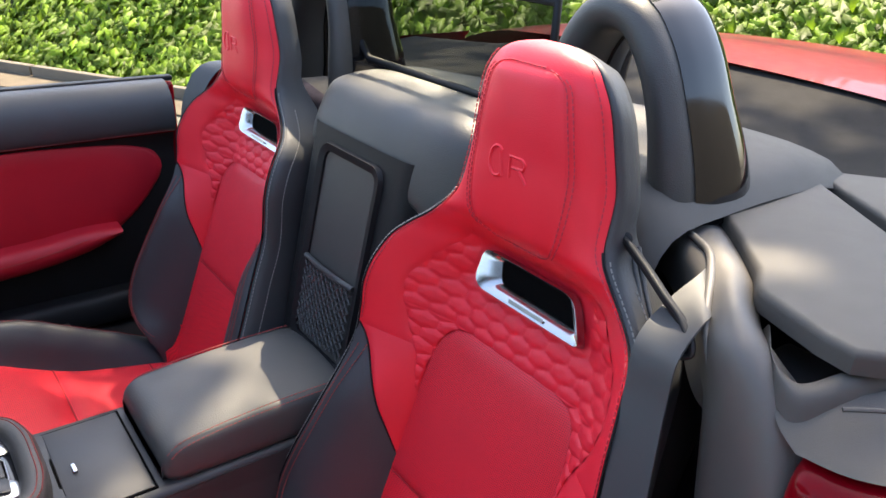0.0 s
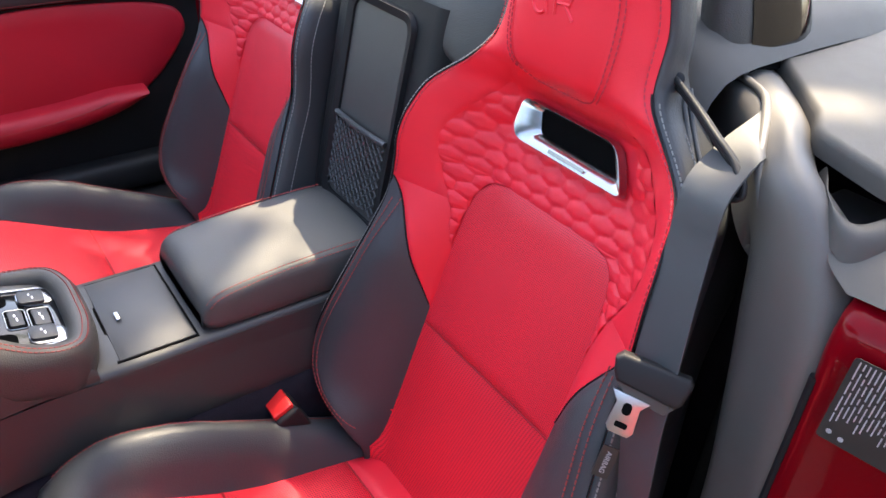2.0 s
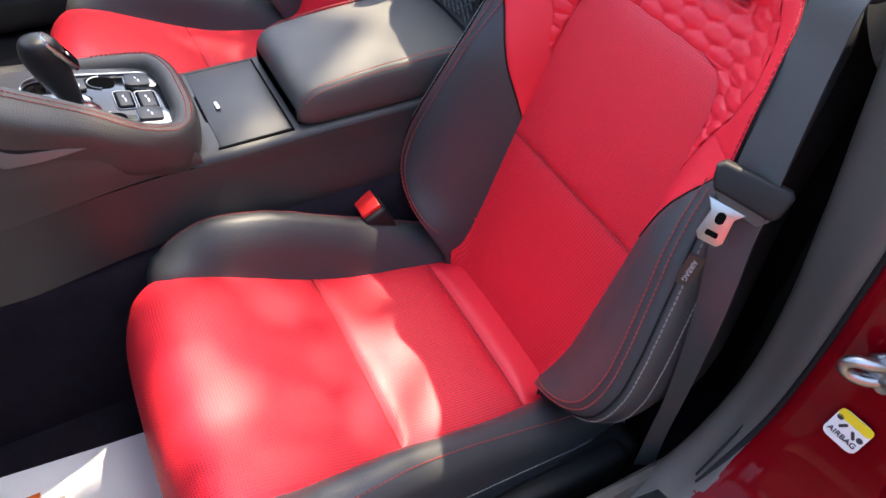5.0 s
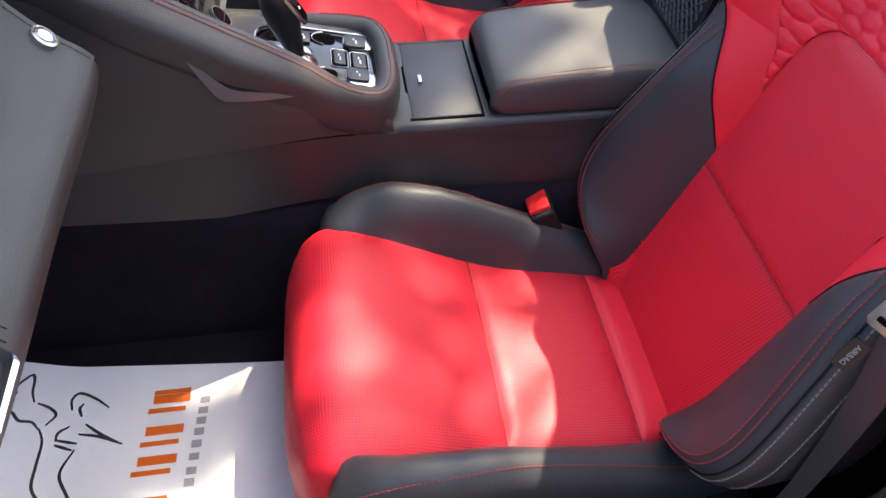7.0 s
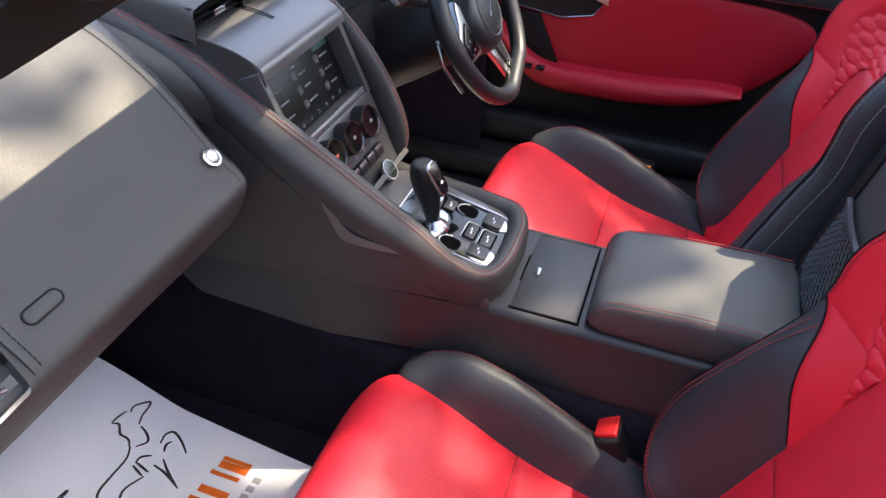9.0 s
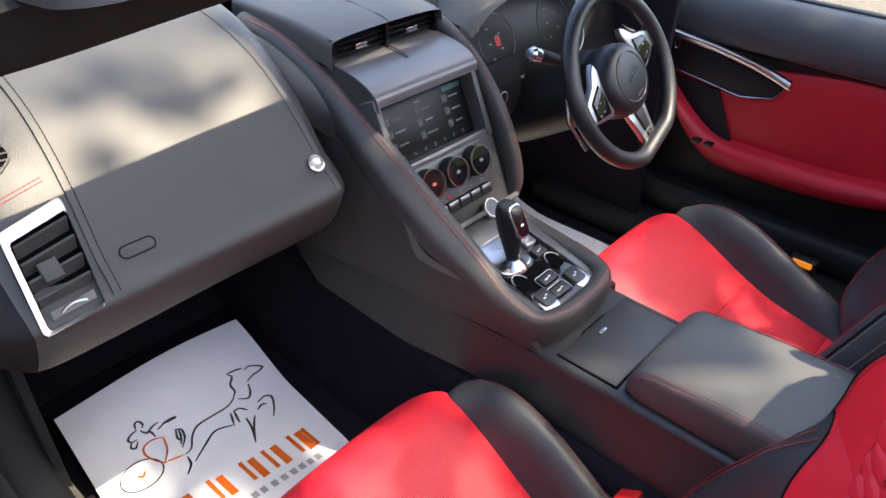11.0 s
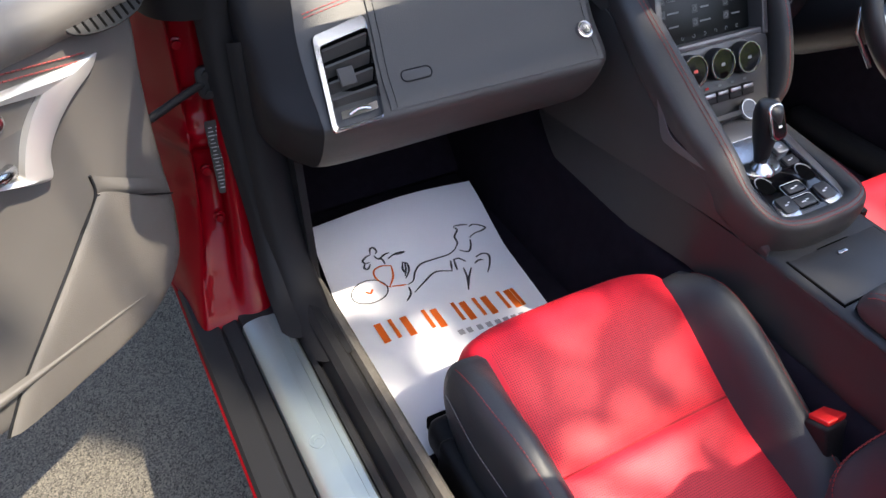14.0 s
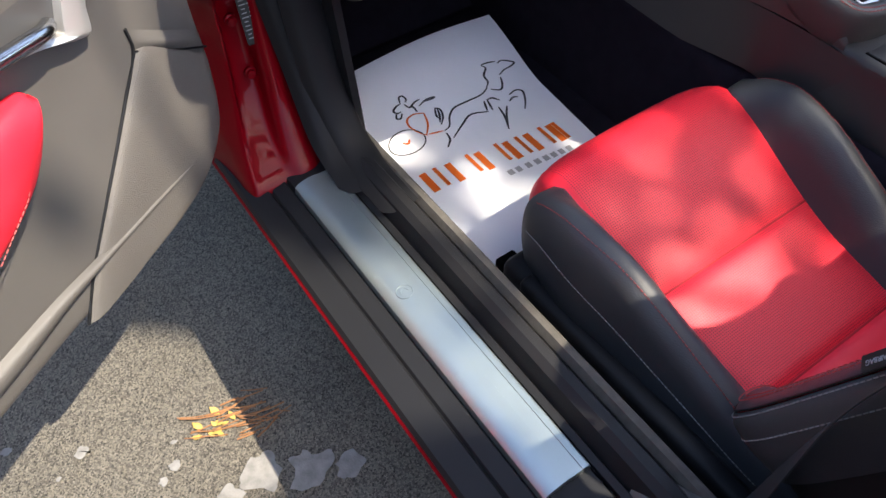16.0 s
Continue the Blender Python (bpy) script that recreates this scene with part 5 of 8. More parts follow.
finish("vent_foot", [bil(0.22, 0.11, 0.0095), bil(0.90, 0.11, 0.0095), bil(0.90, 0.185, 0.0095), bil(0.22, 0.185, 0.0095)], [(0, 1, 2, 3)], M["gloss"], vent, "gloss black vent foot")
tube("vent_wheel", [bil(0.36 + 0.4 * k / 10, 0.135 + 0.03 * math.sin(math.pi * k / 10), 0.0105) for k in range(11)], 0.0022, M["chrome"], vent, "chrome vent thumbwheel", n=6)
# defroster outlet
dp, dn = dash_at(-0.592, 0.879, 0.001)
dm = frame_to(dp, dn, (1, -0.10, 0))
outl = thing("defroster_outlet", dp, "small slatted window defroster outlet in the dash top", "air vent")
DIAMOND = [(0.010, 0.036), (0.023, -0.004), (-0.005, -0.030), (-0.030, -0.007)]
oc = round_poly(DIAMOND, (0.018, 0.012, 0.016, 0.013))
finish("outlet_rim", [dm @ Vector((x, y, 0)) for x, y in oc] + [dm @ Vector((x * 0.97, y * 0.97, 0.003)) for x, y in oc] + [dm @ Vector((x * 0.86, y * 0.86, 0.003)) for x, y in oc] + [dm @ Vector((x * 0.85, y * 0.85, -0.004)) for x, y in oc], grid_faces(4, len(oc), True), M["trim"], outl)
# black face for the shade under the outlet slats
finish("outlet_well", [dm @ Vector((x * 0.87, y * 0.87, 0.0008)) for x, y in oc], [tuple(range(len(oc)))], M["black_gap"], outl)
for k in range(5):
    y = -0.0165 + k * 0.0085
    xs = []
    for (xa, ya), (xb, yb) in zip(oc, oc[1:] + oc[:1]):
        if (ya - y) * (yb - y) < 0:
            xs.append(xa + (xb - xa) * (y - ya) / (yb - ya))
    box("slat", (min(xs) * 0.88, y - 0.0012, 0.0008), (max(xs) * 0.88, y + 0.0012, 0.0030), M["trim"], outl, r=0.0005, seg=1, m=dm)
# stitched edge of the leather above the side vent
ea, eb = dash_at(-0.632, 0.8385, 0.0022)[0], dash_at(-0.554, 0.8505, 0.0022)[0]
for k in (0.0, 0.005):
    stitches([ea.lerp(eb, u) + Vector((0, k * 0.7, k * 0.7)) for u in np.linspace(0, 1, 12)], M["seam"], dashb, r=0.0006)

# centre stack
def st(x, z, lift=0.0):
    n = Vector((0, -0.911, 0.411))
    return Vector((x, 0.305 + (z - 0.689) * 0.451, z)) + n * lift
SN = Vector((0, -0.911, 0.411))
stack = thing("centre_stack", (0, 0.35, 0.72), "centre stack with touchscreen, climate dials and a row of keys", "control panel")
def on_stack(x, up, lift=0.0):
    """A frame on the stack face, up along its slope."""
    return frame_to(st(x, 0.689 + up * 0.911, lift), SN, (1, 0, 0))
slab("stack_panel", rounded(0.232, 0.145, 0.014), 0.028, on_stack(0, -0.0325, -0.03), M["stack"], stack, "satin dark grey stack panel", r=0.003)
for sd in (-1, 1):
    slab("screen_cheek", rounded(0.012, 0.125, 0.003), 0.036, on_stack(sd * 0.1095, 0.099, -0.036), M["stack"], stack, "satin grey side of the screen recess", r=0.002)
slab("screen_ledge", rounded(0.210, 0.010, 0.002), 0.026, on_stack(0, 0.0445, -0.030), M["satin"], stack, "satin ledge under the screen", r=0.002)
slab("screen_bezel", rounded(0.214, 0.112, 0.004), 0.004, on_stack(0, 0.098, -0.034), M["plastic"], stack, r=0.001)
scm = on_stack(0, 0.096, -0.0285)
slab("touchscreen", rounded(0.206, 0.092, 0.004), 0.0015, scm @ pose(0, 0, -0.0015), M["screen"], stack, "dark touchscreen with a grid of menu entries", r=0.0005)
slab("screen_tile", rounded(0.044, 0.009, 0.001, 1), 0.0002, scm @ pose(0.076, 0.039, 0.0001), M["screen_tile"], stack, r=0)
slab("screen_text", rounded(0.012, 0.0022, 0.0006, 1), 0.0002, scm @ pose(-0.006, 0.036, 0.0001), M["screen_print"], stack, r=0)
for r_ in range(3):
    for c_ in range(3):
        x, y = -0.078 + c_ * 0.066, 0.024 - r_ * 0.021
        slab("screen_icon_tile", rounded(0.012, 0.013, 0.001, 1), 0.0001, scm @ pose(x, y, 0.0001), M["screen_tile_dim"], stack, r=0)
        tube("screen_icon", [scm @ Vector((x + 0.0032 * math.cos(a), y + 0.0036 * math.sin(a), 0.0003)) for a in np.linspace(0.4 + r_ + c_, 5.6 + r_ + c_, 9)], 0.0005, M["screen_print"], stack, n=4)
        if (r_, c_) in ((0, 0), (0, 1)):
            words("screen_word", ("Climate", "Cameras")[c_], 0.0058, scm @ pose(x + 0.010, y - 0.002, 0.0001), M["screen_print"], stack, depth=0.0001, align="LEFT")
        else:
            slab("screen_text", rounded(0.018 + 0.006 * ((r_ * 2 + c_) % 3) / 2, 0.0026, 0.0008, 1), 0.0002, scm @ pose(x + 0.021, y, 0.0001), M["screen_print"], stack, r=0)
for c_ in range(8):
    tube("screen_icon", [scm @ Vector((-0.088 + c_ * 0.0235 + 0.0026 * math.cos(a), -0.0385 + 0.0026 * math.sin(a), 0.0003)) for a in np.linspace(c_, c_ + 4.6, 8)], 0.0007, M["screen_print"], stack, n=4)
for c_ in range(3):
    km = on_stack(-0.064 + c_ * 0.057, 0.0105)
    dial = lathe("climate_dial", [(0.0255, 0.0), (0.025, 0.012), (0.0245, 0.018)], km, M["plastic"], stack, "knurled black climate dial", n=32)
    lathe("dial_ring", [(0.0245, 0.018), (0.0245, 0.0205), (0.0226, 0.0205), (0.0222, 0.0185)], km, M["chrome"], dial, "chrome ring", n=32)
    lathe("dial_face", [(0.0224, 0.0187), (0.0, 0.0192)], km, M["gloss"], dial, n=32)
    slab("dial_digit", rounded(0.008, 0.005, 0.001, 1), 0.0002, km @ pose(0, 0, 0.0195), M["stitch"] if c_ == 0 else M["screen_print"], dial, r=0)
for c_ in range(5):
    km = on_stack(-0.053 + c_ * 0.0275, -0.0415)
    key = slab("key", rounded(0.0262, 0.0185, 0.002, 2), 0.007, km, M["plastic"], stack, "black key with a silver edge", r=0.0015)
    slab("key_edge", rounded(0.0215, 0.0060, 0.001, 2), 0.0015, km @ pose(0, 0.0045, 0.0066), M["silver"], key, r=0.0006)
    slab("key_mark", rounded(0.007, 0.004, 0.001, 1), 0.0002, on_stack(-0.053 + c_ * 0.0275, -0.0250, 0.0005), M["red_btn"] if c_ == 1 else M["screen_print"], stack, r=0)
skin("stack_foot", [[(x, 0.262, 0.632), (x, 0.268, 0.622), (x, 0.285, 0.605), (x, 0.290, 0.585)] for x in (-0.11, 0, 0.115)], M["stack"], stack, nu=4, nv=10, thick=0.008)
sm = frame_to((0.045, 0.262, 0.628), (0, -0.75, 0.66), (1, 0, 0))
lathe("start_button", [(0.0, 0.004), (0.0145, 0.0045), (0.0148, 0.003), (0.015, 0.0056), (0.0165, 0.0056), (0.0175, 0.0)], sm, M["silver"], stack, "round start button with chrome ring", n=28)
lathe("start_face", [(0.0, 0.0052), (0.0148, 0.005)], sm, M["gloss"], stack)
# leaf-shaped panel over the screen and the rising vent hood
skin("upper_panel", [[(x, 0.3625, 0.8245), (x, 0.366, 0.838), (x, 0.382, 0.850), (x, 0.405, 0.859), (x, 0.440, 0.866), (x, 0.475, 0.868)] for x in (-0.112, 0, 0.118)], M["satin"], stack, "dark satin panel above the screen", nu=6, nv=24, thick=0.006)
for k in (-0.004, 0.004):
    tube("panel_crease", [(0.002 + k, 0.462, 0.8690), (0.002 + k * 0.9, 0.440, 0.8672), (0.002 + k * 0.5, 0.412, 0.8618)], 0.0010, M["stack"], stack, n=5)
# padded shoulders between the rail, the glovebox and the hood
skin("rail_shoulder", [[(-0.130, y, z - 0.008), (-0.132 - 0.028 * k, y + 0.014, z - 0.012 - 0.006 * (1 - k)), (-0.134 - 0.056 * k, y + 0.036, z - 0.034 - 0.012 * (1 - k))] for y, z, k in ((0.385, 0.797, 0.0), (0.410, 0.812, 0.25), (0.440, 0.832, 0.6), (0.475, 0.854, 0.9), (0.56, 0.888, 1.0), (0.66, 0.903, 1.0))], M["dash"], dashb, "black leather shoulder beside the glovebox", nu=36, nv=12, thick=0.004)
skin("rail_cheek", [[(-0.1125, y, zp - 0.002), (-0.1135, y, (zp + zr) / 2), (-0.116, y, zr - 0.012)] for y, zp, zr in ((0.3625, 0.8245, 0.791), (0.382, 0.850, 0.803), (0.405, 0.859, 0.816), (0.44, 0.866, 0.836), (0.475, 0.868, 0.855), (0.52, 0.880, 0.876))], M["dash"], dashb, "black leather inner side of the rail", nu=24, nv=10, thick=0.004)
hood = thing("centre_vent", (0, 0.5, 0.88), "raised centre air vents under a black hood", "air vent")
# hood top takes the lighter trim copy, brightened by colour
loft("hood_top", [[(-0.118, y, z - 0.045), (-0.116, y, z - 0.004), (-0.105, y, z), (0, y, z + 0.004), (0.112, y, z), (0.123, y, z - 0.004), (0.125, y, z - 0.045)] for y, z in ((0.452, 0.905), (0.47, 0.910), (0.55, 0.918), (0.70, 0.92))], M["door_trim"], hood, "dark grey leather hood", nu=12, nv=40, smooth=50)
# black block for the shade behind the centre vent slats
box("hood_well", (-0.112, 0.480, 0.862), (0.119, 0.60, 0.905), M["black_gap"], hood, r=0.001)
for sd in (0, 1):
    x0 = -0.106 + sd * 0.112
    for k in range(4):
        box("slat", (x0, 0.462, 0.866 + k * 0.009), (x0 + 0.104, 0.488, 0.8675 + k * 0.009), M["plastic"], hood, r=0.0006, seg=1)
    box("vent_tab", (x0 + 0.04, 0.456, 0.880), (x0 + 0.064, 0.466, 0.888), M["chrome"], hood, r=0.001)
for x0 in (-0.1125, 0.0025, 0.1165):
    box("vent_divider", (x0 - 0.003, 0.456, 0.860), (x0 + 0.003, 0.50, 0.906), M["gloss"], hood, r=0.001)
tube("hood_seam", [(0.002, 0.453, 0.9088), (0.002, 0.47, 0.9140), (0.002, 0.55, 0.9220), (0.002, 0.70, 0.9240)], 0.0012, M["rubber"], hood, n=5)
# far rail of the stack
rr = spline([(0.128, 0.62, 0.900), (0.130, 0.50, 0.890), (0.132, 0.42, 0.855), (0.132, 0.35, 0.790), (0.130, 0.30, 0.715), (0.127, 0.275, 0.645), (0.122, 0.28, 0.60)], 50)
loft("stack_rail", [[Vector(p) + Vector(o) for o in ((-0.012, 0, 0.0), (-0.006, -0.012, 0.006), (0.008, -0.012, 0.006), (0.020, 0.004, -0.002), (0.024, 0.05, -0.02), (0.0, 0.05, -0.02))] for p in rr[::4]], M["dash"], stack, "black leather side rail", nu=50, nv=20, closed=True, caps=True)
stitches([p + np.array([-0.002, -0.0135, 0.0075]) for p in rr[4:46]], M["stitch"], stack)
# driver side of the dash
# darker than the dash pad: shade behind the wheel is in its colour
loft("dash_driver", [[(x, y + 0.05, z - 0.01) for y, z in DASH[:5]] + [(x, 0.43, 0.72), (x, 0.45, 0.80), (x, 0.47, 0.86), (x, 0.52, 0.91), (x, 0.62, 0.94), (x, 0.95, 0.935)] for x in (0.13, 0.3, 0.6, 0.72)], M["shaded_black"], dashb, "black leather dash above the wheel", nu=14, nv=40)


# ---------- driver's instruments and wheel ----------
clus = thing("instrument_cluster", (0.36, 0.45, 0.82), "dark digital instrument cluster behind the wheel", "instrument panel")
loft("binnacle", [[(x, 0.40, z0), (x, 0.415, z0 + 0.012), (x, 0.47, z0 + 0.018), (x, 0.60, z0 + 0.01)] for x, z0 in ((0.145, 0.86), (0.20, 0.895), (0.30, 0.915), (0.42, 0.915), (0.52, 0.895), (0.58, 0.85))], M["dash"], clus, "black leather binnacle hood", nu=24, nv=14)
cm = frame_to((0.36, 0.445, 0.815), (0, -0.90, 0.43), (1, 0, 0))
slab("cluster_screen", rounded(0.36, 0.155, 0.05, 8), 0.003, cm, M["screen"], clus, "glossy black display", r=0.001)
tube("cluster_rim", [cm @ Vector((x, y, 0.003)) for x, y in rounded(0.365, 0.16, 0.052, 8)], 0.003, M["silver"], clus, "thin silver rim", n=6, closed=True)
for gx in (-0.09, 0.09):
    tube("gauge_ring", [cm @ Vector((gx + 0.05 * math.cos(a), 0.05 * math.sin(a), 0.0034)) for a in np.linspace(-0.7, 3.9, 26)], 0.0008, M["screen_print"], clus, n=4)
    for k in range(5):
        slab("gauge_mark", rounded(0.008, 0.003, 0.0005, 1), 0.0003, cm @ pose(gx - 0.02 + (k % 2) * 0.03, -0.03 + k * 0.014, 0.0032), M["screen_print"], clus, r=0)
slab("gauge_mark", rounded(0.014, 0.02, 0.003, 2), 0.0003, cm @ pose(-0.088, 0.0, 0.0032), M["red_btn"], clus, r=0)

wheel = thing("steering_wheel", (0.36, 0.22, 0.78), "black leather steering wheel with silver spokes, turned slightly", "steering wheel")
wm = frame_to((0.36, 0.222, 0.781), (0, -0.88, 0.475), (1, 0, 0)) @ pose(0, 0, 0, 0, 0, 19)
def wp_(x, y, z=0.0):
    return wm @ Vector((x, y, z))
rim = [wp_(0.150 * math.cos(a), 0.150 * math.sin(a) if math.sin(a) > -0.93 else -0.140, 0) for a in np.linspace(0, 2 * math.pi, 73)[:-1]]
tube("rim", rim, 0.0155, M["wheel"], wheel, "black leather rim", n=14, closed=True)
loft("hub", [[wp_(r * 0.066 * math.cos(a), r * 0.064 * math.sin(a) - 0.004, h) for a in np.linspace(0, 2 * math.pi, 21)[:-1]] for r, h in ((1.0, -0.045), (1.05, -0.02), (1.0, 0.004), (0.88, 0.014), (0.5, 0.020), (0.05, 0.022))], M["wheel"], wheel, "black padded hub", nu=20, nv=40, closed=True, caps=True)
tube("hub_ring", [wp_(0.045 * math.cos(a), 0.045 * math.sin(a) - 0.002, 0.0185) for a in np.linspace(0, 2 * math.pi, 41)[:-1]], 0.0010, M["satin"], wheel, n=6, closed=True)
tube("hub_badge", spline([wp_(x, y, 0.0225) for x, y in ((-0.019, -0.005), (-0.010, 0.001), (0.004, 0.002), (0.012, 0.006), (0.020, 0.005))], 14), 0.0022, M["chrome"], wheel, "chrome badge", n=6)
for k in range(4):
    slab("hub_mark", rounded(0.0035, 0.0018, 0.0004, 1), 0.0003, wm @ pose(-0.009 + 0.006 * k, -0.036, 0.0200), M["print_dim"], wheel, r=0)
def spoke(name, pts, z0, mat, label="", t=0.012):
    slab(name, pts, t, wm @ pose(0, 0, z0), mat, wheel, label, r=0.004, seg=3)
# each side spoke: a silver blade that runs from the rim to the hub and curls up round it, with a dark switch pad on it
for sd in (-1, 1):
    blade = [(0.150, 0.012), (0.120, 0.026), (0.088, 0.040), (0.070, 0.060), (0.058, 0.068), (0.052, 0.052), (0.060, 0.028), (0.064, 0.0), (0.062, -0.026), (0.072, -0.034), (0.096, -0.026), (0.124, -0.016), (0.151, -0.010)]
    blade = [(sd * x, y) for x, y in blade]
    spoke("spoke", blade if sd > 0 else blade[::-1], -0.012, M["silver"], "brushed silver spoke")
spoke("spoke", [(-0.034, -0.060), (-0.012, -0.066), (0.012, -0.066), (0.034, -0.060), (0.026, -0.100), (0.020, -0.142), (-0.020, -0.142), (-0.026, -0.100)], -0.014, M["silver"], "brushed silver lower spoke", t=0.010)
spoke("spoke_insert", [(-0.016, -0.062), (0.016, -0.062), (0.010, -0.112), (-0.010, -0.112)], -0.003, M["wheel"], "black spoke inlay", t=0.004)
spoke("spoke_badge", [(-0.008, -0.118), (0.008, -0.118), (0.007, -0.132), (-0.007, -0.132)], -0.003, M["gloss"], "small dark badge", t=0.003)
for sd in (-1, 1):
    pts = [(sd * 0.074, 0.034), (sd * 0.112, 0.020), (sd * 0.118, -0.012), (sd * 0.078, -0.024), (sd * 0.072, 0.0)]
    spoke("switch_pad", pts if sd < 0 else pts[::-1], -0.001, M["gloss"], "gloss black switch pad", t=0.005)
    for k in range(4):
        slab("switch_mark", rounded(0.006, 0.003, 0.001, 1), 0.0003, wm @ pose(sd * (0.095 + 0.014 * (k % 2)), -0.008 + 0.018 * (k // 2), 0.0041), M["screen_print"], wheel, r=0)
    tube("shift_paddle", [wp_(sd * 0.118, 0.045, -0.035), wp_(sd * 0.145, 0.015, -0.035), wp_(sd * 0.140, -0.05, -0.035)], 0.004, M["chrome"], wheel, "chrome shift paddle", n=6)
loft("column_shroud", [[wp_(r * math.cos(a), r * 0.8 * math.sin(a), h) for a in np.linspace(0, 2 * math.pi, 13)[:-1]] for r, h in ((0.058, -0.03), (0.075, -0.06), (0.085, -0.14), (0.09, -0.24))], M["plastic"], wheel, "black column shroud", nu=12, nv=24, closed=True, caps=True)
stm_ = frame_to((0.27, 0.30, 0.815), (-0.9, 0.15, 0.35), (0, 1, 0))
lathe("stalk", [(0.007, -0.06), (0.008, 0.0), (0.011, 0.03), (0.012, 0.06), (0.010, 0.066), (0.0, 0.067)], stm_, M["plastic"], wheel, "control stalk")
lathe("stalk_knob", [(0.0125, 0.062), (0.013, 0.078), (0.009, 0.084), (0.0, 0.085)], stm_, M["chrome"], wheel, "chrome stalk end")
loft("knee_panel", [[(x, 0.40, 0.80), (x, 0.385, 0.74), (x, 0.40, 0.68), (x, 0.46, 0.64)] for x in (0.155, 0.22, 0.28)], M["plastic"], dashb, "dark panel beside the column", nu=8, nv=12)
lathe("light_knob", [(0.013, 0.0), (0.012, 0.016), (0.0, 0.017)], frame_to((0.205, 0.386, 0.742), (0, -1, 0.1), (1, 0, 0)), M["plastic"], dashb, "round dark knob")
tube("light_knob_ring", [Vector((0.205 + 0.0125 * math.cos(a), 0.370, 0.7435 + 0.0125 * math.sin(a))) for a in np.linspace(0, 2 * math.pi, 25)[:-1]], 0.0009, M["silver"], dashb, n=4, closed=True)

box("driver_kick_panel", (0.70, 0.30, 0.20), (0.72, 1.05, 0.90), M["carpet"], body, "black carpeted side of the driver's footwell", r=0.004)
box("driver_knee_panel", (0.14, 0.50, 0.58), (0.74, 0.53, 0.74), M["carpet"], body, "black panel under the dash", r=0.01)
# ---------- driver's door (closed) ----------
dd = thing("driver_door", (0.82, 0.1, 0.5), "closed driver's door with red leather panel and black top", "car door")
DX = 0.80
def dpt(y, z, lift=0.0):
    """On the inner face of the far door; lift is towards the cabin."""
    base = DX + 0.02 * sstep(0.60, 0.35, z) - 0.03 * sstep(0.70, 0.80, z) + 0.05 * sstep(0.80, 0.86, z) * 0
    return Vector((base - lift, y, z))
ys = np.linspace(-0.415, 0.62, 16)
loft("door_skin", [[dpt(y, 0.30), dpt(y, 0.40), dpt(y, 0.50), dpt(y, 0.60), dpt(y, 0.70), dpt(y, 0.735, 0.004)] for y in ys], M["plastic"], dd, "black plastic lower door", nu=24, nv=30)
loft("door_top", [[(0.795, y, 0.735), (0.772, y, 0.745), (0.765, y, 0.775), (0.775, y, 0.815), (0.80, y, 0.840), (0.83, y, 0.846), (0.86, y, 0.842)] for y in ys], M["black"], dd, "black leather door top", nu=20, nv=30)
stitches([(0.7715, y, 0.7435) for y in np.linspace(-0.40, 0.05, 60)], M["stitch"], dd)
box("outer_skin", (0.855, -0.45, 0.30), (0.895, 0.75, 0.835), M["paint"], dd, "red outer door skin", r=0.015)
box("window_seal", (0.835, -0.44, 0.838), (0.860, 0.62, 0.850), M["rubber"], dd, "black window seal", r=0.004)
red_o = spline([(.325, .650, 0), (.29, .595, 0), (.25, .54, 0), (.18, .475, 0), (.05, .455, 0), (-.10, .462, 0), (-.22, .492, 0), (-.30, .545, 0), (-.36, .61, 0), (-.385, .655, 0), (-.372, .692, 0), (-.32, .714, 0), (-.2, .728, 0), (-.07, .732, 0), (.06, .716, 0), (.20, .690, 0), (.30, .668, 0), (.325, .650, 0)], 90)[:-1]
def rings_patch(name, outline, lifts, mat, parent, label=""):
    c = outline.mean(axis=0)
    verts = []
    for k, l in lifts:
        verts += [dpt(c[0] + (p[0] - c[0]) * k, c[1] + (p[1] - c[1]) * k, l) for p in outline]
    n = len(outline)
    return finish(name, verts, grid_faces(len(lifts), n, True) + [tuple(range((len(lifts) - 1) * n, len(lifts) * n))], mat, parent, label, 50)
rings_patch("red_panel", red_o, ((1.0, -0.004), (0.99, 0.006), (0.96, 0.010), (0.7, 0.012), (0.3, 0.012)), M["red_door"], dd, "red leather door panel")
arm_l = [(0.33, 0.645), (0.285, 0.585), (0.24, 0.525), (0.18, 0.480), (0.05, 0.472), (-0.10, 0.482), (-0.20, 0.503), (-0.27, 0.530)]
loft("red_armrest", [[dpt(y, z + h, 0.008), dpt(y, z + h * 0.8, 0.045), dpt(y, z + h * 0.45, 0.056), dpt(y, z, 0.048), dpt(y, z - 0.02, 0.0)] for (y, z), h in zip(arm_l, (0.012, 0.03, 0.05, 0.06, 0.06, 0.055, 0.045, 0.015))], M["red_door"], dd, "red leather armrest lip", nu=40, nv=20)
stitches([dpt(p[0], p[1] + 0.03, 0.055) for p in spline([(y, z, 0) for y, z in arm_l[1:-1]], 60)], M["stitch"], dd)
loft("handle_band", [[dpt(y, z + 0.012, 0.02), dpt(y, z + 0.010, 0.032), dpt(y, z - 0.004, 0.034), dpt(y, z - 0.008, 0.02)] for y, z in ((0.46, 0.775), (0.36, 0.752), (0.2, 0.728), (0.10, 0.706), (0.05, 0.690))], M["silver"], dd, "brushed silver band", nu=24, nv=10)
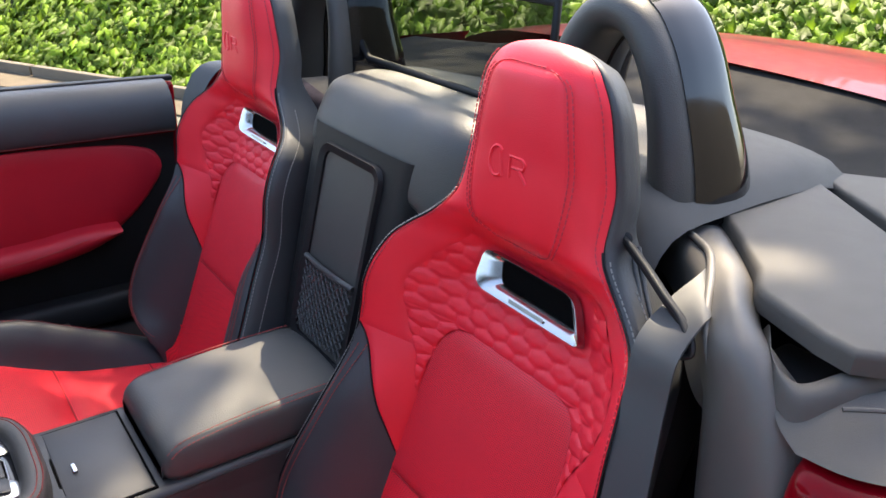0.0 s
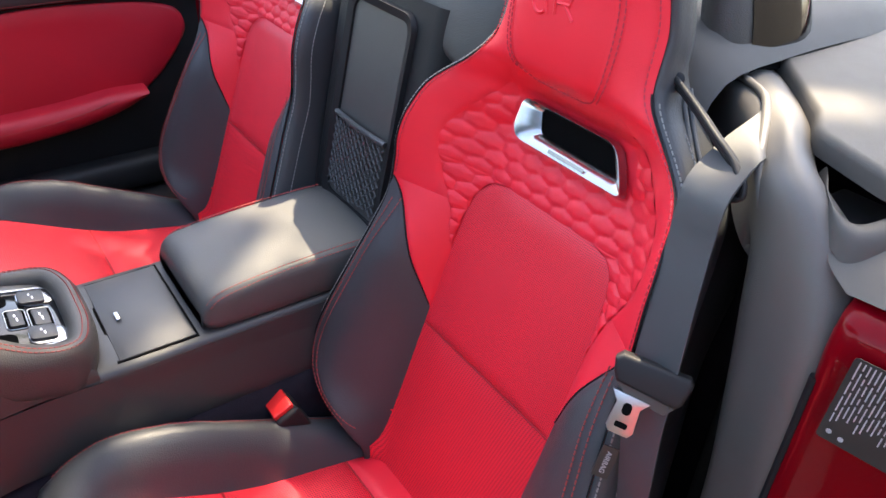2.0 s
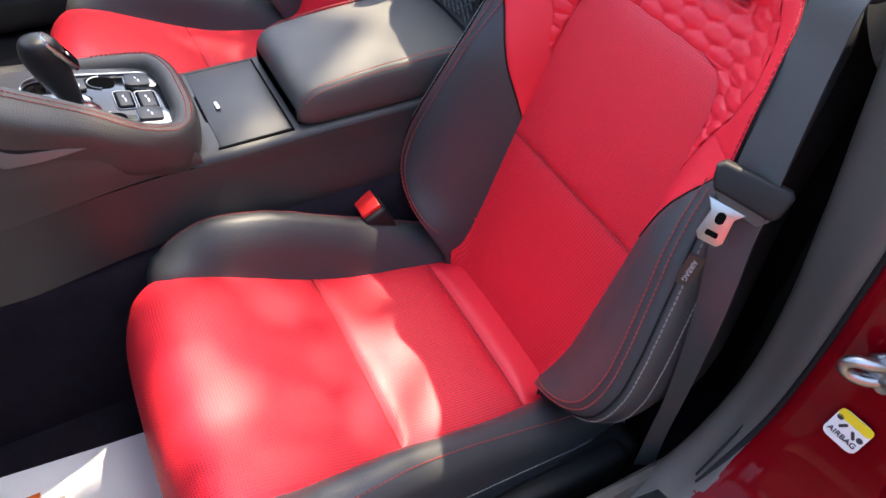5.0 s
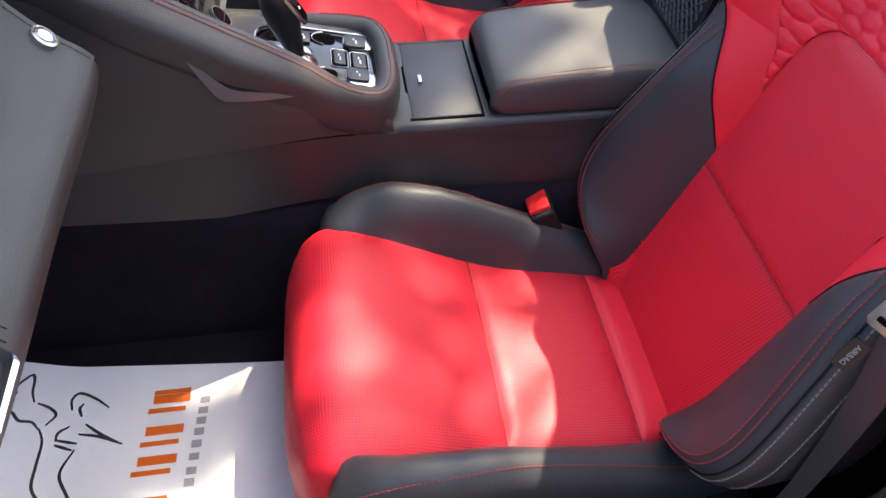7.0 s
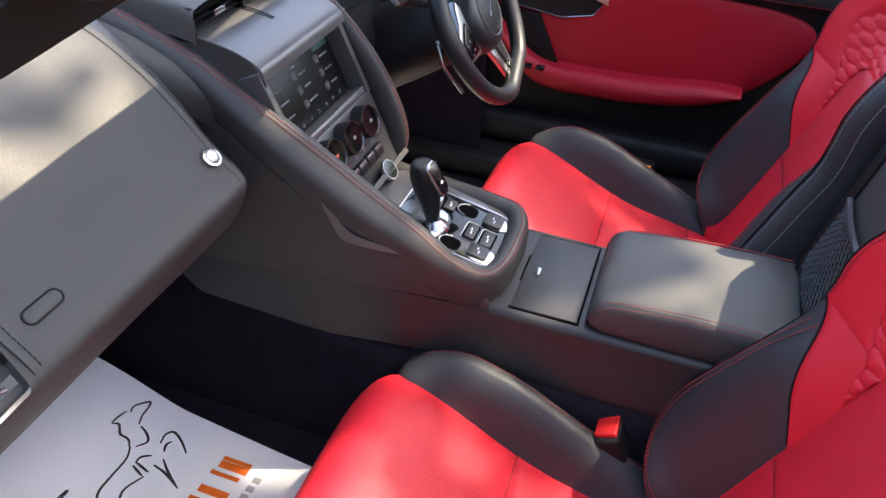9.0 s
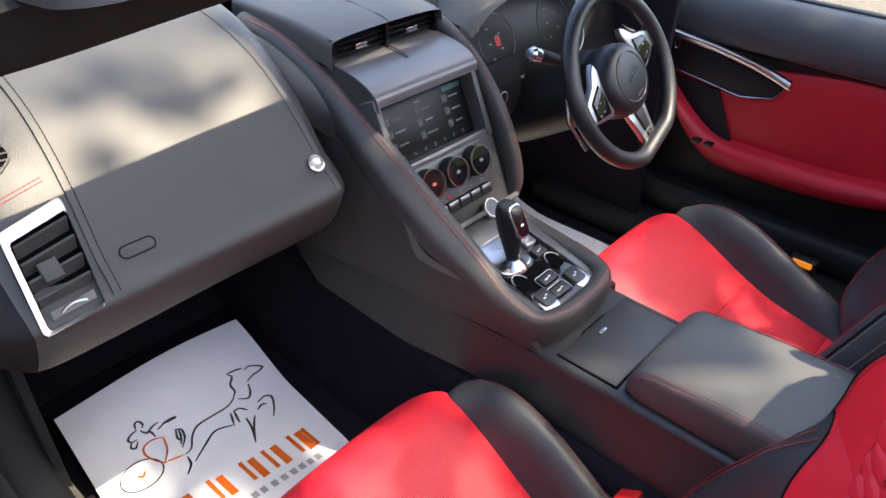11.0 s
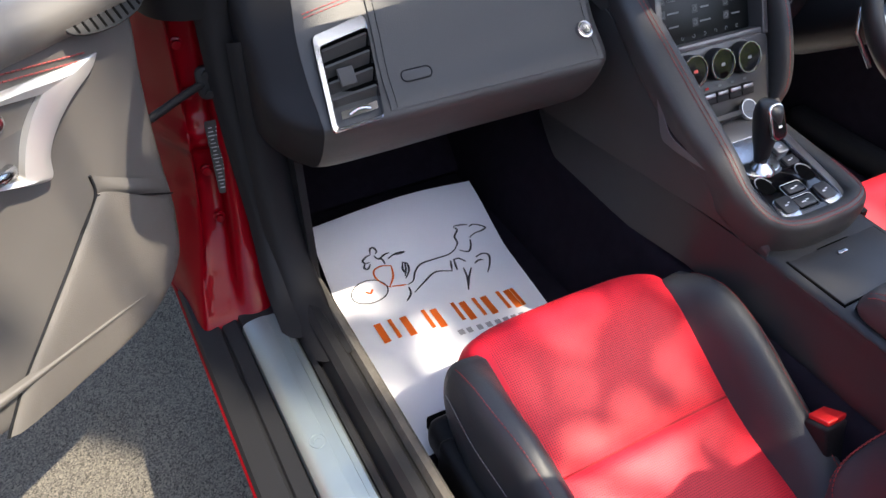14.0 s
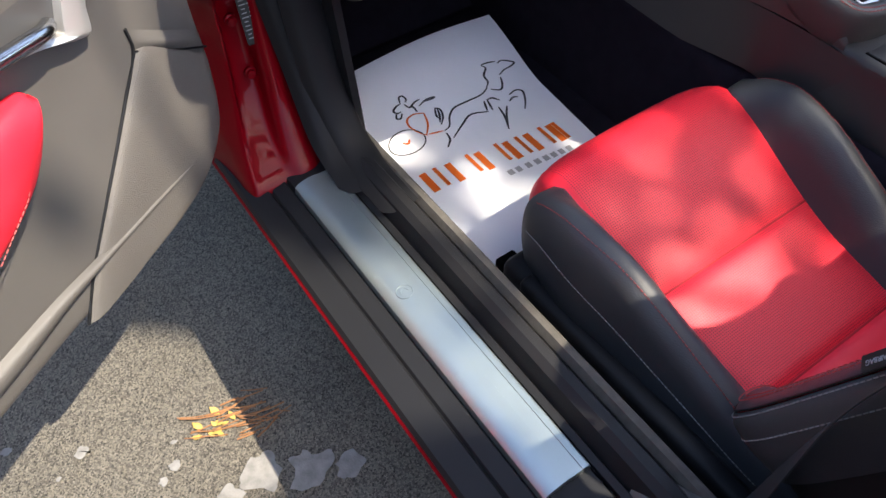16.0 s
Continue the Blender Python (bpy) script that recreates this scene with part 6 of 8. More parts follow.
slab("handle_panel", [(0.40, 0.735), (0.33, 0.665), (0.15, 0.640), (0.08, 0.655), (0.06, 0.685), (0.12, 0.700), (0.30, 0.735)], 0.010, Matrix(((0, 0, -1, DX - 0.010), (1, 0, 0, 0), (0, 1, 0, 0), (0, 0, 0, 1))), M["plastic"], dd, "dark control panel", r=0.003)
tube("panel_rim", [dpt(y, z, 0.021) for y, z in ((0.40, 0.735), (0.33, 0.665), (0.15, 0.640), (0.08, 0.655), (0.06, 0.685))], 0.0022, M["chrome"], dd, "thin chrome edge", n=6)
slab("speaker_grille", [(0.31, 0.648), (0.255, 0.55), (0.21, 0.520), (0.14, 0.520), (0.20, 0.640)], 0.006, Matrix(((0, 0, -1, DX - 0.013), (1, 0, 0, 0), (0, 1, 0, 0), (0, 0, 0, 1))), M["rubber"], dd, "black speaker grille", r=0.002)
tube("switch_ring", [dpt(0.315 + 0.006 * math.cos(a), 0.722 + 0.014 * math.sin(a), 0.022) for a in np.linspace(0, 2 * math.pi, 21)[:-1]], 0.0012, M["chrome"], dd, n=4, closed=True)
lathe("mirror_knob", [(0.008, 0.0), (0.008, 0.012), (0.0, 0.013)], frame_to((DX - 0.02, 0.345, 0.742), (-1, 0, 0.2), (0, 1, 0)), M["chrome"], dd, "mirror adjuster")
for k in range(2):
    box("window_switch", (DX - 0.075, 0.165 + k * 0.03, 0.528), (DX - 0.055, 0.185 + k * 0.03, 0.535), M["gloss"], dd, "window switch", r=0.002)
# low sill lamp of the far side
mm = bpy.data.materials.new("amber_lamp")
mm.use_nodes = True
bb = mm.node_tree.nodes["Principled BSDF"]
bb.inputs["Base Color"].default_value = (0.40, 0.11, 0.006, 1)
bb.inputs["Emission Color"].default_value = (1.0, 0.34, 0.03, 1)
bb.inputs["Emission Strength"].default_value = 0.12
M["amber"] = mm
lampo = thing("door_reflector", (0.715, -0.10, 0.32), "amber reflector lamp low beside the driver's seat", "lamp")
box("housing", (0.707, -0.128, 0.300), (0.730, -0.070, 0.357), M["plastic"], lampo, "black lamp housing", r=0.004)
box("lens", (0.7035, -0.120, 0.338), (0.710, -0.078, 0.353), M["amber"], lampo, "amber lens", r=0.003)
loft("door_pocket", [[(0.80, y, 0.385), (0.762, y, 0.382), (0.752, y, 0.365), (0.756, y, 0.318), (0.80, y, 0.31)] for y in (-0.42, -0.20, 0.1, 0.4)], M["plastic"], dd, "black door bin edge", nu=10, nv=16)

# ---------- rear bulkhead panel between the seats ----------
rear = thing("rear_console_panel", (0, -0.43, 0.7), "black rear panel between the seats with a netted pocket", "storage panel")
def rp_(x, z, lift=0.0):
    return Vector((x, -0.340 - (z - 0.5) * 0.215 + lift, z + lift * 0.2))
loft("panel", [[rp_(-0.22, z, -0.10), rp_(-0.14, z, -0.02), rp_(-0.125, z), rp_(-0.10, z, 0.004), rp_(0, z, 0.006), rp_(0.10, z, 0.004), rp_(0.125, z), rp_(0.14, z, -0.02), rp_(0.22, z, -0.10)] for z in (0.40, 0.6, 0.8, 0.905, 0.918)], M["plastic"], rear, "black moulded panel", nu=16, nv=50)
loft("hood_pad", [[(-0.240, -0.57 + d, z - 0.055 - 0.05 * q), (-0.222, -0.480 + d, z - 0.020 - 0.05 * q), (-0.205, -0.452 + d, z - 0.008 - 0.048 * q), (-0.17, -0.440 + d, z - 0.001 - 0.035 * q), (-0.06, -0.436 + d, z - 0.006 * q), (0.06, -0.436 + d, z), (0.14, -0.442 + d, z - 0.003), (0.165, -0.460 + d, z - 0.010), (0.19, -0.57 + d, z - 0.050)] for d, z, q in [(d_ + 0.013, z_, max(0, 1 - (z_ - 0.884) / 0.07)) for d_, z_ in ((-0.006, 0.884), (-0.001, 0.890), (-0.006, 0.915), (-0.022, 0.950), (-0.034, 0.968), (-0.046, 0.976), (-0.10, 0.984), (-0.16, 0.978), (-0.28, 0.945))]], M["dash"], rear, "black leather hood pad", nu=50, nv=56)
def ring2(w, h, r, cx, cz, lift):
    return [rp_(cx + x, cz + y, lift) for x, y in rounded(w, h, r, 6)]
R1, R2, R3 = ring2(0.168, 0.315, 0.024, 0, 0.742, 0.006), ring2(0.164, 0.311, 0.024, 0, 0.742, 0.013), ring2(0.140, 0.285, 0.015, 0, 0.744, 0.010)
R4 = ring2(0.136, 0.280, 0.014, 0, 0.744, -0.004)
finish("pocket_frame", R1 + R2 + R3 + R4, grid_faces(4, len(R1), True), M["rubber"], rear, "black pocket frame", 40)
finish("pocket_back", [rp_(x, 0.744 + y, 0.0066) for x, y in rounded(0.139, 0.283, 0.014, 6)], [tuple(range(28))], M["dash"], rear, "dark pocket back")
nv_, nf_ = [], []
for k in range(-14, 15):
    for sg in (-1, 1):
        pts = []
        for q in np.linspace(0, 1, 24):
            x = -0.068 + 0.136 * q
            z = 0.675 + k * 0.0135 + sg * (x) * 1.0
            if 0.612 < z < 0.722:
                pts.append(rp_(x, z, 0.012 + 0.004 * math.sin(math.pi * q)))
        if len(pts) > 3:
            a, b = tube_data(pts, 0.0016, 5)
            o = len(nv_)
            nv_ += a
            nf_ += [tuple(i + o for i in f) for f in b]
add_mesh("net", nv_, nf_, M["belt"], rear, "black elastic net")
tube("net_hem", [rp_(x, 0.724, 0.013 + 0.004 * math.sin(math.pi * (x + 0.06) / 0.12)) for x in np.linspace(-0.069, 0.069, 12)], 0.0045, M["belt"], rear, n=6)

# ---------- roll hoops and wind deflector ----------
def roll_hoop(side):
    hoop = thing("roll_hoop", (side * -0.34, -0.56, 0.95), "black roll-over hoop behind the seat with gloss back", "roll hoop", "roll hoops")
    hp = spline([(side * x, -0.556, z) for x, z in ((-0.440, 0.92), (-0.428, 0.98), (-0.411, 1.035), (-0.386, 1.088), (-0.352, 1.124), (-0.310, 1.126), (-0.277, 1.090), (-0.260, 1.03), (-0.252, 0.92))], 60)
    mid = np.array([side * -0.34, -0.556, 0.98])
    front, backs = [], []
    for i, p in enumerate(hp):
        t = hp[min(i + 1, 59)] - hp[max(i - 1, 0)]
        o_ = np.cross(t / np.linalg.norm(t), [0, 1.0, 0])
        o_ /= np.linalg.norm(o_)
        if o_ @ (p - mid) < 0:
            o_ = -o_
        fat = 0.90 + 0.22 * sstep(0.0, 0.12, 1.06 - p[2])
        f_ = [(-0.024, -0.035), (-0.024, 0.004), (-0.018, 0.022), (0.0, 0.030), (0.016, 0.022), (0.022, 0.0), (0.022, -0.035)]
        g_ = [(0.023, 0.002), (0.027, -0.03), (0.024, -0.085), (0.0, -0.110), (-0.020, -0.085), (-0.025, -0.036), (0.0, -0.04)]
        front.append([p + o_ * a * fat + np.array([0, b * fat, 0]) for a, b in f_])
        backs.append([p + o_ * a * fat + np.array([0, b * fat, 0]) for a, b in g_])
    loft("hoop_front", front[::3] + [front[-1]], M["dash"], hoop, "black leather-look hoop front", nu=60, nv=24, closed=True, caps=True)
    loft("hoop_back", backs[::3] + [backs[-1]], M["gloss"], hoop, "gloss black hoop back", nu=60, nv=24, closed=True, caps=True)


roll_hoop(1)
roll_hoop(-1)
gl = bpy.data.materials.new("tinted_glass")
gl.use_nodes = True
gb = gl.node_tree.nodes["Principled BSDF"]
gb.inputs["Base Color"].default_value = (0.32, 0.35, 0.34, 1)
gb.inputs["Roughness"].default_value = 0.02
gb.inputs["Transmission Weight"].default_value = 1.0
gb.inputs["IOR"].default_value = 1.1
M["glass"] = gl
wd = thing("wind_deflector", (0, -0.68, 1.0), "dark tinted wind deflector pane between the roll hoops", "wind deflector")
pane = finish("pane", [(-0.212, -0.575, 0.986), (0.212, -0.575, 0.986), (0.285, -0.575, 1.06), (0.30, -0.575, 1.122), (-0.212, -0.575, 1.122)], [(0, 1, 2, 3, 4)], M["glass"], wd, "tinted pane", thick=0.003)
pane.visible_shadow = False
tube("deflector_frame", [(-0.214, -0.575, 1.122), (-0.214, -0.575, 0.984), (0.0, -0.575, 0.984), (0.212, -0.575, 0.984), (0.286, -0.575, 1.06), (0.302, -0.575, 1.124), (0.0, -0.575, 1.124)], 0.0065, M["rubber"], wd, "black deflector frame", n=8, closed=True)
loft("deflector_ledge", [[(-0.24, y, z), (0, y, z + 0.005), (0.24, y, z)] for y, z in ((-0.62, 0.965), (-0.70, 0.955), (-0.86, 0.92))], M["trim"], wd, nu=8, nv=10)

# ---------- passenger seat belt ----------
belt = thing("seat_belt", (-0.60, -0.40, 0.7), "black webbing seat belt with metal tongue on the passenger side", "seat belt")
def strap_between(name, left, right, mat, parent, label="", thick=0.0016):
    a, b = spline(left, 70), spline(right, 70)
    verts = [a[i] * (1 - k / 4) + b[i] * k / 4 for i in range(70) for k in range(5)]
    return finish(name, verts, grid_faces(70, 5), mat, parent, label, 60, thick=thick)
strap_between("upper_webbing", [(-0.522, -0.500, 0.925), (-0.533, -0.469, 0.927), (-0.536, -0.420, 0.914), (-0.541, -0.378, 0.893), (-0.549, -0.362, 0.850), (-0.560, -0.345, 0.805), (-0.568, -0.328, 0.752), (-0.572, -0.322, 0.728)],
              [(-0.575, -0.440, 0.915), (-0.584, -0.405, 0.920), (-0.586, -0.388, 0.912), (-0.588, -0.370, 0.895), (-0.592, -0.360, 0.857), (-0.601, -0.345, 0.815), (-0.611, -0.330, 0.765), (-0.614, -0.326, 0.740)], M["belt"], belt, "grey-black belt webbing")
strap_between("lower_webbing", [(-0.575, -0.322, 0.735), (-0.582, -0.315, 0.682), (-0.606, -0.300, 0.606), (-0.620, -0.290, 0.499), (-0.622, -0.285, 0.421), (-0.625, -0.28, 0.36)],
              [(-0.617, -0.325, 0.745), (-0.621, -0.316, 0.712), (-0.634, -0.302, 0.640), (-0.636, -0.300, 0.520), (-0.634, -0.300, 0.430), (-0.636, -0.30, 0.36)], M["belt"], belt, "grey-black belt webbing")
far_belt = thing("seat_belt", (0.60, -0.40, 0.7), "black webbing seat belt behind the driver's seat", "seat belt")
strap_between("upper_webbing", [(0.560, -0.545, 0.905), (0.572, -0.500, 0.918), (0.580, -0.455, 0.908), (0.590, -0.420, 0.860), (0.600, -0.400, 0.780), (0.610, -0.385, 0.640)],
              [(0.605, -0.520, 0.905), (0.618, -0.475, 0.918), (0.626, -0.430, 0.908), (0.635, -0.400, 0.860), (0.645, -0.385, 0.780), (0.652, -0.370, 0.640)], M["belt"], far_belt, "black belt webbing")
bm_ = frame_to((-0.594, -0.320, 0.744), (-0.5, 0.75, 0.45), (-0.055, -0.033, -0.008))
slab("tongue_cover", [(-0.030, -0.004), (-0.026, -0.011), (0.026, -0.015), (0.031, -0.010), (0.034, 0.009), (0.030, 0.014), (-0.028, 0.014), (-0.033, 0.008)], 0.015, bm_ @ pose(0, 0, -0.004), M["plastic"], belt, "black plastic tongue cover", r=0.004, seg=3)
slab("tongue_lip", [(-0.026, -0.012), (-0.014, -0.021), (0.020, -0.025), (0.027, -0.016), (0.026, -0.010), (-0.024, -0.008)], 0.008, bm_ @ pose(0, 0, -0.002), M["trim"], belt, "grey cover lip", r=0.002)
tg = [(-0.018, -0.018), (-0.011, -0.028), (-0.0125, -0.050), (-0.009, -0.055), (0.008, -0.055), (0.0115, -0.050), (0.010, -0.028), (0.016, -0.020)]
slab("tongue", tg, 0.003, bm_ @ pose(-0.008, 0, 0.004), M["silver"], belt, "bright metal tongue", r=0.001)
slab("tongue_slot", rounded(0.011, 0.005, 0.0015), 0.0006, bm_ @ pose(-0.0085, -0.046, 0.0070), M["black_gap"], belt, "", r=0)
slab("tongue_eye", rounded(0.008, 0.011, 0.0038), 0.0006, bm_ @ pose(-0.0085, -0.031, 0.0070), M["black_gap"], belt, "", r=0)
loopo = thing("belt_guide", (-0.53, -0.40, 0.93), "black leather belt guide loop on the seat shoulder", "belt guide")
gp = spline([(-0.466, -0.446, 0.934), (-0.470, -0.437, 0.941), (-0.508, -0.424, 0.93), (-0.542, -0.41, 0.92), (-0.568, -0.402, 0.91), (-0.582, -0.394, 0.900), (-0.583, -0.392, 0.894), (-0.571, -0.388, 0.889), (-0.556, -0.386, 0.889)], 50)
tube("strap", gp, 0.0046, M["rubber"], loopo, "black leather strap", n=10)
for o in ((-0.0046, 0.0040, 0.0016), (0.0022, 0.0030, 0.0052)):
    tube("strap_edge", [Vector(p) + Vector(o) for p in gp[1:-4]], 0.0026, M["plastic"], loopo, "black edge binding", n=8)
lathe("strap_rivet", [(0.006, 0.0), (0.006, 0.003), (0.004, 0.004), (0.0, 0.0035)], frame_to((-0.472, -0.434, 0.945), (-0.5, 0.7, 0.5), (1, 0, 0)), M["rubber"], loopo, "black rivet", n=16)
PLEATS = [[(-0.467, -0.44, 0.933), (-0.487, -0.432, 0.905), (-0.511, -0.42, 0.882)], [(-0.471, -0.445, 0.933), (-0.491, -0.437, 0.906), (-0.515, -0.425, 0.882)], [(-0.475, -0.45, 0.934), (-0.494, -0.442, 0.906), (-0.519, -0.43, 0.882)]]
for a, b, c in PLEATS:
    tube("side_pleat", spline([a, b, c], 12), 0.0030, M["black"], loopo, n=7)
# buckle
buck = thing("seat_belt_buckle", (-0.15, -0.15, 0.40), "black seat belt buckle with red release button", "belt buckle")
km = frame_to((-0.150, -0.165, 0.400), (0.05, 0.40, 0.92), (1, 0, 0)) @ Matrix.Scale(1.3, 4)
box("buckle_body", (-0.026, -0.014, -0.05), (0.026, 0.014, 0.022), M["plastic"], buck, r=0.004, m=km)
box("release_button", (-0.020, -0.011, 0.012), (0.020, 0.0125, 0.027), M["red_btn"], buck, "red release button", r=0.002, m=km)
box("buckle_stalk", (-0.012, -0.006, -0.14), (0.012, 0.006, -0.045), M["plastic"], buck, r=0.003, m=km)
copy_thing(buck, pose(0.15, -0.15, 0.40))


# ---------- passenger door (open) ----------
door = thing("passenger_door", (-0.84, 0.48, 0.5), "open passenger door with grey lower trim and red leather armrest", "car door")
DD = Vector((-0.812, -0.583, 0)).normalized()       # along the door, away from its hinge
DN = Vector((0.583, -0.812, 0)).normalized()        # out of its inner face, towards the cabin
D0 = Vector((-0.835, 0.482, 0))
def dr(d, z, lift=0.0):
    return D0 + DD * d + Vector((0, 0, z)) + DN * lift
BOT = [(-0.012, 0.60), (0.0, 0.555), (0.015, 0.498), (0.052, 0.456), (0.10, 0.443), (0.146, 0.440), (0.25, 0.448), (0.40, 0.466), (0.6, 0.47), (1.08, 0.47)]
def shell_row(d, zt, l):
    zb = curve1(BOT, d)
    return [dr(d, zb, l - 0.03), dr(d, zb + 0.008, l - 0.003), dr(d, zb + 0.05, l + 0.001), dr(d, 0.64, l), dr(d, 0.72, l), dr(d, 0.79, l + 0.004), dr(d, zt - 0.03, l + 0.012), dr(d, zt, l)]
loft("inner_shell", [shell_row(-0.012, 0.905, -0.020), shell_row(0.0, 0.912, -0.003), shell_row(0.03, 0.915, 0.0), shell_row(0.07, 0.915, 0.0), shell_row(0.12, 0.915, 0.0), shell_row(0.2, 0.915, 0.0), shell_row(0.35, 0.915, 0.0), shell_row(0.6, 0.915, 0.0), shell_row(0.95, 0.91, 0.0), shell_row(1.08, 0.90, -0.02)],
     M["door_trim"], door, "grey-brown grained door trim", nu=80, nv=60)
loft("outer_panel", [[dr(d, z, -0.115 + 0.02 * abs(z - 0.6)) for z in (zb, 0.60, 0.75, 0.90)] for d, zb in ((-0.05, 0.62), (0.02, 0.52), (0.15, 0.48), (0.5, 0.49), (1.12, 0.50))], M["paint"], door, "red outer door skin", nu=24, nv=16)
loft("door_front_edge", [[dr(-0.012, z, -0.022), dr(-0.03, z, -0.05), dr(-0.05, z, -0.115)] for z in (0.60, 0.70, 0.80, 0.905)], M["paint"], door, "red door front edge", nu=12, nv=8)
skin("top_pad", [[dr(d, 0.875, 0.006), dr(d, 0.890, 0.026), dr(d, 0.912, 0.030), dr(d, 0.930, 0.012), dr(d, 0.932, -0.03)] for d in (-0.02, 0.03, 0.3, 0.7, 1.08)], M["door_trim"], door, "grey-brown padded door top", nu=20, nv=20, thick=0.004)
# moulded lines of the panel: a raised front field with a finely ribbed face
CREASE = [(0.112, 0.709), (0.113, 0.682), (0.150, 0.645), (0.188, 0.609), (0.240, 0.562), (0.288, 0.518), (0.315, 0.488), (0.337, 0.460)]
FRONT = [(0.004, 0.638), (0.001, 0.612), (0.002, 0.575), (0.007, 0.530), (0.020, 0.497), (0.068, 0.460), (0.13, 0.449), (0.22, 0.452)]
loft("pocket_face", [[dr(a, z, 0.0005), dr(a - 0.010, z + 0.0, 0.0075), dr((a + b) / 2, (z + y) / 2, 0.009), dr(b + 0.012, y, 0.0055), dr(b, y, -0.001)] for (a, z), (b, y) in zip(CREASE[1:], FRONT[1:])], M["pocket"], door, "finely textured pocket face", nu=50, nv=30)
loft("field_lip", [[dr(a, z, 0.0005), dr((a + b) / 2, (z + y) / 2, 0.010 - 0.006 * abs(k)), dr(b, y, 0.0)] for k, ((a, z), (b, y)) in zip((1, 0, 1), ((CREASE[0], FRONT[0]), ((0.114, 0.695), (0.003, 0.624)), (CREASE[1], FRONT[1])))], M["door_trim"], door, "rounded lip", nu=14, nv=14)
tube("panel_joint", spline([dr(a, z, 0.001) for a, z in CREASE], 50), 0.0022, M["rubber"], door, n=6)
tube("panel_joint", spline([dr(a, z, 0.004) for a, z in (CREASE[1], (0.06, 0.647), FRONT[1])], 20), 0.0013, M["rubber"], door, n=6)
RIB = [(0.066, 0.492, 0.001, 0.007), (0.12, 0.501, 0.003, 0.010), (0.20, 0.511, 0.004, 0.012), (0.288, 0.518, 0.006, 0.012), (0.343, 0.522, 0.009, 0.012), (0.42, 0.523, 0.013, 0.013), (0.7, 0.53, 0.016, 0.014), (1.0, 0.53, 0.016, 0.014)]
loft("moulded_ledge", [[dr(d, z + h, 0.004), dr(d, z + h * 0.5, l), dr(d, z - h * 0.4, l), dr(d, z - 1.6 * h, 0.002)] for d, z, h, l in RIB], M["door_trim"], door, "moulded ledge", nu=60, nv=14)
# silver handle surround and red armrest
so = [(0.060, 0.850), (0.0735, 0.8356), (0.110, 0.8165), (0.140, 0.7934), (0.1575, 0.7709), (0.1655, 0.7440), (0.181, 0.746), (0.243, 0.7700), (0.50, 0.80), (0.60, 0.835), (0.52, 0.868), (0.20, 0.861), (0.10, 0.852)]
si = [(0.142, 0.8385), (0.1455, 0.8360), (0.162, 0.8219), (0.1802, 0.7978), (0.1939, 0.7705), (0.1970, 0.7630), (0.210, 0.766), (0.255, 0.780), (0.49, 0.812), (0.56, 0.836), (0.50, 0.856), (0.205, 0.850), (0.165, 0.8430)]
so_ = spline([(*p, 0) for p in so + [so[0]]], 97)[:-1]
si_ = spline([(*p, 0) for p in si + [si[0]]], 97)[:-1]
finish("handle_surround", [dr(p[0], p[1], 0.000) for p in so_] + [dr(p[0], p[1], 0.014) for p in so_] + [dr((p[0] + q[0]) / 2, (p[1] + q[1]) / 2, 0.020) for p, q in zip(so_, si_)] + [dr(p[0], p[1], 0.016) for p in si_] + [dr(p[0], p[1], 0.002) for p in si_], grid_faces(5, 96, True), M["satin_silver"], door, "satin silver handle surround", 45)
finish("handle_recess", [dr(p[0], p[1], 0.006) for p in si_], [tuple(range(96))], M["stack"], door, "dark grey handle recess")
for k in (0.0, 0.008):
    stitches([dr(0.205 - 0.135 * u, 0.8735 + k - 0.026 * u, 0.0135) for u in np.linspace(0, 1, 14)], M["stitch"], door, r=0.0010)
tube("door_handle", spline([dr(0.205, 0.776, 0.010), dr(0.222, 0.782, 0.022), dr(0.25, 0.788, 0.026), dr(0.36, 0.805, 0.028), dr(0.44, 0.812, 0.012)], 24), 0.008, M["chrome"], door, "chrome door handle", n=10)
lathe("lock_button", [(0.011, 0.0), (0.011, 0.006), (0.008, 0.008), (0.0, 0.007)], frame_to(dr(0.202, 0.831, 0.006), DN, DD), M["chrome"], door, "round lock button")
loft("red_armrest", [[dr(d + 0.032, zt, 0.004), dr(d + 0.032, zt - 0.004, l), dr(d + 0.032, (zt + zb) / 2, l + 0.010), dr(d + 0.032, zb + 0.008, l * 0.9), dr(d + 0.032, zb, 0.004)] for d, zt, zb, l in ((0.226, 0.736, 0.728, 0.006), (0.234, 0.744, 0.708, 0.014), (0.256, 0.748, 0.680, 0.022), (0.30, 0.750, 0.655, 0.028), (0.40, 0.752, 0.63, 0.032), (0.6, 0.755, 0.62, 0.034), (0.95, 0.75, 0.63, 0.030))], M["red"], door, "red leather armrest", nu=40, nv=24)
stitches([dr(d + 0.032, z, l) for d, z, l in ((0.250, 0.742, 0.021), (0.258, 0.725, 0.0285), (0.272, 0.70, 0.031), (0.30, 0.675, 0.033), (0.36, 0.645, 0.033))], M["stitch"], door)
# tweeter grille in the door top
gm = frame_to(dr(0.045, 0.893, 0.026), DN + Vector((0, 0, 0.75)), DD)
slab("tweeter_grille", [(0.055 * math.cos(a), 0.017 * math.sin(a)) for a in np.linspace(0, 2 * math.pi, 29)[:-1]], 0.004, gm, M["plastic"], door, "oval slotted tweeter grille", r=0.001)
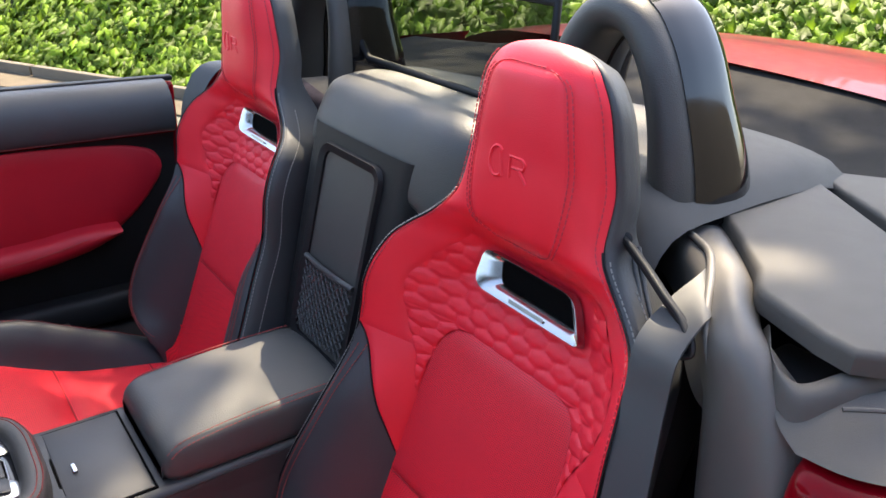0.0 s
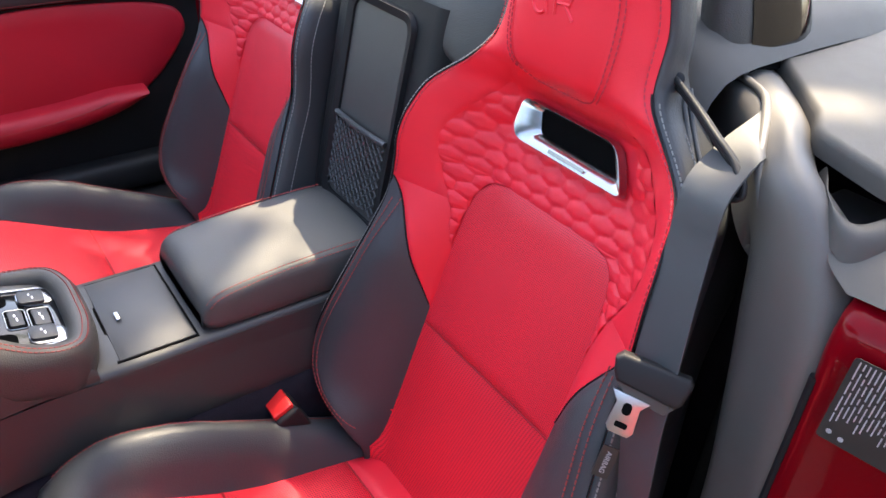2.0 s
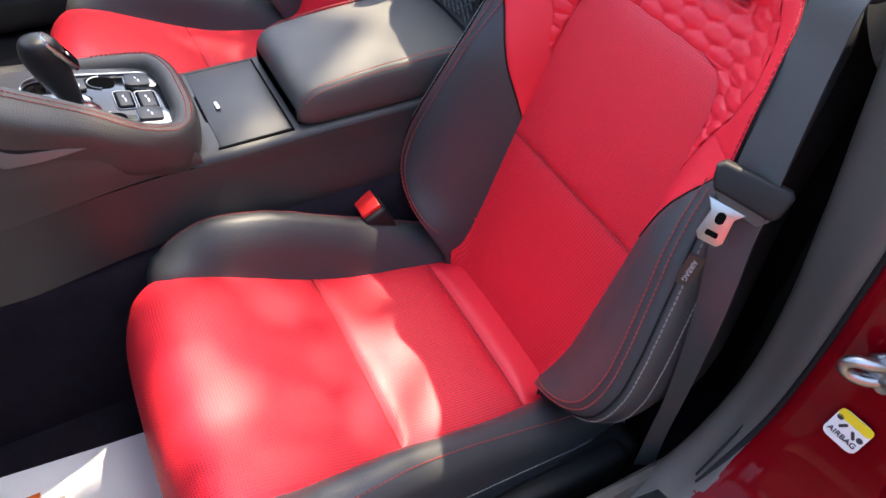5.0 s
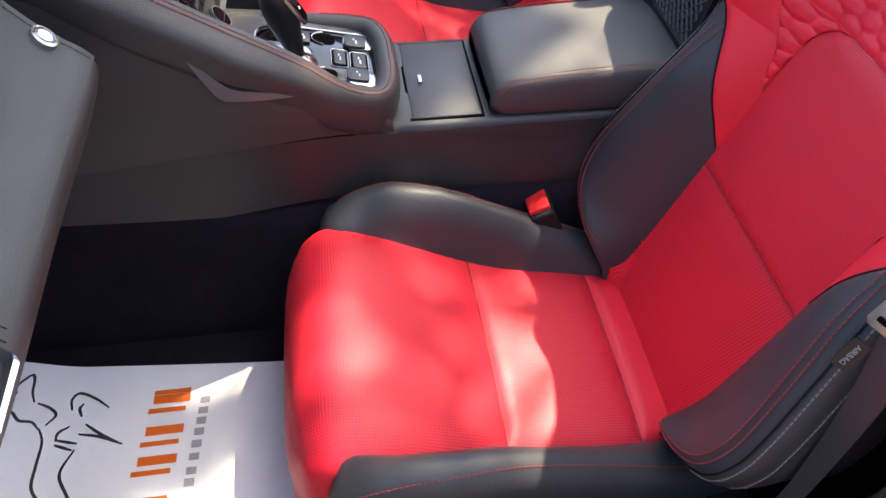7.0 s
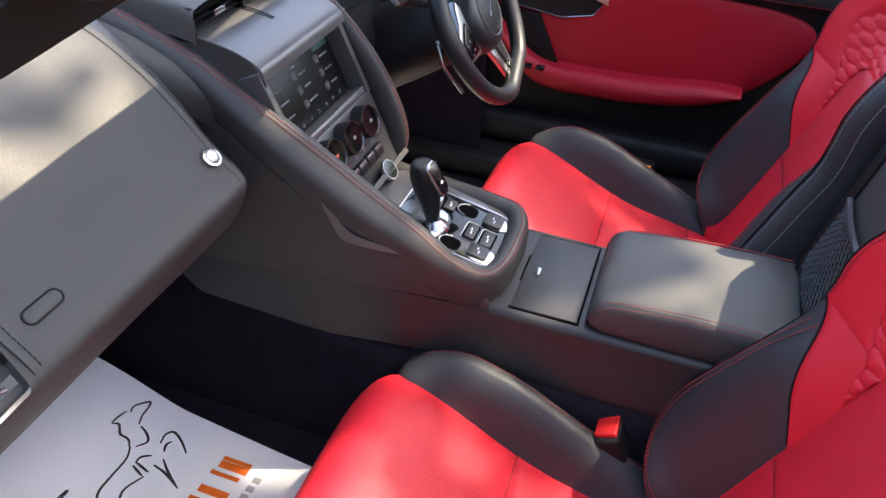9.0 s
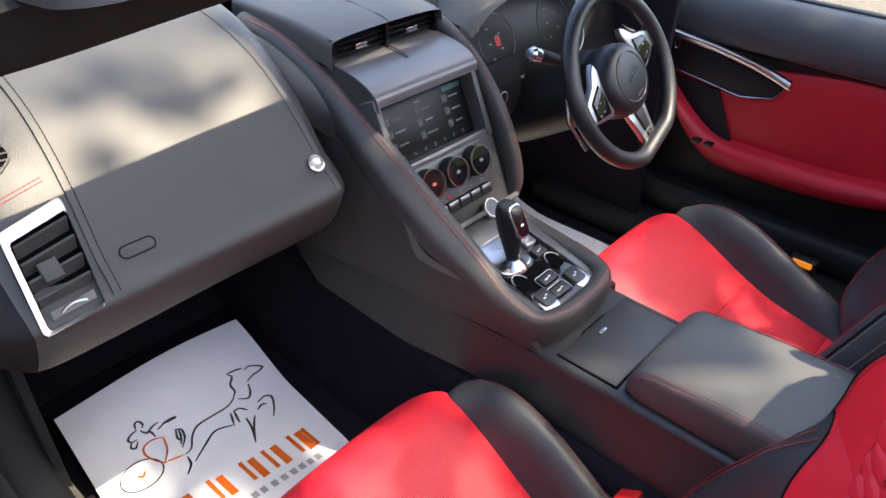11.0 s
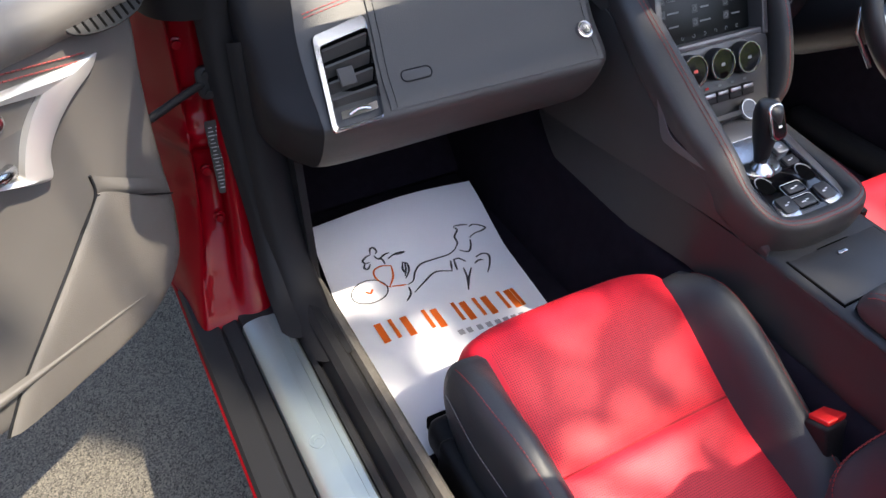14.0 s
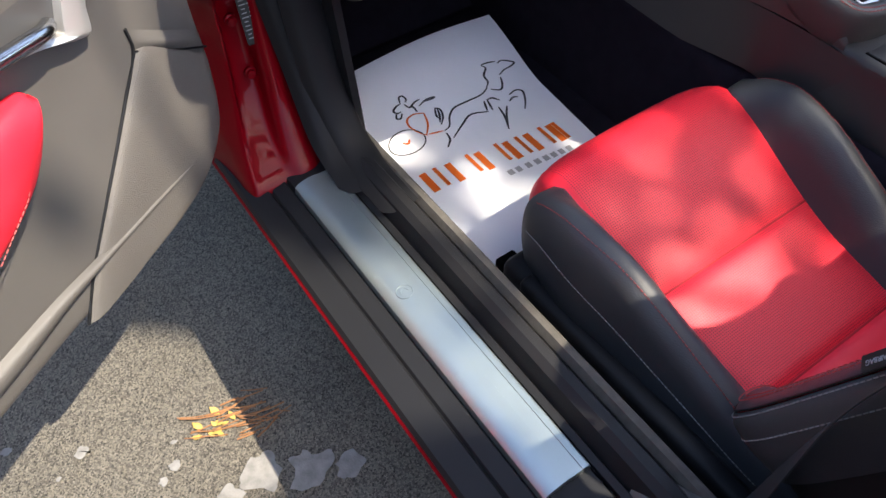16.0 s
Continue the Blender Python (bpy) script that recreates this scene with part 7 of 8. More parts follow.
for k in range(9):
    x = -0.044 + 0.011 * k
    h = 0.014 * math.sqrt(max(0.05, 1 - (x / 0.055) ** 2))
    slab("grille_slot", rounded(0.003, 2 * h, 0.0013, 2), 0.0006, gm @ pose(x, 0, 0.0042), M["black_gap"], door, r=0)
# door stay
stay = thing("door_stay", (-0.78, 0.54, 0.72), "black door check strap bolted to the pillar", "door stay")
tube("stay_arm", [(-0.742, 0.560, 0.724), (-0.775, 0.545, 0.720), (-0.82, 0.518, 0.715), (-0.85, 0.50, 0.712)], 0.006, M["rubber"], stay, "black steel arm", n=8)
slab("stay_bracket", rounded(0.030, 0.050, 0.012, 4), 0.008, frame_to((-0.742, 0.559, 0.724), (-0.15, -0.98, 0.05), (1, -0.15, 0)), M["rubber"], stay, "black bolted bracket", r=0.003)
for z in (-0.015, 0.015):
    lathe("stay_bolt", [(0.006, 0.008), (0.006, 0.013), (0.0, 0.013)], frame_to((-0.742, 0.559, 0.724), (-0.15, -0.98, 0.05), (1, -0.15, 0)) @ pose(0, z, 0), M["rubber"], stay, n=6)
# information label on the pillar: unreadable print as bars
lab = thing("pillar_label", (-0.73, 0.55, 0.60), "black printed information label on the red pillar", "label")
lmx = frame_to((-0.742, 0.5500, 0.603), (-0.10, -0.99, 0.10), (1, -0.10, 0))
slab("label_sheet", rounded(0.036, 0.122, 0.003, 2), 0.0006, lmx, M["label"], lab, r=0)
for k in range(17):
    for c in range(3):
        slab("print_bar", rounded(0.0055 + 0.002 * ((k * 7 + c * 3) % 3), 0.0014, 0.0003, 1), 0.0002, lmx @ pose(-0.011 + c * 0.011, 0.050 - k * 0.0063, 0.0008), M["print_dim"], lab, r=0)

# ---------- striker and labels on the rear jamb ----------
JN, JX = Vector((-0.22, 0.975, 0.0)), Vector((-0.975, -0.22, 0.0))     # out of the jamb, and along it outwards
strk = thing("door_striker", (-0.75, -0.37, 0.65), "bright steel door striker on the red jamb", "door striker")
km2 = frame_to((-0.747, -0.3690, 0.645), JN, JX) @ Matrix.Scale(0.82, 4)
slab("striker_plate", [(-0.022, 0.012), (-0.010, 0.026), (0.006, 0.030), (0.018, 0.024), (0.023, 0.004), (0.018, -0.016), (0.006, -0.024), (-0.008, -0.022), (-0.020, -0.010)], 0.006, km2, M["silver"], strk, "steel plate", r=0.0025, seg=3)
tube("striker_loop", spline([km2 @ Vector(p) for p in ((-0.004, 0.012, 0.004), (-0.014, 0.013, 0.014), (-0.026, 0.011, 0.020), (-0.033, 0.004, 0.022), (-0.033, -0.005, 0.022), (-0.026, -0.011, 0.019), (-0.012, -0.013, 0.012), (-0.002, -0.012, 0.004))], 24), 0.0056, M["silver"], strk, "steel loop", n=10)
lathe("striker_bolt", [(0.009, 0.005), (0.008, 0.009), (0.003, 0.009), (0.0, 0.007)], km2 @ pose(0.006, 0.014, 0), M["silver"], strk, "bolt head")
lathe("striker_bolt", [(0.009, 0.005), (0.008, 0.009), (0.003, 0.009), (0.0, 0.007)], km2 @ pose(0.004, -0.012, 0), M["silver"], strk, "bolt head")
warn = thing("airbag_label", (-0.755, -0.37, 0.565), "white and yellow airbag warning label on the jamb", "label")
wmx = frame_to((-0.7525, -0.3655, 0.565), (-0.20, 0.95, 0.22), JX + Vector((0, 0, -0.10)))
slab("label_sheet", rounded(0.033, 0.036, 0.007, 5), 0.0008, wmx, M["white"], warn, r=0)
slab("label_top", rounded(0.033, 0.010, 0.0045, 4), 0.0004, wmx @ pose(0, 0.0130, 0.0009), M["yellow"], warn, "yellow strip", r=0)
words("label_word", "AIRBAG", 0.0080, wmx @ pose(0, -0.0085, 0.0014), M["ink"], warn)
for x in (-0.010, 0.010):
    lathe("print_dot", [(0.003, 0.0009), (0.003, 0.0013), (0.0, 0.0013)], wmx @ pose(x * 1.2, 0.004 + x * -0.35, 0), M["ink"], warn, n=14)
    slab("print_bar", rounded(0.003, 0.009, 0.001, 1), 0.0003, wmx @ pose(x * 0.55, 0.001 - x * 0.1, 0.0009, 0, 0, 35 if x > 0 else -35), M["ink"], warn, r=0)
spec = thing("maker_label", (-0.745, -0.37, 0.80), "black maker's data label on the red jamb", "label")
mmx = frame_to((-0.744, -0.3640, 0.805), JN, JX + Vector((0, 0, -0.04)))
slab("label_sheet", rounded(0.056, 0.078, 0.003, 2), 0.0008, mmx, M["label"], spec, r=0)
for k in range(15):
    at = 0.037
    for c in range(4):
        l = (0.016, 0.009, 0.012, 0.006, 0.014)[(k * 3 + c * 2) % 5]
        if at - l < -0.026:
            break
        slab("print_bar", rounded(0.0010, l, 0.0002, 1), 0.0003, mmx @ pose(-0.0235 + 0.0033 * k, at - l / 2, 0.0009), M["print_dim"], spec, r=0)
        at -= l + 0.0025
for x, y in ((-0.021, -0.030), (-0.012, -0.032)):
    slab("print_bar", rounded(0.0040, 0.0040, 0.0018, 4), 0.0003, mmx @ pose(x, y, 0.0009), M["print_dim"], spec, r=0)
# airbag tag on the seat side
tag = thing("airbag_tag", (-0.59, -0.30, 0.66), "small black woven tag on the seat side", "label")
tmx = frame_to((-0.590, -0.290, 0.655), (-0.62, 0.70, 0.30), (-0.02, 0.30, -0.85))
slab("tag_cloth", rounded(0.032, 0.015, 0.001, 1), 0.0015, tmx, M["label"], tag, r=0)
words("tag_word", "AIRBAG", 0.0066, tmx @ pose(0, 0, 0.0017), M["print_dim"], tag)

# ---------- paper floor mat ----------
mat_o = thing("paper_floor_mat", (-0.42, 0.45, 0.25), "white printed paper floor mat in the footwell", "floor mat")
def paper_z(x, y):
    return 0.2485 + 0.055 * sstep(0.50, 0.72, y) + 0.010 * sstep(0.55, 0.70, y) * math.cos((x + 0.42) * 12) + 0.003 * math.sin(x * 15 + y * 8)
def pp(a, b, lift=0.0006):
    """Paper place from parts along (a, to the right) and up (b, forward)."""
    x = -0.632 + 0.372 * a + 0.045 * b
    y = 0.150 + 0.545 * b - 0.0 * a
    return Vector((x, y, paper_z(x, y) + lift))
finish("sheet", [pp(i / 30, j / 40, 0) for j in range(41) for i in range(31)], grid_faces(41, 31), M["paper"], mat_o, "white paper sheet", 60, thick=0.0005)
# print on the sheet: a line drawing of a trotting horse and cart, with lettering as plain bars
def ink(name, pts, w, mat, n=24):
    q = spline([(a, b, 0) for a, b in pts], n)
    k = np.linspace(0, 1, n)
    ws = [w * (0.45 + 0.75 * math.sin(math.pi * min(1, 0.12 + 0.8 * t))) for t in k]
    band(name, [pp(p[0], p[1]) for p in q], ws, 0.0004, (0, 0, 1), mat, mat_o)


PRINT_HEAD = [
    ((0.772, 0.82), (0.817, 0.816), (0.854, 0.809)),
    ((0.858, 0.799), (0.884, 0.803), (0.915, 0.793), (0.946, 0.774), (0.92, 0.768), (0.874, 0.767), (0.833, 0.758)),
    ((0.77, 0.818), (0.785, 0.803), (0.754, 0.781), (0.754, 0.755), (0.729, 0.738)),
    ((0.831, 0.75), (0.818, 0.724), (0.792, 0.706), (0.745, 0.724)),
    ((0.733, 0.737), (0.687, 0.724), (0.588, 0.725), (0.506, 0.723), (0.46, 0.7), (0.427, 0.664), (0.389, 0.654)),
]
PRINT_LEGS = [
    ((0.654, 0.648), (0.561, 0.67), (0.482, 0.643), (0.401, 0.607)),
    ((0.415, 0.755), (0.439, 0.742), (0.433, 0.715), (0.396, 0.684)),
    ((0.417, 0.752), (0.403, 0.723), (0.413, 0.705)),
    ((0.428, 0.747), (0.421, 0.725), (0.399, 0.696)),
    ((0.388, 0.642), (0.38, 0.609), (0.34, 0.578)),
    ((0.672, 0.696), (0.652, 0.653)),
    ((0.691, 0.694), (0.678, 0.644)),
    ((0.686, 0.695), (0.72, 0.692), (0.747, 0.669)),
    ((0.715, 0.645), (0.704, 0.598), (0.669, 0.535)),
    ((0.755, 0.632), (0.713, 0.592), (0.674, 0.543)),
    ((0.785, 0.645), (0.819, 0.653), (0.84, 0.645)),
    ((0.811, 0.671), (0.859, 0.675), (0.883, 0.659), (0.86, 0.619), (0.82, 0.582)),
]
PRINT_DRIVER = [
    ((0.267, 0.821), (0.277, 0.838), (0.297, 0.838), (0.306, 0.822), (0.293, 0.815)),
    ((0.27, 0.818), (0.233, 0.812), (0.214, 0.801), (0.225, 0.791), (0.25, 0.79)),
    ((0.221, 0.79), (0.209, 0.775), (0.226, 0.768), (0.248, 0.783)),
    ((0.283, 0.81), (0.298, 0.794), (0.344, 0.803), (0.371, 0.804)),
    ((0.297, 0.792), (0.318, 0.789), (0.325, 0.767)),
    ((0.35, 0.784), (0.403, 0.794), (0.45, 0.79), (0.431, 0.788), (0.384, 0.791)),
]
PRINT_ORANGE = [
    ((0.352, 0.754), (0.299, 0.764), (0.252, 0.754), (0.244, 0.732), (0.276, 0.685), (0.301, 0.666)),
    ((0.352, 0.754), (0.339, 0.712), (0.296, 0.67)),
    ((0.306, 0.669), (0.383, 0.656)),
]
for st_ in PRINT_HEAD + PRINT_LEGS + PRINT_DRIVER:
    ink("ink_stroke", st_, 0.0036, M["ink"])
for st_ in PRINT_ORANGE:
    ink("orange_stroke", st_, 0.0032, M["orange"])
band("cart_wheel", [pp(0.185 + 0.098 * math.cos(a), 0.673 + 0.052 * math.sin(a)) for a in np.linspace(0, 2 * math.pi, 40)], 0.0026, 0.0004, (0, 0, 1), M["ink"], mat_o)
ink("orange_stroke", ((0.165, 0.680), (0.185, 0.668), (0.205, 0.682)), 0.004, M["orange"], 10)
# dealer mark as plain orange blocks of two uprights each, with a thinner grey row below
for a0, a1 in ((0.128, 0.222), (0.262, 0.400), (0.422, 0.560), (0.580, 0.675), (0.700, 0.812), (0.832, 0.890)):
    mid_b = 0.478 - (a0 - 0.13) * 0.072
    for q0, q1 in ((a0, a0 + 0.036), (a1 - 0.020, a1)):
        band("print_bar", [pp(q0 + (q1 - q0) * q, mid_b) for q in (0, 0.5, 1)], 0.050, 0.0004, (0, 0, 1), M["orange"], mat_o)
for a0, w_ in ((0.490, 0.030), (0.535, 0.028), (0.590, 0.028), (0.640, 0.030), (0.690, 0.030), (0.735, 0.030), (0.780, 0.028), (0.825, 0.028)):
    band("print_bar", [pp(a0 + w_ * q, 0.364 - (a0 - 0.49) * 0.06) for q in (0, 0.5, 1)], 0.013, 0.0004, (0, 0, 1), M["print_dim"], mat_o)
far_mat = thing("paper_floor_mat", (0.42, 0.45, 0.25), "white paper floor mat under the driver's pedals", "floor mat")
finish("sheet", [Vector((0.19 + 0.42 * i / 12, 0.22 + 0.50 * j / 16, 0.2495 + 0.05 * sstep(0.5, 0.72, 0.22 + 0.50 * j / 16))) for j in range(17) for i in range(13)], grid_faces(17, 13), M["paper"], far_mat, "white paper sheet", 60, thick=0.0005)
band("print_bar", [(0.23 + 0.02 * q, 0.30, 0.2503) for q in range(4)], 0.03, 0.0004, (0, 0, 1), M["orange"], far_mat)

# ---------- outside: hedge, fence, tree ----------
def leaf_mat(name, col, spread):
    m = material(name, col, 0.55, ior=1.3, mottle=0.25, mottle_scale=3, spread=spread)
    b = m.node_tree.nodes["Principled BSDF"]
    nt = m.node_tree
    tl = nt.nodes.new("ShaderNodeBsdfTranslucent")
    tl.inputs["Color"].default_value = (0.20, 0.34, 0.025, 1)
    mx = nt.nodes.new("ShaderNodeMixShader")
    mx.inputs[0].default_value = 0.35
    nt.links.new(b.outputs[0], mx.inputs[1])
    nt.links.new(tl.outputs[0], mx.inputs[2])
    nt.links.new(mx.outputs[0], nt.nodes["Material Output"].inputs["Surface"])
    return m
M["ivy"] = leaf_mat("ivy_leaf", (0.10, 0.17, 0.012), 0.65)
M["bark"] = material("bark", (0.12, 0.09, 0.065), 0.9, grain=1.0, grain_scale=40, mottle=0.4, mottle_scale=14)
# near-black green: the shade between the leaves, put into the colour
M["shade"] = material("hedge_inner_shade", (0.014, 0.026, 0.005), 0.9, grain=1.0, grain_scale=30, mottle=0.5, mottle_scale=9)
M["wood"] = material("weathered_wood", (0.12, 0.10, 0.075), 0.85, grain=0.6, grain_scale=90, mottle=0.3, mottle_scale=7)
M["soil"] = material("dry_soil", (0.09, 0.07, 0.045), 0.95, grain=1.0, grain_scale=60, mottle=0.45, mottle_scale=12)
IVY = [(0, -0.10), (0.10, -0.02), (0.42, -0.06), (0.30, 0.16), (0.46, 0.40), (0.20, 0.46), (0.0, 1.0), (-0.20, 0.46), (-0.46, 0.40), (-0.30, 0.16), (-0.42, -0.06), (-0.10, -0.02)]
def leaves(name, spots, shape, mat, parent=None, label=""):
    """Many small leaves, each a folded outline: spots of (place, facing, spin, size)."""
    verts, faces = [], []
    for p, n, spin, size in spots:
        m = frame_to(p, n, (math.cos(spin), math.sin(spin), 0.3))
        o = len(verts)
        verts.append(m @ Vector((0, 0.3 * size, 0.10 * size)))
        for x, y in shape:
            c, s_ = math.cos(spin), math.sin(spin)
            verts.append(m @ Vector(((x * c - y * s_) * size, (x * s_ + y * c) * size, -0.25 * abs(x) * size)))
        k = len(shape)
        faces += [(o, o + 1 + i, o + 1 + (i + 1) % k) for i in range(k)]
    return add_mesh(name, verts, faces, mat, parent, label, smooth=180)
rng = random.Random(7)
HA, HB = Vector((7.2, 0.25, 0)), Vector((-1.9, -5.4, 0))
HD = (HB - HA).normalized()
HN = Vector((HD.y, -HD.x, 0))
if HN.dot(Vector((0, 0, 0)) - HA) < 0:
    HN = -HN
hedge = thing("ivy_hedge", (2.5, -2.6, 0), "dense green ivy hedge behind the car", "hedge")
HL = (HB - HA).length
def hedge_p(d, z, l=0.0):
    bulge = 0.16 * noise.noise(Vector((d * 0.9, z * 1.3, 0))) + 0.07 * noise.noise(Vector((d * 3, z * 3, 5)))
    return HA + HD * d + Vector((0, 0, z)) + HN * (bulge + l - 1.15 * z)
# sheet behind the leaves, coloured as the hedge's inner shade
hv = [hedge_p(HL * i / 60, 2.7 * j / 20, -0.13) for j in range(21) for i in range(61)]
finish("hedge_core", hv, grid_faces(21, 61), M["shade"], hedge, "dark sheet for the shade inside the hedge", 180)
spots = []
def drop(n, z0, z1, d0=0.0, d1=HL):
    for _ in range(n):
        d, z = rng.uniform(d0, d1), rng.uniform(z0, z1)
        f = HN * 0.7 + Vector((0, 0, rng.uniform(0.2, 1.3))) + HD * rng.uniform(-0.6, 0.6)
        spots.append((hedge_p(d, z, rng.uniform(-0.06, 0.07)), f, rng.uniform(2.2, 4.1), rng.uniform(0.05, 0.105)))
drop(13000, 0.03, 1.05, 1.4, 8.0)
drop(6500, 0.03, 1.75)
drop(4000, 1.70, 2.72)
leaf_ob = leaves("ivy_leaves", spots, IVY, M["ivy"], hedge, "lobed ivy leaves in bright and dark green")
tagged(leaf_ob, kind="stuff")
kerbo = thing("garden_edging", (4.9, -0.9, 0), "low weathered edging with leaf litter under the hedge", "edging")
em_ = Matrix.Translation(HA + HN * 0.22) @ Matrix.Rotation(math.atan2(HD.y, HD.x), 4, "Z")
for k in range(9):
    box("edging_board", (0.35 + k * 1.0, -0.03, 0.0), (1.33 + k * 1.0, 0.03, 0.09), M["wood"], kerbo, r=0.008, m=em_)
fence = thing("picket_fence", HA + HD * 0.8, "weathered low wooden fence beside the hedge", "fence")
for k in range(13):
    box("paling", (0.35 + k * 0.115, 0.02, 0.0), (0.44 + k * 0.115, 0.045, 0.55 + 0.01 * (k % 3)), M["wood"], fence, r=0.006, m=em_)
box("fence_rail", (0.30, -0.01, 0.42), (1.90, 0.02, 0.50), M["wood"], fence, r=0.005, m=em_)
bed = finish("soil_bed", [HA + HN * l + HD * d + Vector((0, 0, 0.012 + 0.03 * (0.55 - l))) for d in np.linspace(0, HL, 12) for l in (0.55, 0.35, 0.0)], grid_faces(12, 3), M["soil"], None, "", 60)
bed.name = "soil_bed"
tagged(bed, "dry soil bed with litter under the hedge", "soil", kind="structure")

rng = random.Random(21)
# overhanging tree, towards the sun: its leaves break the light into patches
tree = thing("overhanging_tree", (4.3, -5.6, 0), "leafy tree that overhangs the drive and dapples the sunlight", "tree")
tc_ = Vector((0.1, 0.0, 0.6)) + SUN_DIR * 6.6
tr = [Vector((4.3, -5.6, 0)), Vector((4.1, -5.3, 1.8)), Vector((3.6, -4.7, 3.6)), Vector((2.9, -3.9, 5.0)), tc_ + Vector((0.2, -0.4, 0.4))]
trp = spline(tr, 30)
loft("trunk", [[Vector(p) + Vector((r * math.cos(a), r * math.sin(a), 0)) for a in np.linspace(0, 2 * math.pi, 9)[:-1]] for p, r in zip(trp[::3], np.linspace(0.20, 0.03, 10))], M["bark"], tree, "grey-brown bark", nu=24, nv=14, closed=True, caps=True)
for k in range(9):
    a = trp[12 + 2 * k % 16]
    b = tc_ + Vector((rng.uniform(-2.2, 2.2), rng.uniform(-2.2, 2.2), rng.uniform(-0.6, 0.8)))
    mid = (Vector(a) + b) / 2 + Vector((0, 0, 0.25))
    q = spline([a, mid, b], 14)
    loft("limb", [[Vector(p) + Vector((r * math.cos(t), r * math.sin(t), 0)) for t in np.linspace(0, 2 * math.pi, 7)[:-1]] for p, r in zip(q[::2], np.linspace(0.05, 0.008, 7))], M["bark"], tree, nu=14, nv=8, closed=True, caps=True)
side_a = SUN_DIR.cross(Vector((0, 0, 1))).normalized()
side_b = SUN_DIR.cross(side_a).normalized()
OVAL = [(0, -0.1), (0.28, 0.2), (0.30, 0.55), (0.0, 1.0), (-0.30, 0.55), (-0.28, 0.2)]
spots = []
GAPS = [(-0.31, 0.53, 0.905, 0.10), (0.0, -0.23, 0.606, 0.06), (-0.42, 0.56, 0.92, 0.17), (-0.60, 0.47, 0.87, 0.09), (-0.22, 0.62, 0.93, 0.08), (0.0, -0.325, 0.606, 0.085), (0.06, -0.32, 0.606, 0.06), (-1.13, 0.46, 0.0, 0.17), (-1.32, 0.42, 0.0, 0.20), (-1.02, 0.42, 0.0, 0.13), (0.33, 0.08, 0.45, 0.045), (0.38, -0.06, 0.40, 0.05), (-0.43, 0.10, 0.44, 0.05), (-0.30, 0.11, 0.44, 0.035), (-0.28, -0.02, 0.40, 0.04), (-0.43, -0.09, 0.38, 0.05), (-0.33, -0.10, 0.37, 0.03),
        (-0.50, 0.50, 0.27, 0.04), (-0.47, 0.27, 0.25, 0.06), (-1.20, 0.30, 0.0, 0.20), (-0.98, 0.36, 0.65, 0.13), (-0.55, -0.53, 0.93, 0.06), (0.0, -1.55, 0.94, 0.35), (-0.5, -1.6, 0.94, 0.30), (-0.76, 0.12, 0.39, 0.05), (-0.10, 0.40, 0.85, 0.05)]
BOUGHS = [(-0.45, -1.0, 0.91, 0.26), (-0.50, -0.70, 0.93, 0.11), (-0.66, -0.56, 0.93, 0.09), (-0.36, 0.05, 0.43, 0.045), (-0.36, -0.06, 0.39, 0.05), (-0.24, 0.06, 0.43, 0.04), (-0.48, 0.0, 0.42, 0.05), (-0.40, 0.165, 0.44, 0.03), (0.0, -0.50, 0.98, 0.12), (-0.37, 0.02, 0.42, 0.05), (-0.33, -0.13, 0.37, 0.05), (0.0, 0.56, 0.92, 0.10), (0.36, 0.28, 0.9, 0.16), (0.0, -0.03, 0.54, 0.11), (0.0, 0.15, 0.58, 0.12),
          (-0.78, 0.45, 0.42, 0.10), (-0.75, 0.56, 0.62, 0.12), (0.0, -0.18, 0.61, 0.07), (-0.42, 0.40, 0.25, 0.09), (0.40, 0.03, 0.42, 0.05), (0.8, 0.2, 0.84, 0.2), (0.78, -0.2, 0.6, 0.2), (-0.70, 0.30, 0.40, 0.06), (-0.36, 0.53, 0.26, 0.10), (-0.42, 0.44, 0.25, 0.05), (-0.75, -0.46, 0.89, 0.09), (-0.70, -0.64, 0.93, 0.09), (-0.56, -0.78, 0.93, 0.08)]
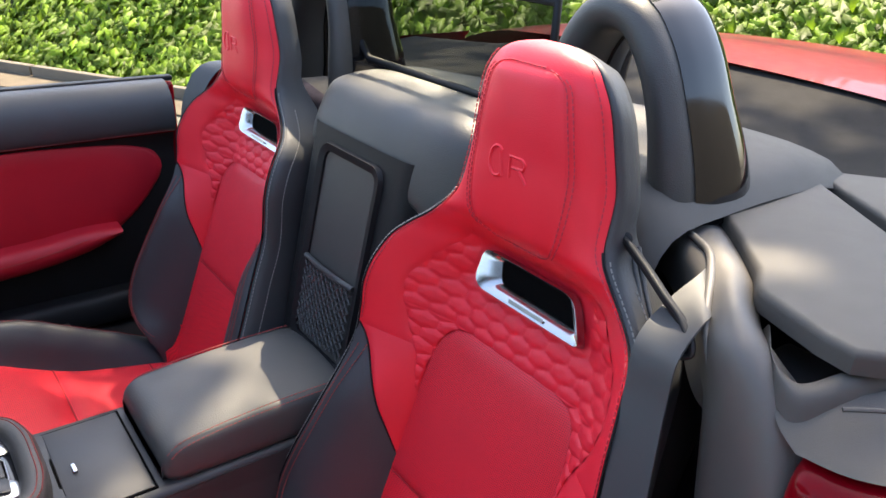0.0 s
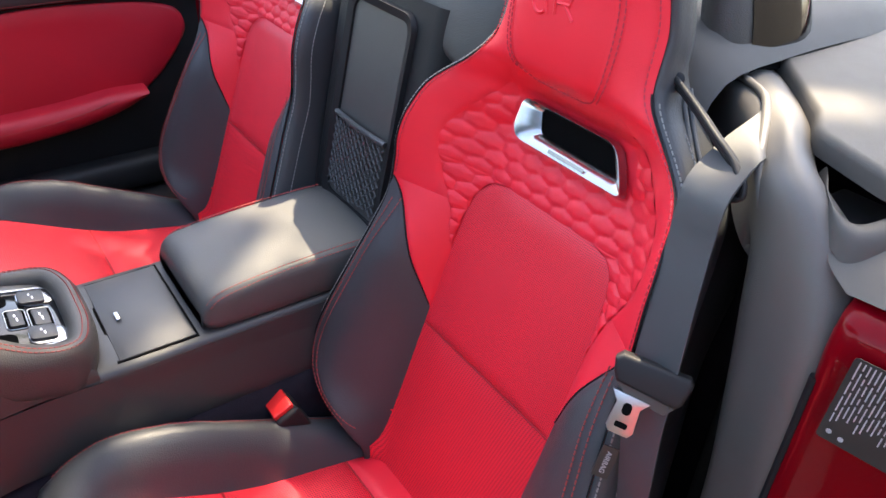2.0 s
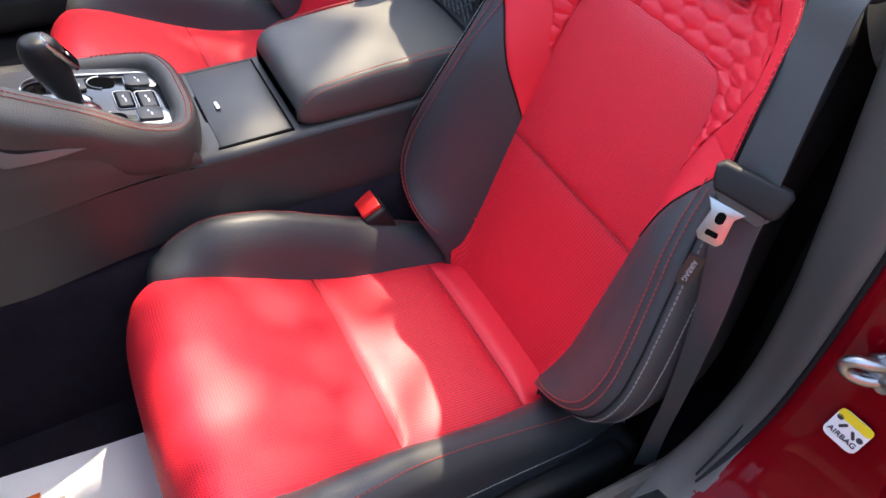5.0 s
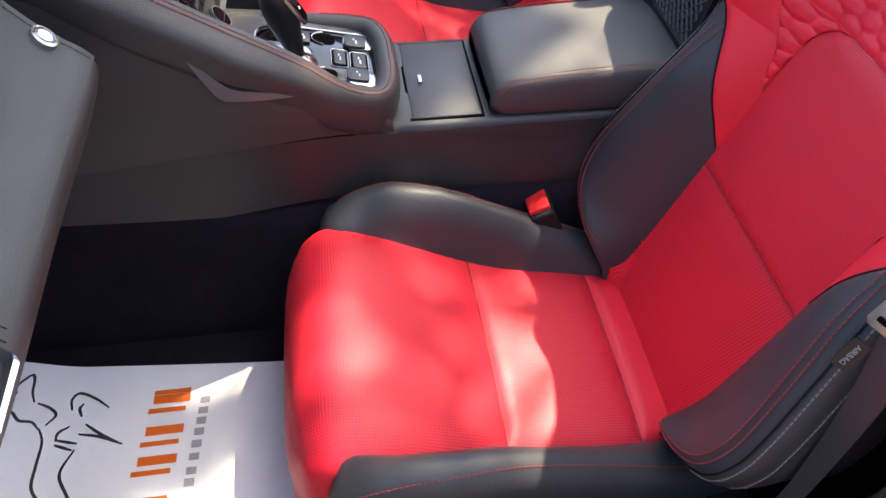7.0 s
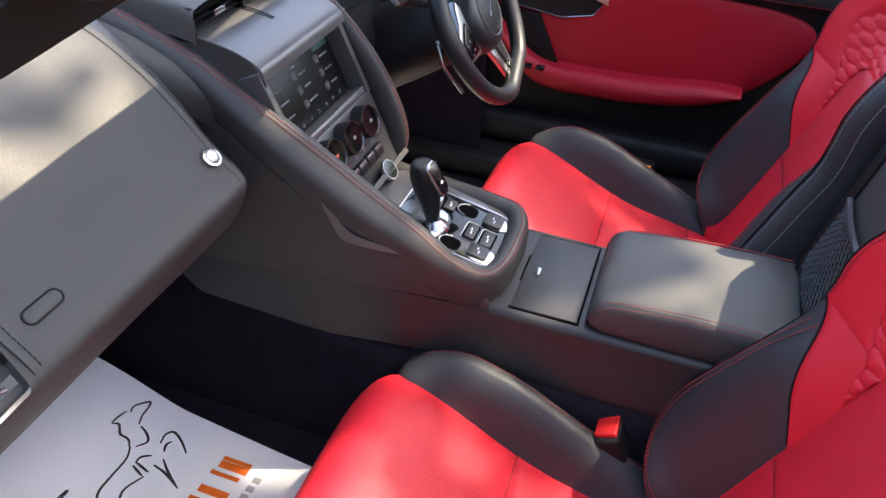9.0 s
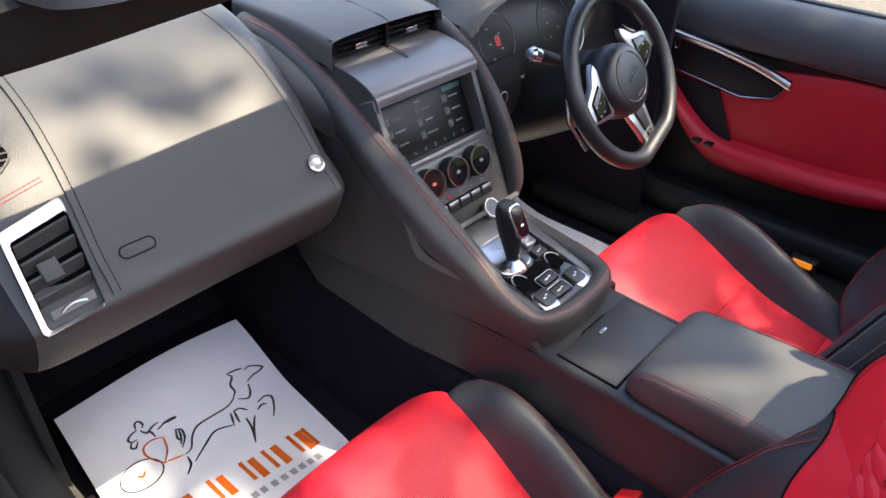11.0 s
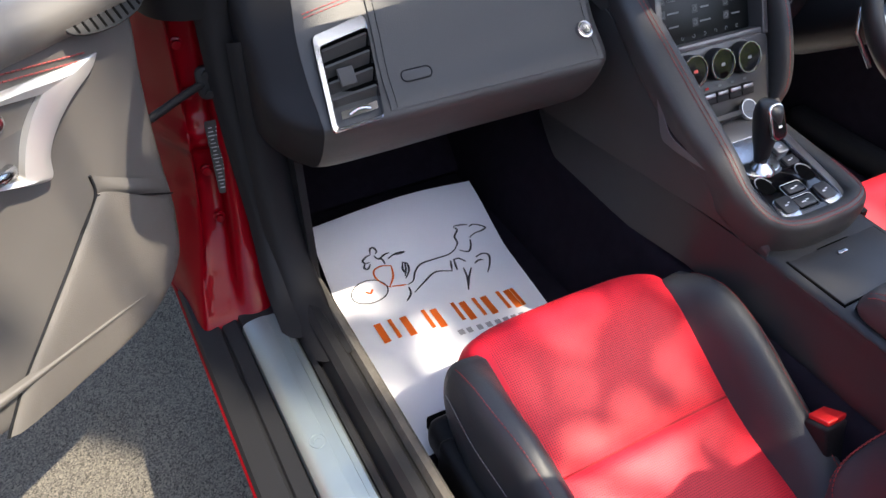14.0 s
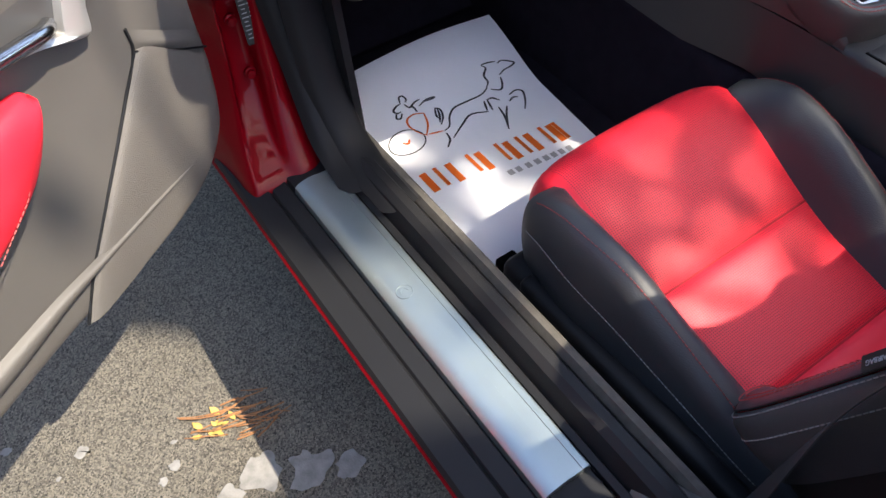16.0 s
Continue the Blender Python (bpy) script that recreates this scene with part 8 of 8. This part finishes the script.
BOUGHS += [(-0.45, 0.075, 0.45, 0.045), (-0.45, 0.075, 0.45, 0.045), (-0.215, 0.09, 0.45, 0.045), (-0.38, 0.165, 0.44, 0.035), (-0.30, 0.045, 0.43, 0.04), (-0.41, 0.115, 0.45, 0.03), (-0.27, 0.13, 0.45, 0.03), (-0.40, -0.086, 0.39, 0.04), (-0.37, 0.83, 0.29, 0.07), (-0.37, 0.83, 0.29, 0.05), (-0.47, 0.31, 0.25, 0.06), (-0.36, 0.24, 0.25, 0.08), (-0.42, 0.37, 0.25, 0.06), (-0.56, 0.36, 0.25, 0.06), (-0.44, 0.22, 0.25, 0.06), (-0.55, -0.62, 0.93, 0.13), (-0.50, -0.70, 0.93, 0.12), (-0.77, 0.50, 0.50, 0.09), (-0.77, 0.50, 0.50, 0.08), (-0.76, 0.55, 0.72, 0.10), (-0.76, 0.55, 0.70, 0.09), (-0.74, 0.57, 0.80, 0.09), (-0.80, 0.46, 0.42, 0.07), (-0.60, -0.50, 0.93, 0.10), (-0.55, -0.62, 0.93, 0.10), (-0.47, -0.74, 0.93, 0.10), (-0.62, -0.42, 0.90, 0.06), (-0.36, 0.54, 0.27, 0.09), (-0.33, 0.50, 0.26, 0.08), (-0.40, 0.58, 0.28, 0.07), (-0.36, 0.54, 0.27, 0.06), (0.36, 0.02, 0.41, 0.05), (0.46, 0.12, 0.44, 0.05), (0.29, -0.03, 0.40, 0.05), (0.36, 0.0, 0.41, 0.05), (0.44, -0.10, 0.38, 0.06),
           (-0.36, 0.04, 0.43, 0.045), (-0.36, 0.04, 0.43, 0.045), (-0.46, -0.02, 0.41, 0.045), (-0.25, 0.05, 0.43, 0.04), (-0.36, -0.07, 0.39, 0.045), (-0.20, -0.08, 0.38, 0.05)]
def crown_uv(x, y, z):
    """Where the sunbeam to a place passes the crown."""
    d = Vector((x, y, z)) - (tc_ - SUN_DIR * 6.6)
    return d.dot(side_a), d.dot(side_b)
holes = [(*crown_uv(x, y, z), r) for x, y, z, r in GAPS]
clumps = []
for _ in range(TREE_CLUMPS):
    u, v, rad = rng.uniform(-2.6, 2.6), rng.uniform(-2.6, 2.6), rng.uniform(0.07, 0.15)
    if all(math.hypot(u - a, v - b) > r + rad * 0.75 for a, b, r in holes):
        clumps.append((u, v, rad))
for x, y, z, r in BOUGHS:
    a, b = crown_uv(x, y, z)
    for _ in range(max(2, int(5 * (r / 0.08) ** 2))):
        q, w_ = rng.uniform(0, 6.28), r * math.sqrt(rng.random())
        u, v, rad = a + w_ * math.cos(q), b + w_ * math.sin(q), rng.uniform(0.045, 0.08)
        if all(math.hypot(u - c, v - d) > e + rad * 0.5 for c, d, e in holes):
            clumps.append((u, v, rad))
sprig_rng = random.Random(5)
SPRIGS = [(0.36, 0.03, 0.43, 0.08), (-0.46, 0.465, 0.865, 0.02), (-0.34, 0.49, 0.885, 0.015), (0.30, 0.08, 0.44, 0.05), (0.43, 0.04, 0.43, 0.05), (0.37, -0.03, 0.41, 0.04), (-0.45, 0.13, 0.455, 0.03), (-0.29, 0.12, 0.455, 0.03), (-0.38, 0.06, 0.435, 0.025), (0.29, 0.34, 0.68, 0.09)]
for x, y, z, r in SPRIGS:
    a, b = crown_uv(x, y, z)
    for _ in range(max(2, int(2.2 * (r / 0.04) ** 2))):
        q, w_ = sprig_rng.uniform(0, 6.28), r * math.sqrt(sprig_rng.random())
        clumps.append((a + w_ * math.cos(q), b + w_ * math.sin(q), sprig_rng.uniform(0.04, 0.065)))
for u, v, rad in clumps:
    c = tc_ + side_a * u + side_b * v + SUN_DIR * rng.uniform(-0.7, 0.9)
    for _ in range(int(16 * (rad / 0.1) ** 2)):
        o = Vector((rng.gauss(0, 1), rng.gauss(0, 1), rng.gauss(0, 0.7))) * rad * 0.6
        spots.append((c + o, Vector((rng.uniform(-0.6, 0.6), rng.uniform(-0.6, 0.6), 1)), rng.uniform(0, 6.28), rng.uniform(0.05, 0.10)))
crown = leaves("crown", spots, OVAL, M["ivy"], tree, "loose clumps of small leaves")
tagged(crown, kind="stuff")
# litter and old paint on the asphalt
lit = thing("twig_litter", (-1.03, 0.36, 0), "dry twigs and yellowed leaves on the asphalt", "litter")
M["twig"] = material("dry_twig", (0.25, 0.12, 0.05), 0.85, mottle=0.4, mottle_scale=60)
M["dry_leaf"] = material("yellowed_leaf", (0.42, 0.30, 0.07), 0.7, mottle=0.4, mottle_scale=50)
for k in range(34):
    a = rng.uniform(-0.5, 0.5) + (0 if k < 16 else rng.uniform(-1.2, 1.2))
    c = Vector((-1.03 + rng.gauss(0, 0.030), 0.365 + rng.gauss(0, 0.014), 0.006)) if k < 16 else Vector((-0.985 + rng.gauss(0, 0.02), 0.335 + rng.gauss(0, 0.018), 0.005))
    d = Vector((math.cos(a), math.sin(a) * 0.6 - 0.25, 0)) * rng.uniform(0.012, 0.035)
    tube("twig", [c - d, c + Vector((0, 0, 0.004)) + d.cross(Vector((0, 0, 1))) * 0.15, c + d], rng.uniform(0.0009, 0.002), M["twig"], lit, n=5)
spots = [(Vector((-1.05 + rng.gauss(0, 0.02), 0.352 + rng.gauss(0, 0.012), 0.006)), Vector((rng.uniform(-.4, .4), rng.uniform(-.4, .4), 1)), rng.uniform(0, 6), rng.uniform(0.010, 0.022)) for _ in range(12)]
leaves("dead_leaf", spots, OVAL, M["dry_leaf"], lit, "yellowed leaves")
M["flake"] = material("old_white_paint", (0.19, 0.185, 0.175), 0.9, grain=1.0, grain_scale=260, mottle=0.55, mottle_scale=60)
for k, (fx, fy, fr) in enumerate(((-1.252, 0.443, 0.016), (-1.135, 0.33, 0.012), (-1.16, 0.315, 0.010), (-1.36, 0.52, 0.010), (-1.02, 0.235, 0.040), (-0.955, 0.195, 0.045), (-1.085, 0.225, 0.030), (-0.90, 0.16, 0.03), (-1.12, 0.37, 0.006), (-1.30, 0.42, 0.006))):
    pts = [(fx + fr * (0.7 + 0.5 * noise.noise(Vector((math.cos(a) * 1.7, math.sin(a) * 1.7, k * 3.1)))) * math.cos(a) * 1.2,
            fy + fr * (0.7 + 0.5 * noise.noise(Vector((math.cos(a) * 1.7, math.sin(a) * 1.7, k * 3.1 + 9)))) * math.sin(a), 0.004) for a in np.linspace(0, 2 * math.pi, 29)[:-1]]
    f_ob = finish("paint_flake", pts, [tuple(range(28))], M["flake"], None, "")
    tagged(f_ob, "old white paint mark on the asphalt", "paint mark", "paint marks")

# ---------- sun visors and mirror at the windscreen header ----------
# pads reach back out of view, added to keep sun off the lower dash
visor = thing("sun_visor", (-0.34, 0.18, 1.13), "black fabric sun visor at the header, extended unseen to shade the dash", "sun visor", "sun visors")
slab("visor_pad", rounded(0.56, 0.19, 0.03, 5), 0.018, pose(-0.35, 0.168, 1.128, -6), M["black"], visor, "black fabric visor", r=0.006, seg=3)
tube("visor_pin", [(-0.61, 0.25, 1.128), (-0.585, 0.25, 1.13), (-0.10, 0.25, 1.132), (-0.075, 0.25, 1.128)], 0.005, M["plastic"], visor, n=8)
copy_thing(visor, pose(0.34, 0.18, 1.13))
mirror = thing("rear_view_mirror", (0.0, 0.36, 1.09), "black interior rear-view mirror on the windscreen", "mirror")
mm_ = frame_to((0.0, 0.350, 1.075), (0.15, -0.97, -0.15), (1, 0.15, 0))
slab("mirror_shell", rounded(0.25, 0.066, 0.028, 6), 0.028, mm_ @ pose(0, 0, -0.03), M["plastic"], mirror, "black mirror shell", r=0.008, seg=3)
slab("mirror_glass", rounded(0.238, 0.056, 0.024, 6), 0.001, mm_ @ pose(0, 0, -0.0015), M["chrome"], mirror, "mirror glass", r=0)
tube("mirror_stalk", [(0.0, 0.375, 1.085), (0.0, 0.40, 1.10), (0.0, 0.41, 1.095)], 0.010, M["plastic"], mirror, n=8)

# small raised emblem on the tread plate
plate_emblem = thing("plate_emblem", (-0.765, 0.145, 0.394), "small embossed emblem on the tread plate", "emblem")
tube("emblem_ring", [(-0.766 + 0.011 * math.cos(a), 0.150 + 0.011 * math.sin(a), 0.3962) for a in np.linspace(0.0, 6.28, 25)], 0.0006, M["plate"], plate_emblem, n=6)
tube("emblem_arch", [(-0.766 + 0.006 * math.cos(a), 0.147 + 0.008 * math.sin(a), 0.3962) for a in np.linspace(0.2, 2.9, 12)], 0.0007, M["plate"], plate_emblem, n=6)
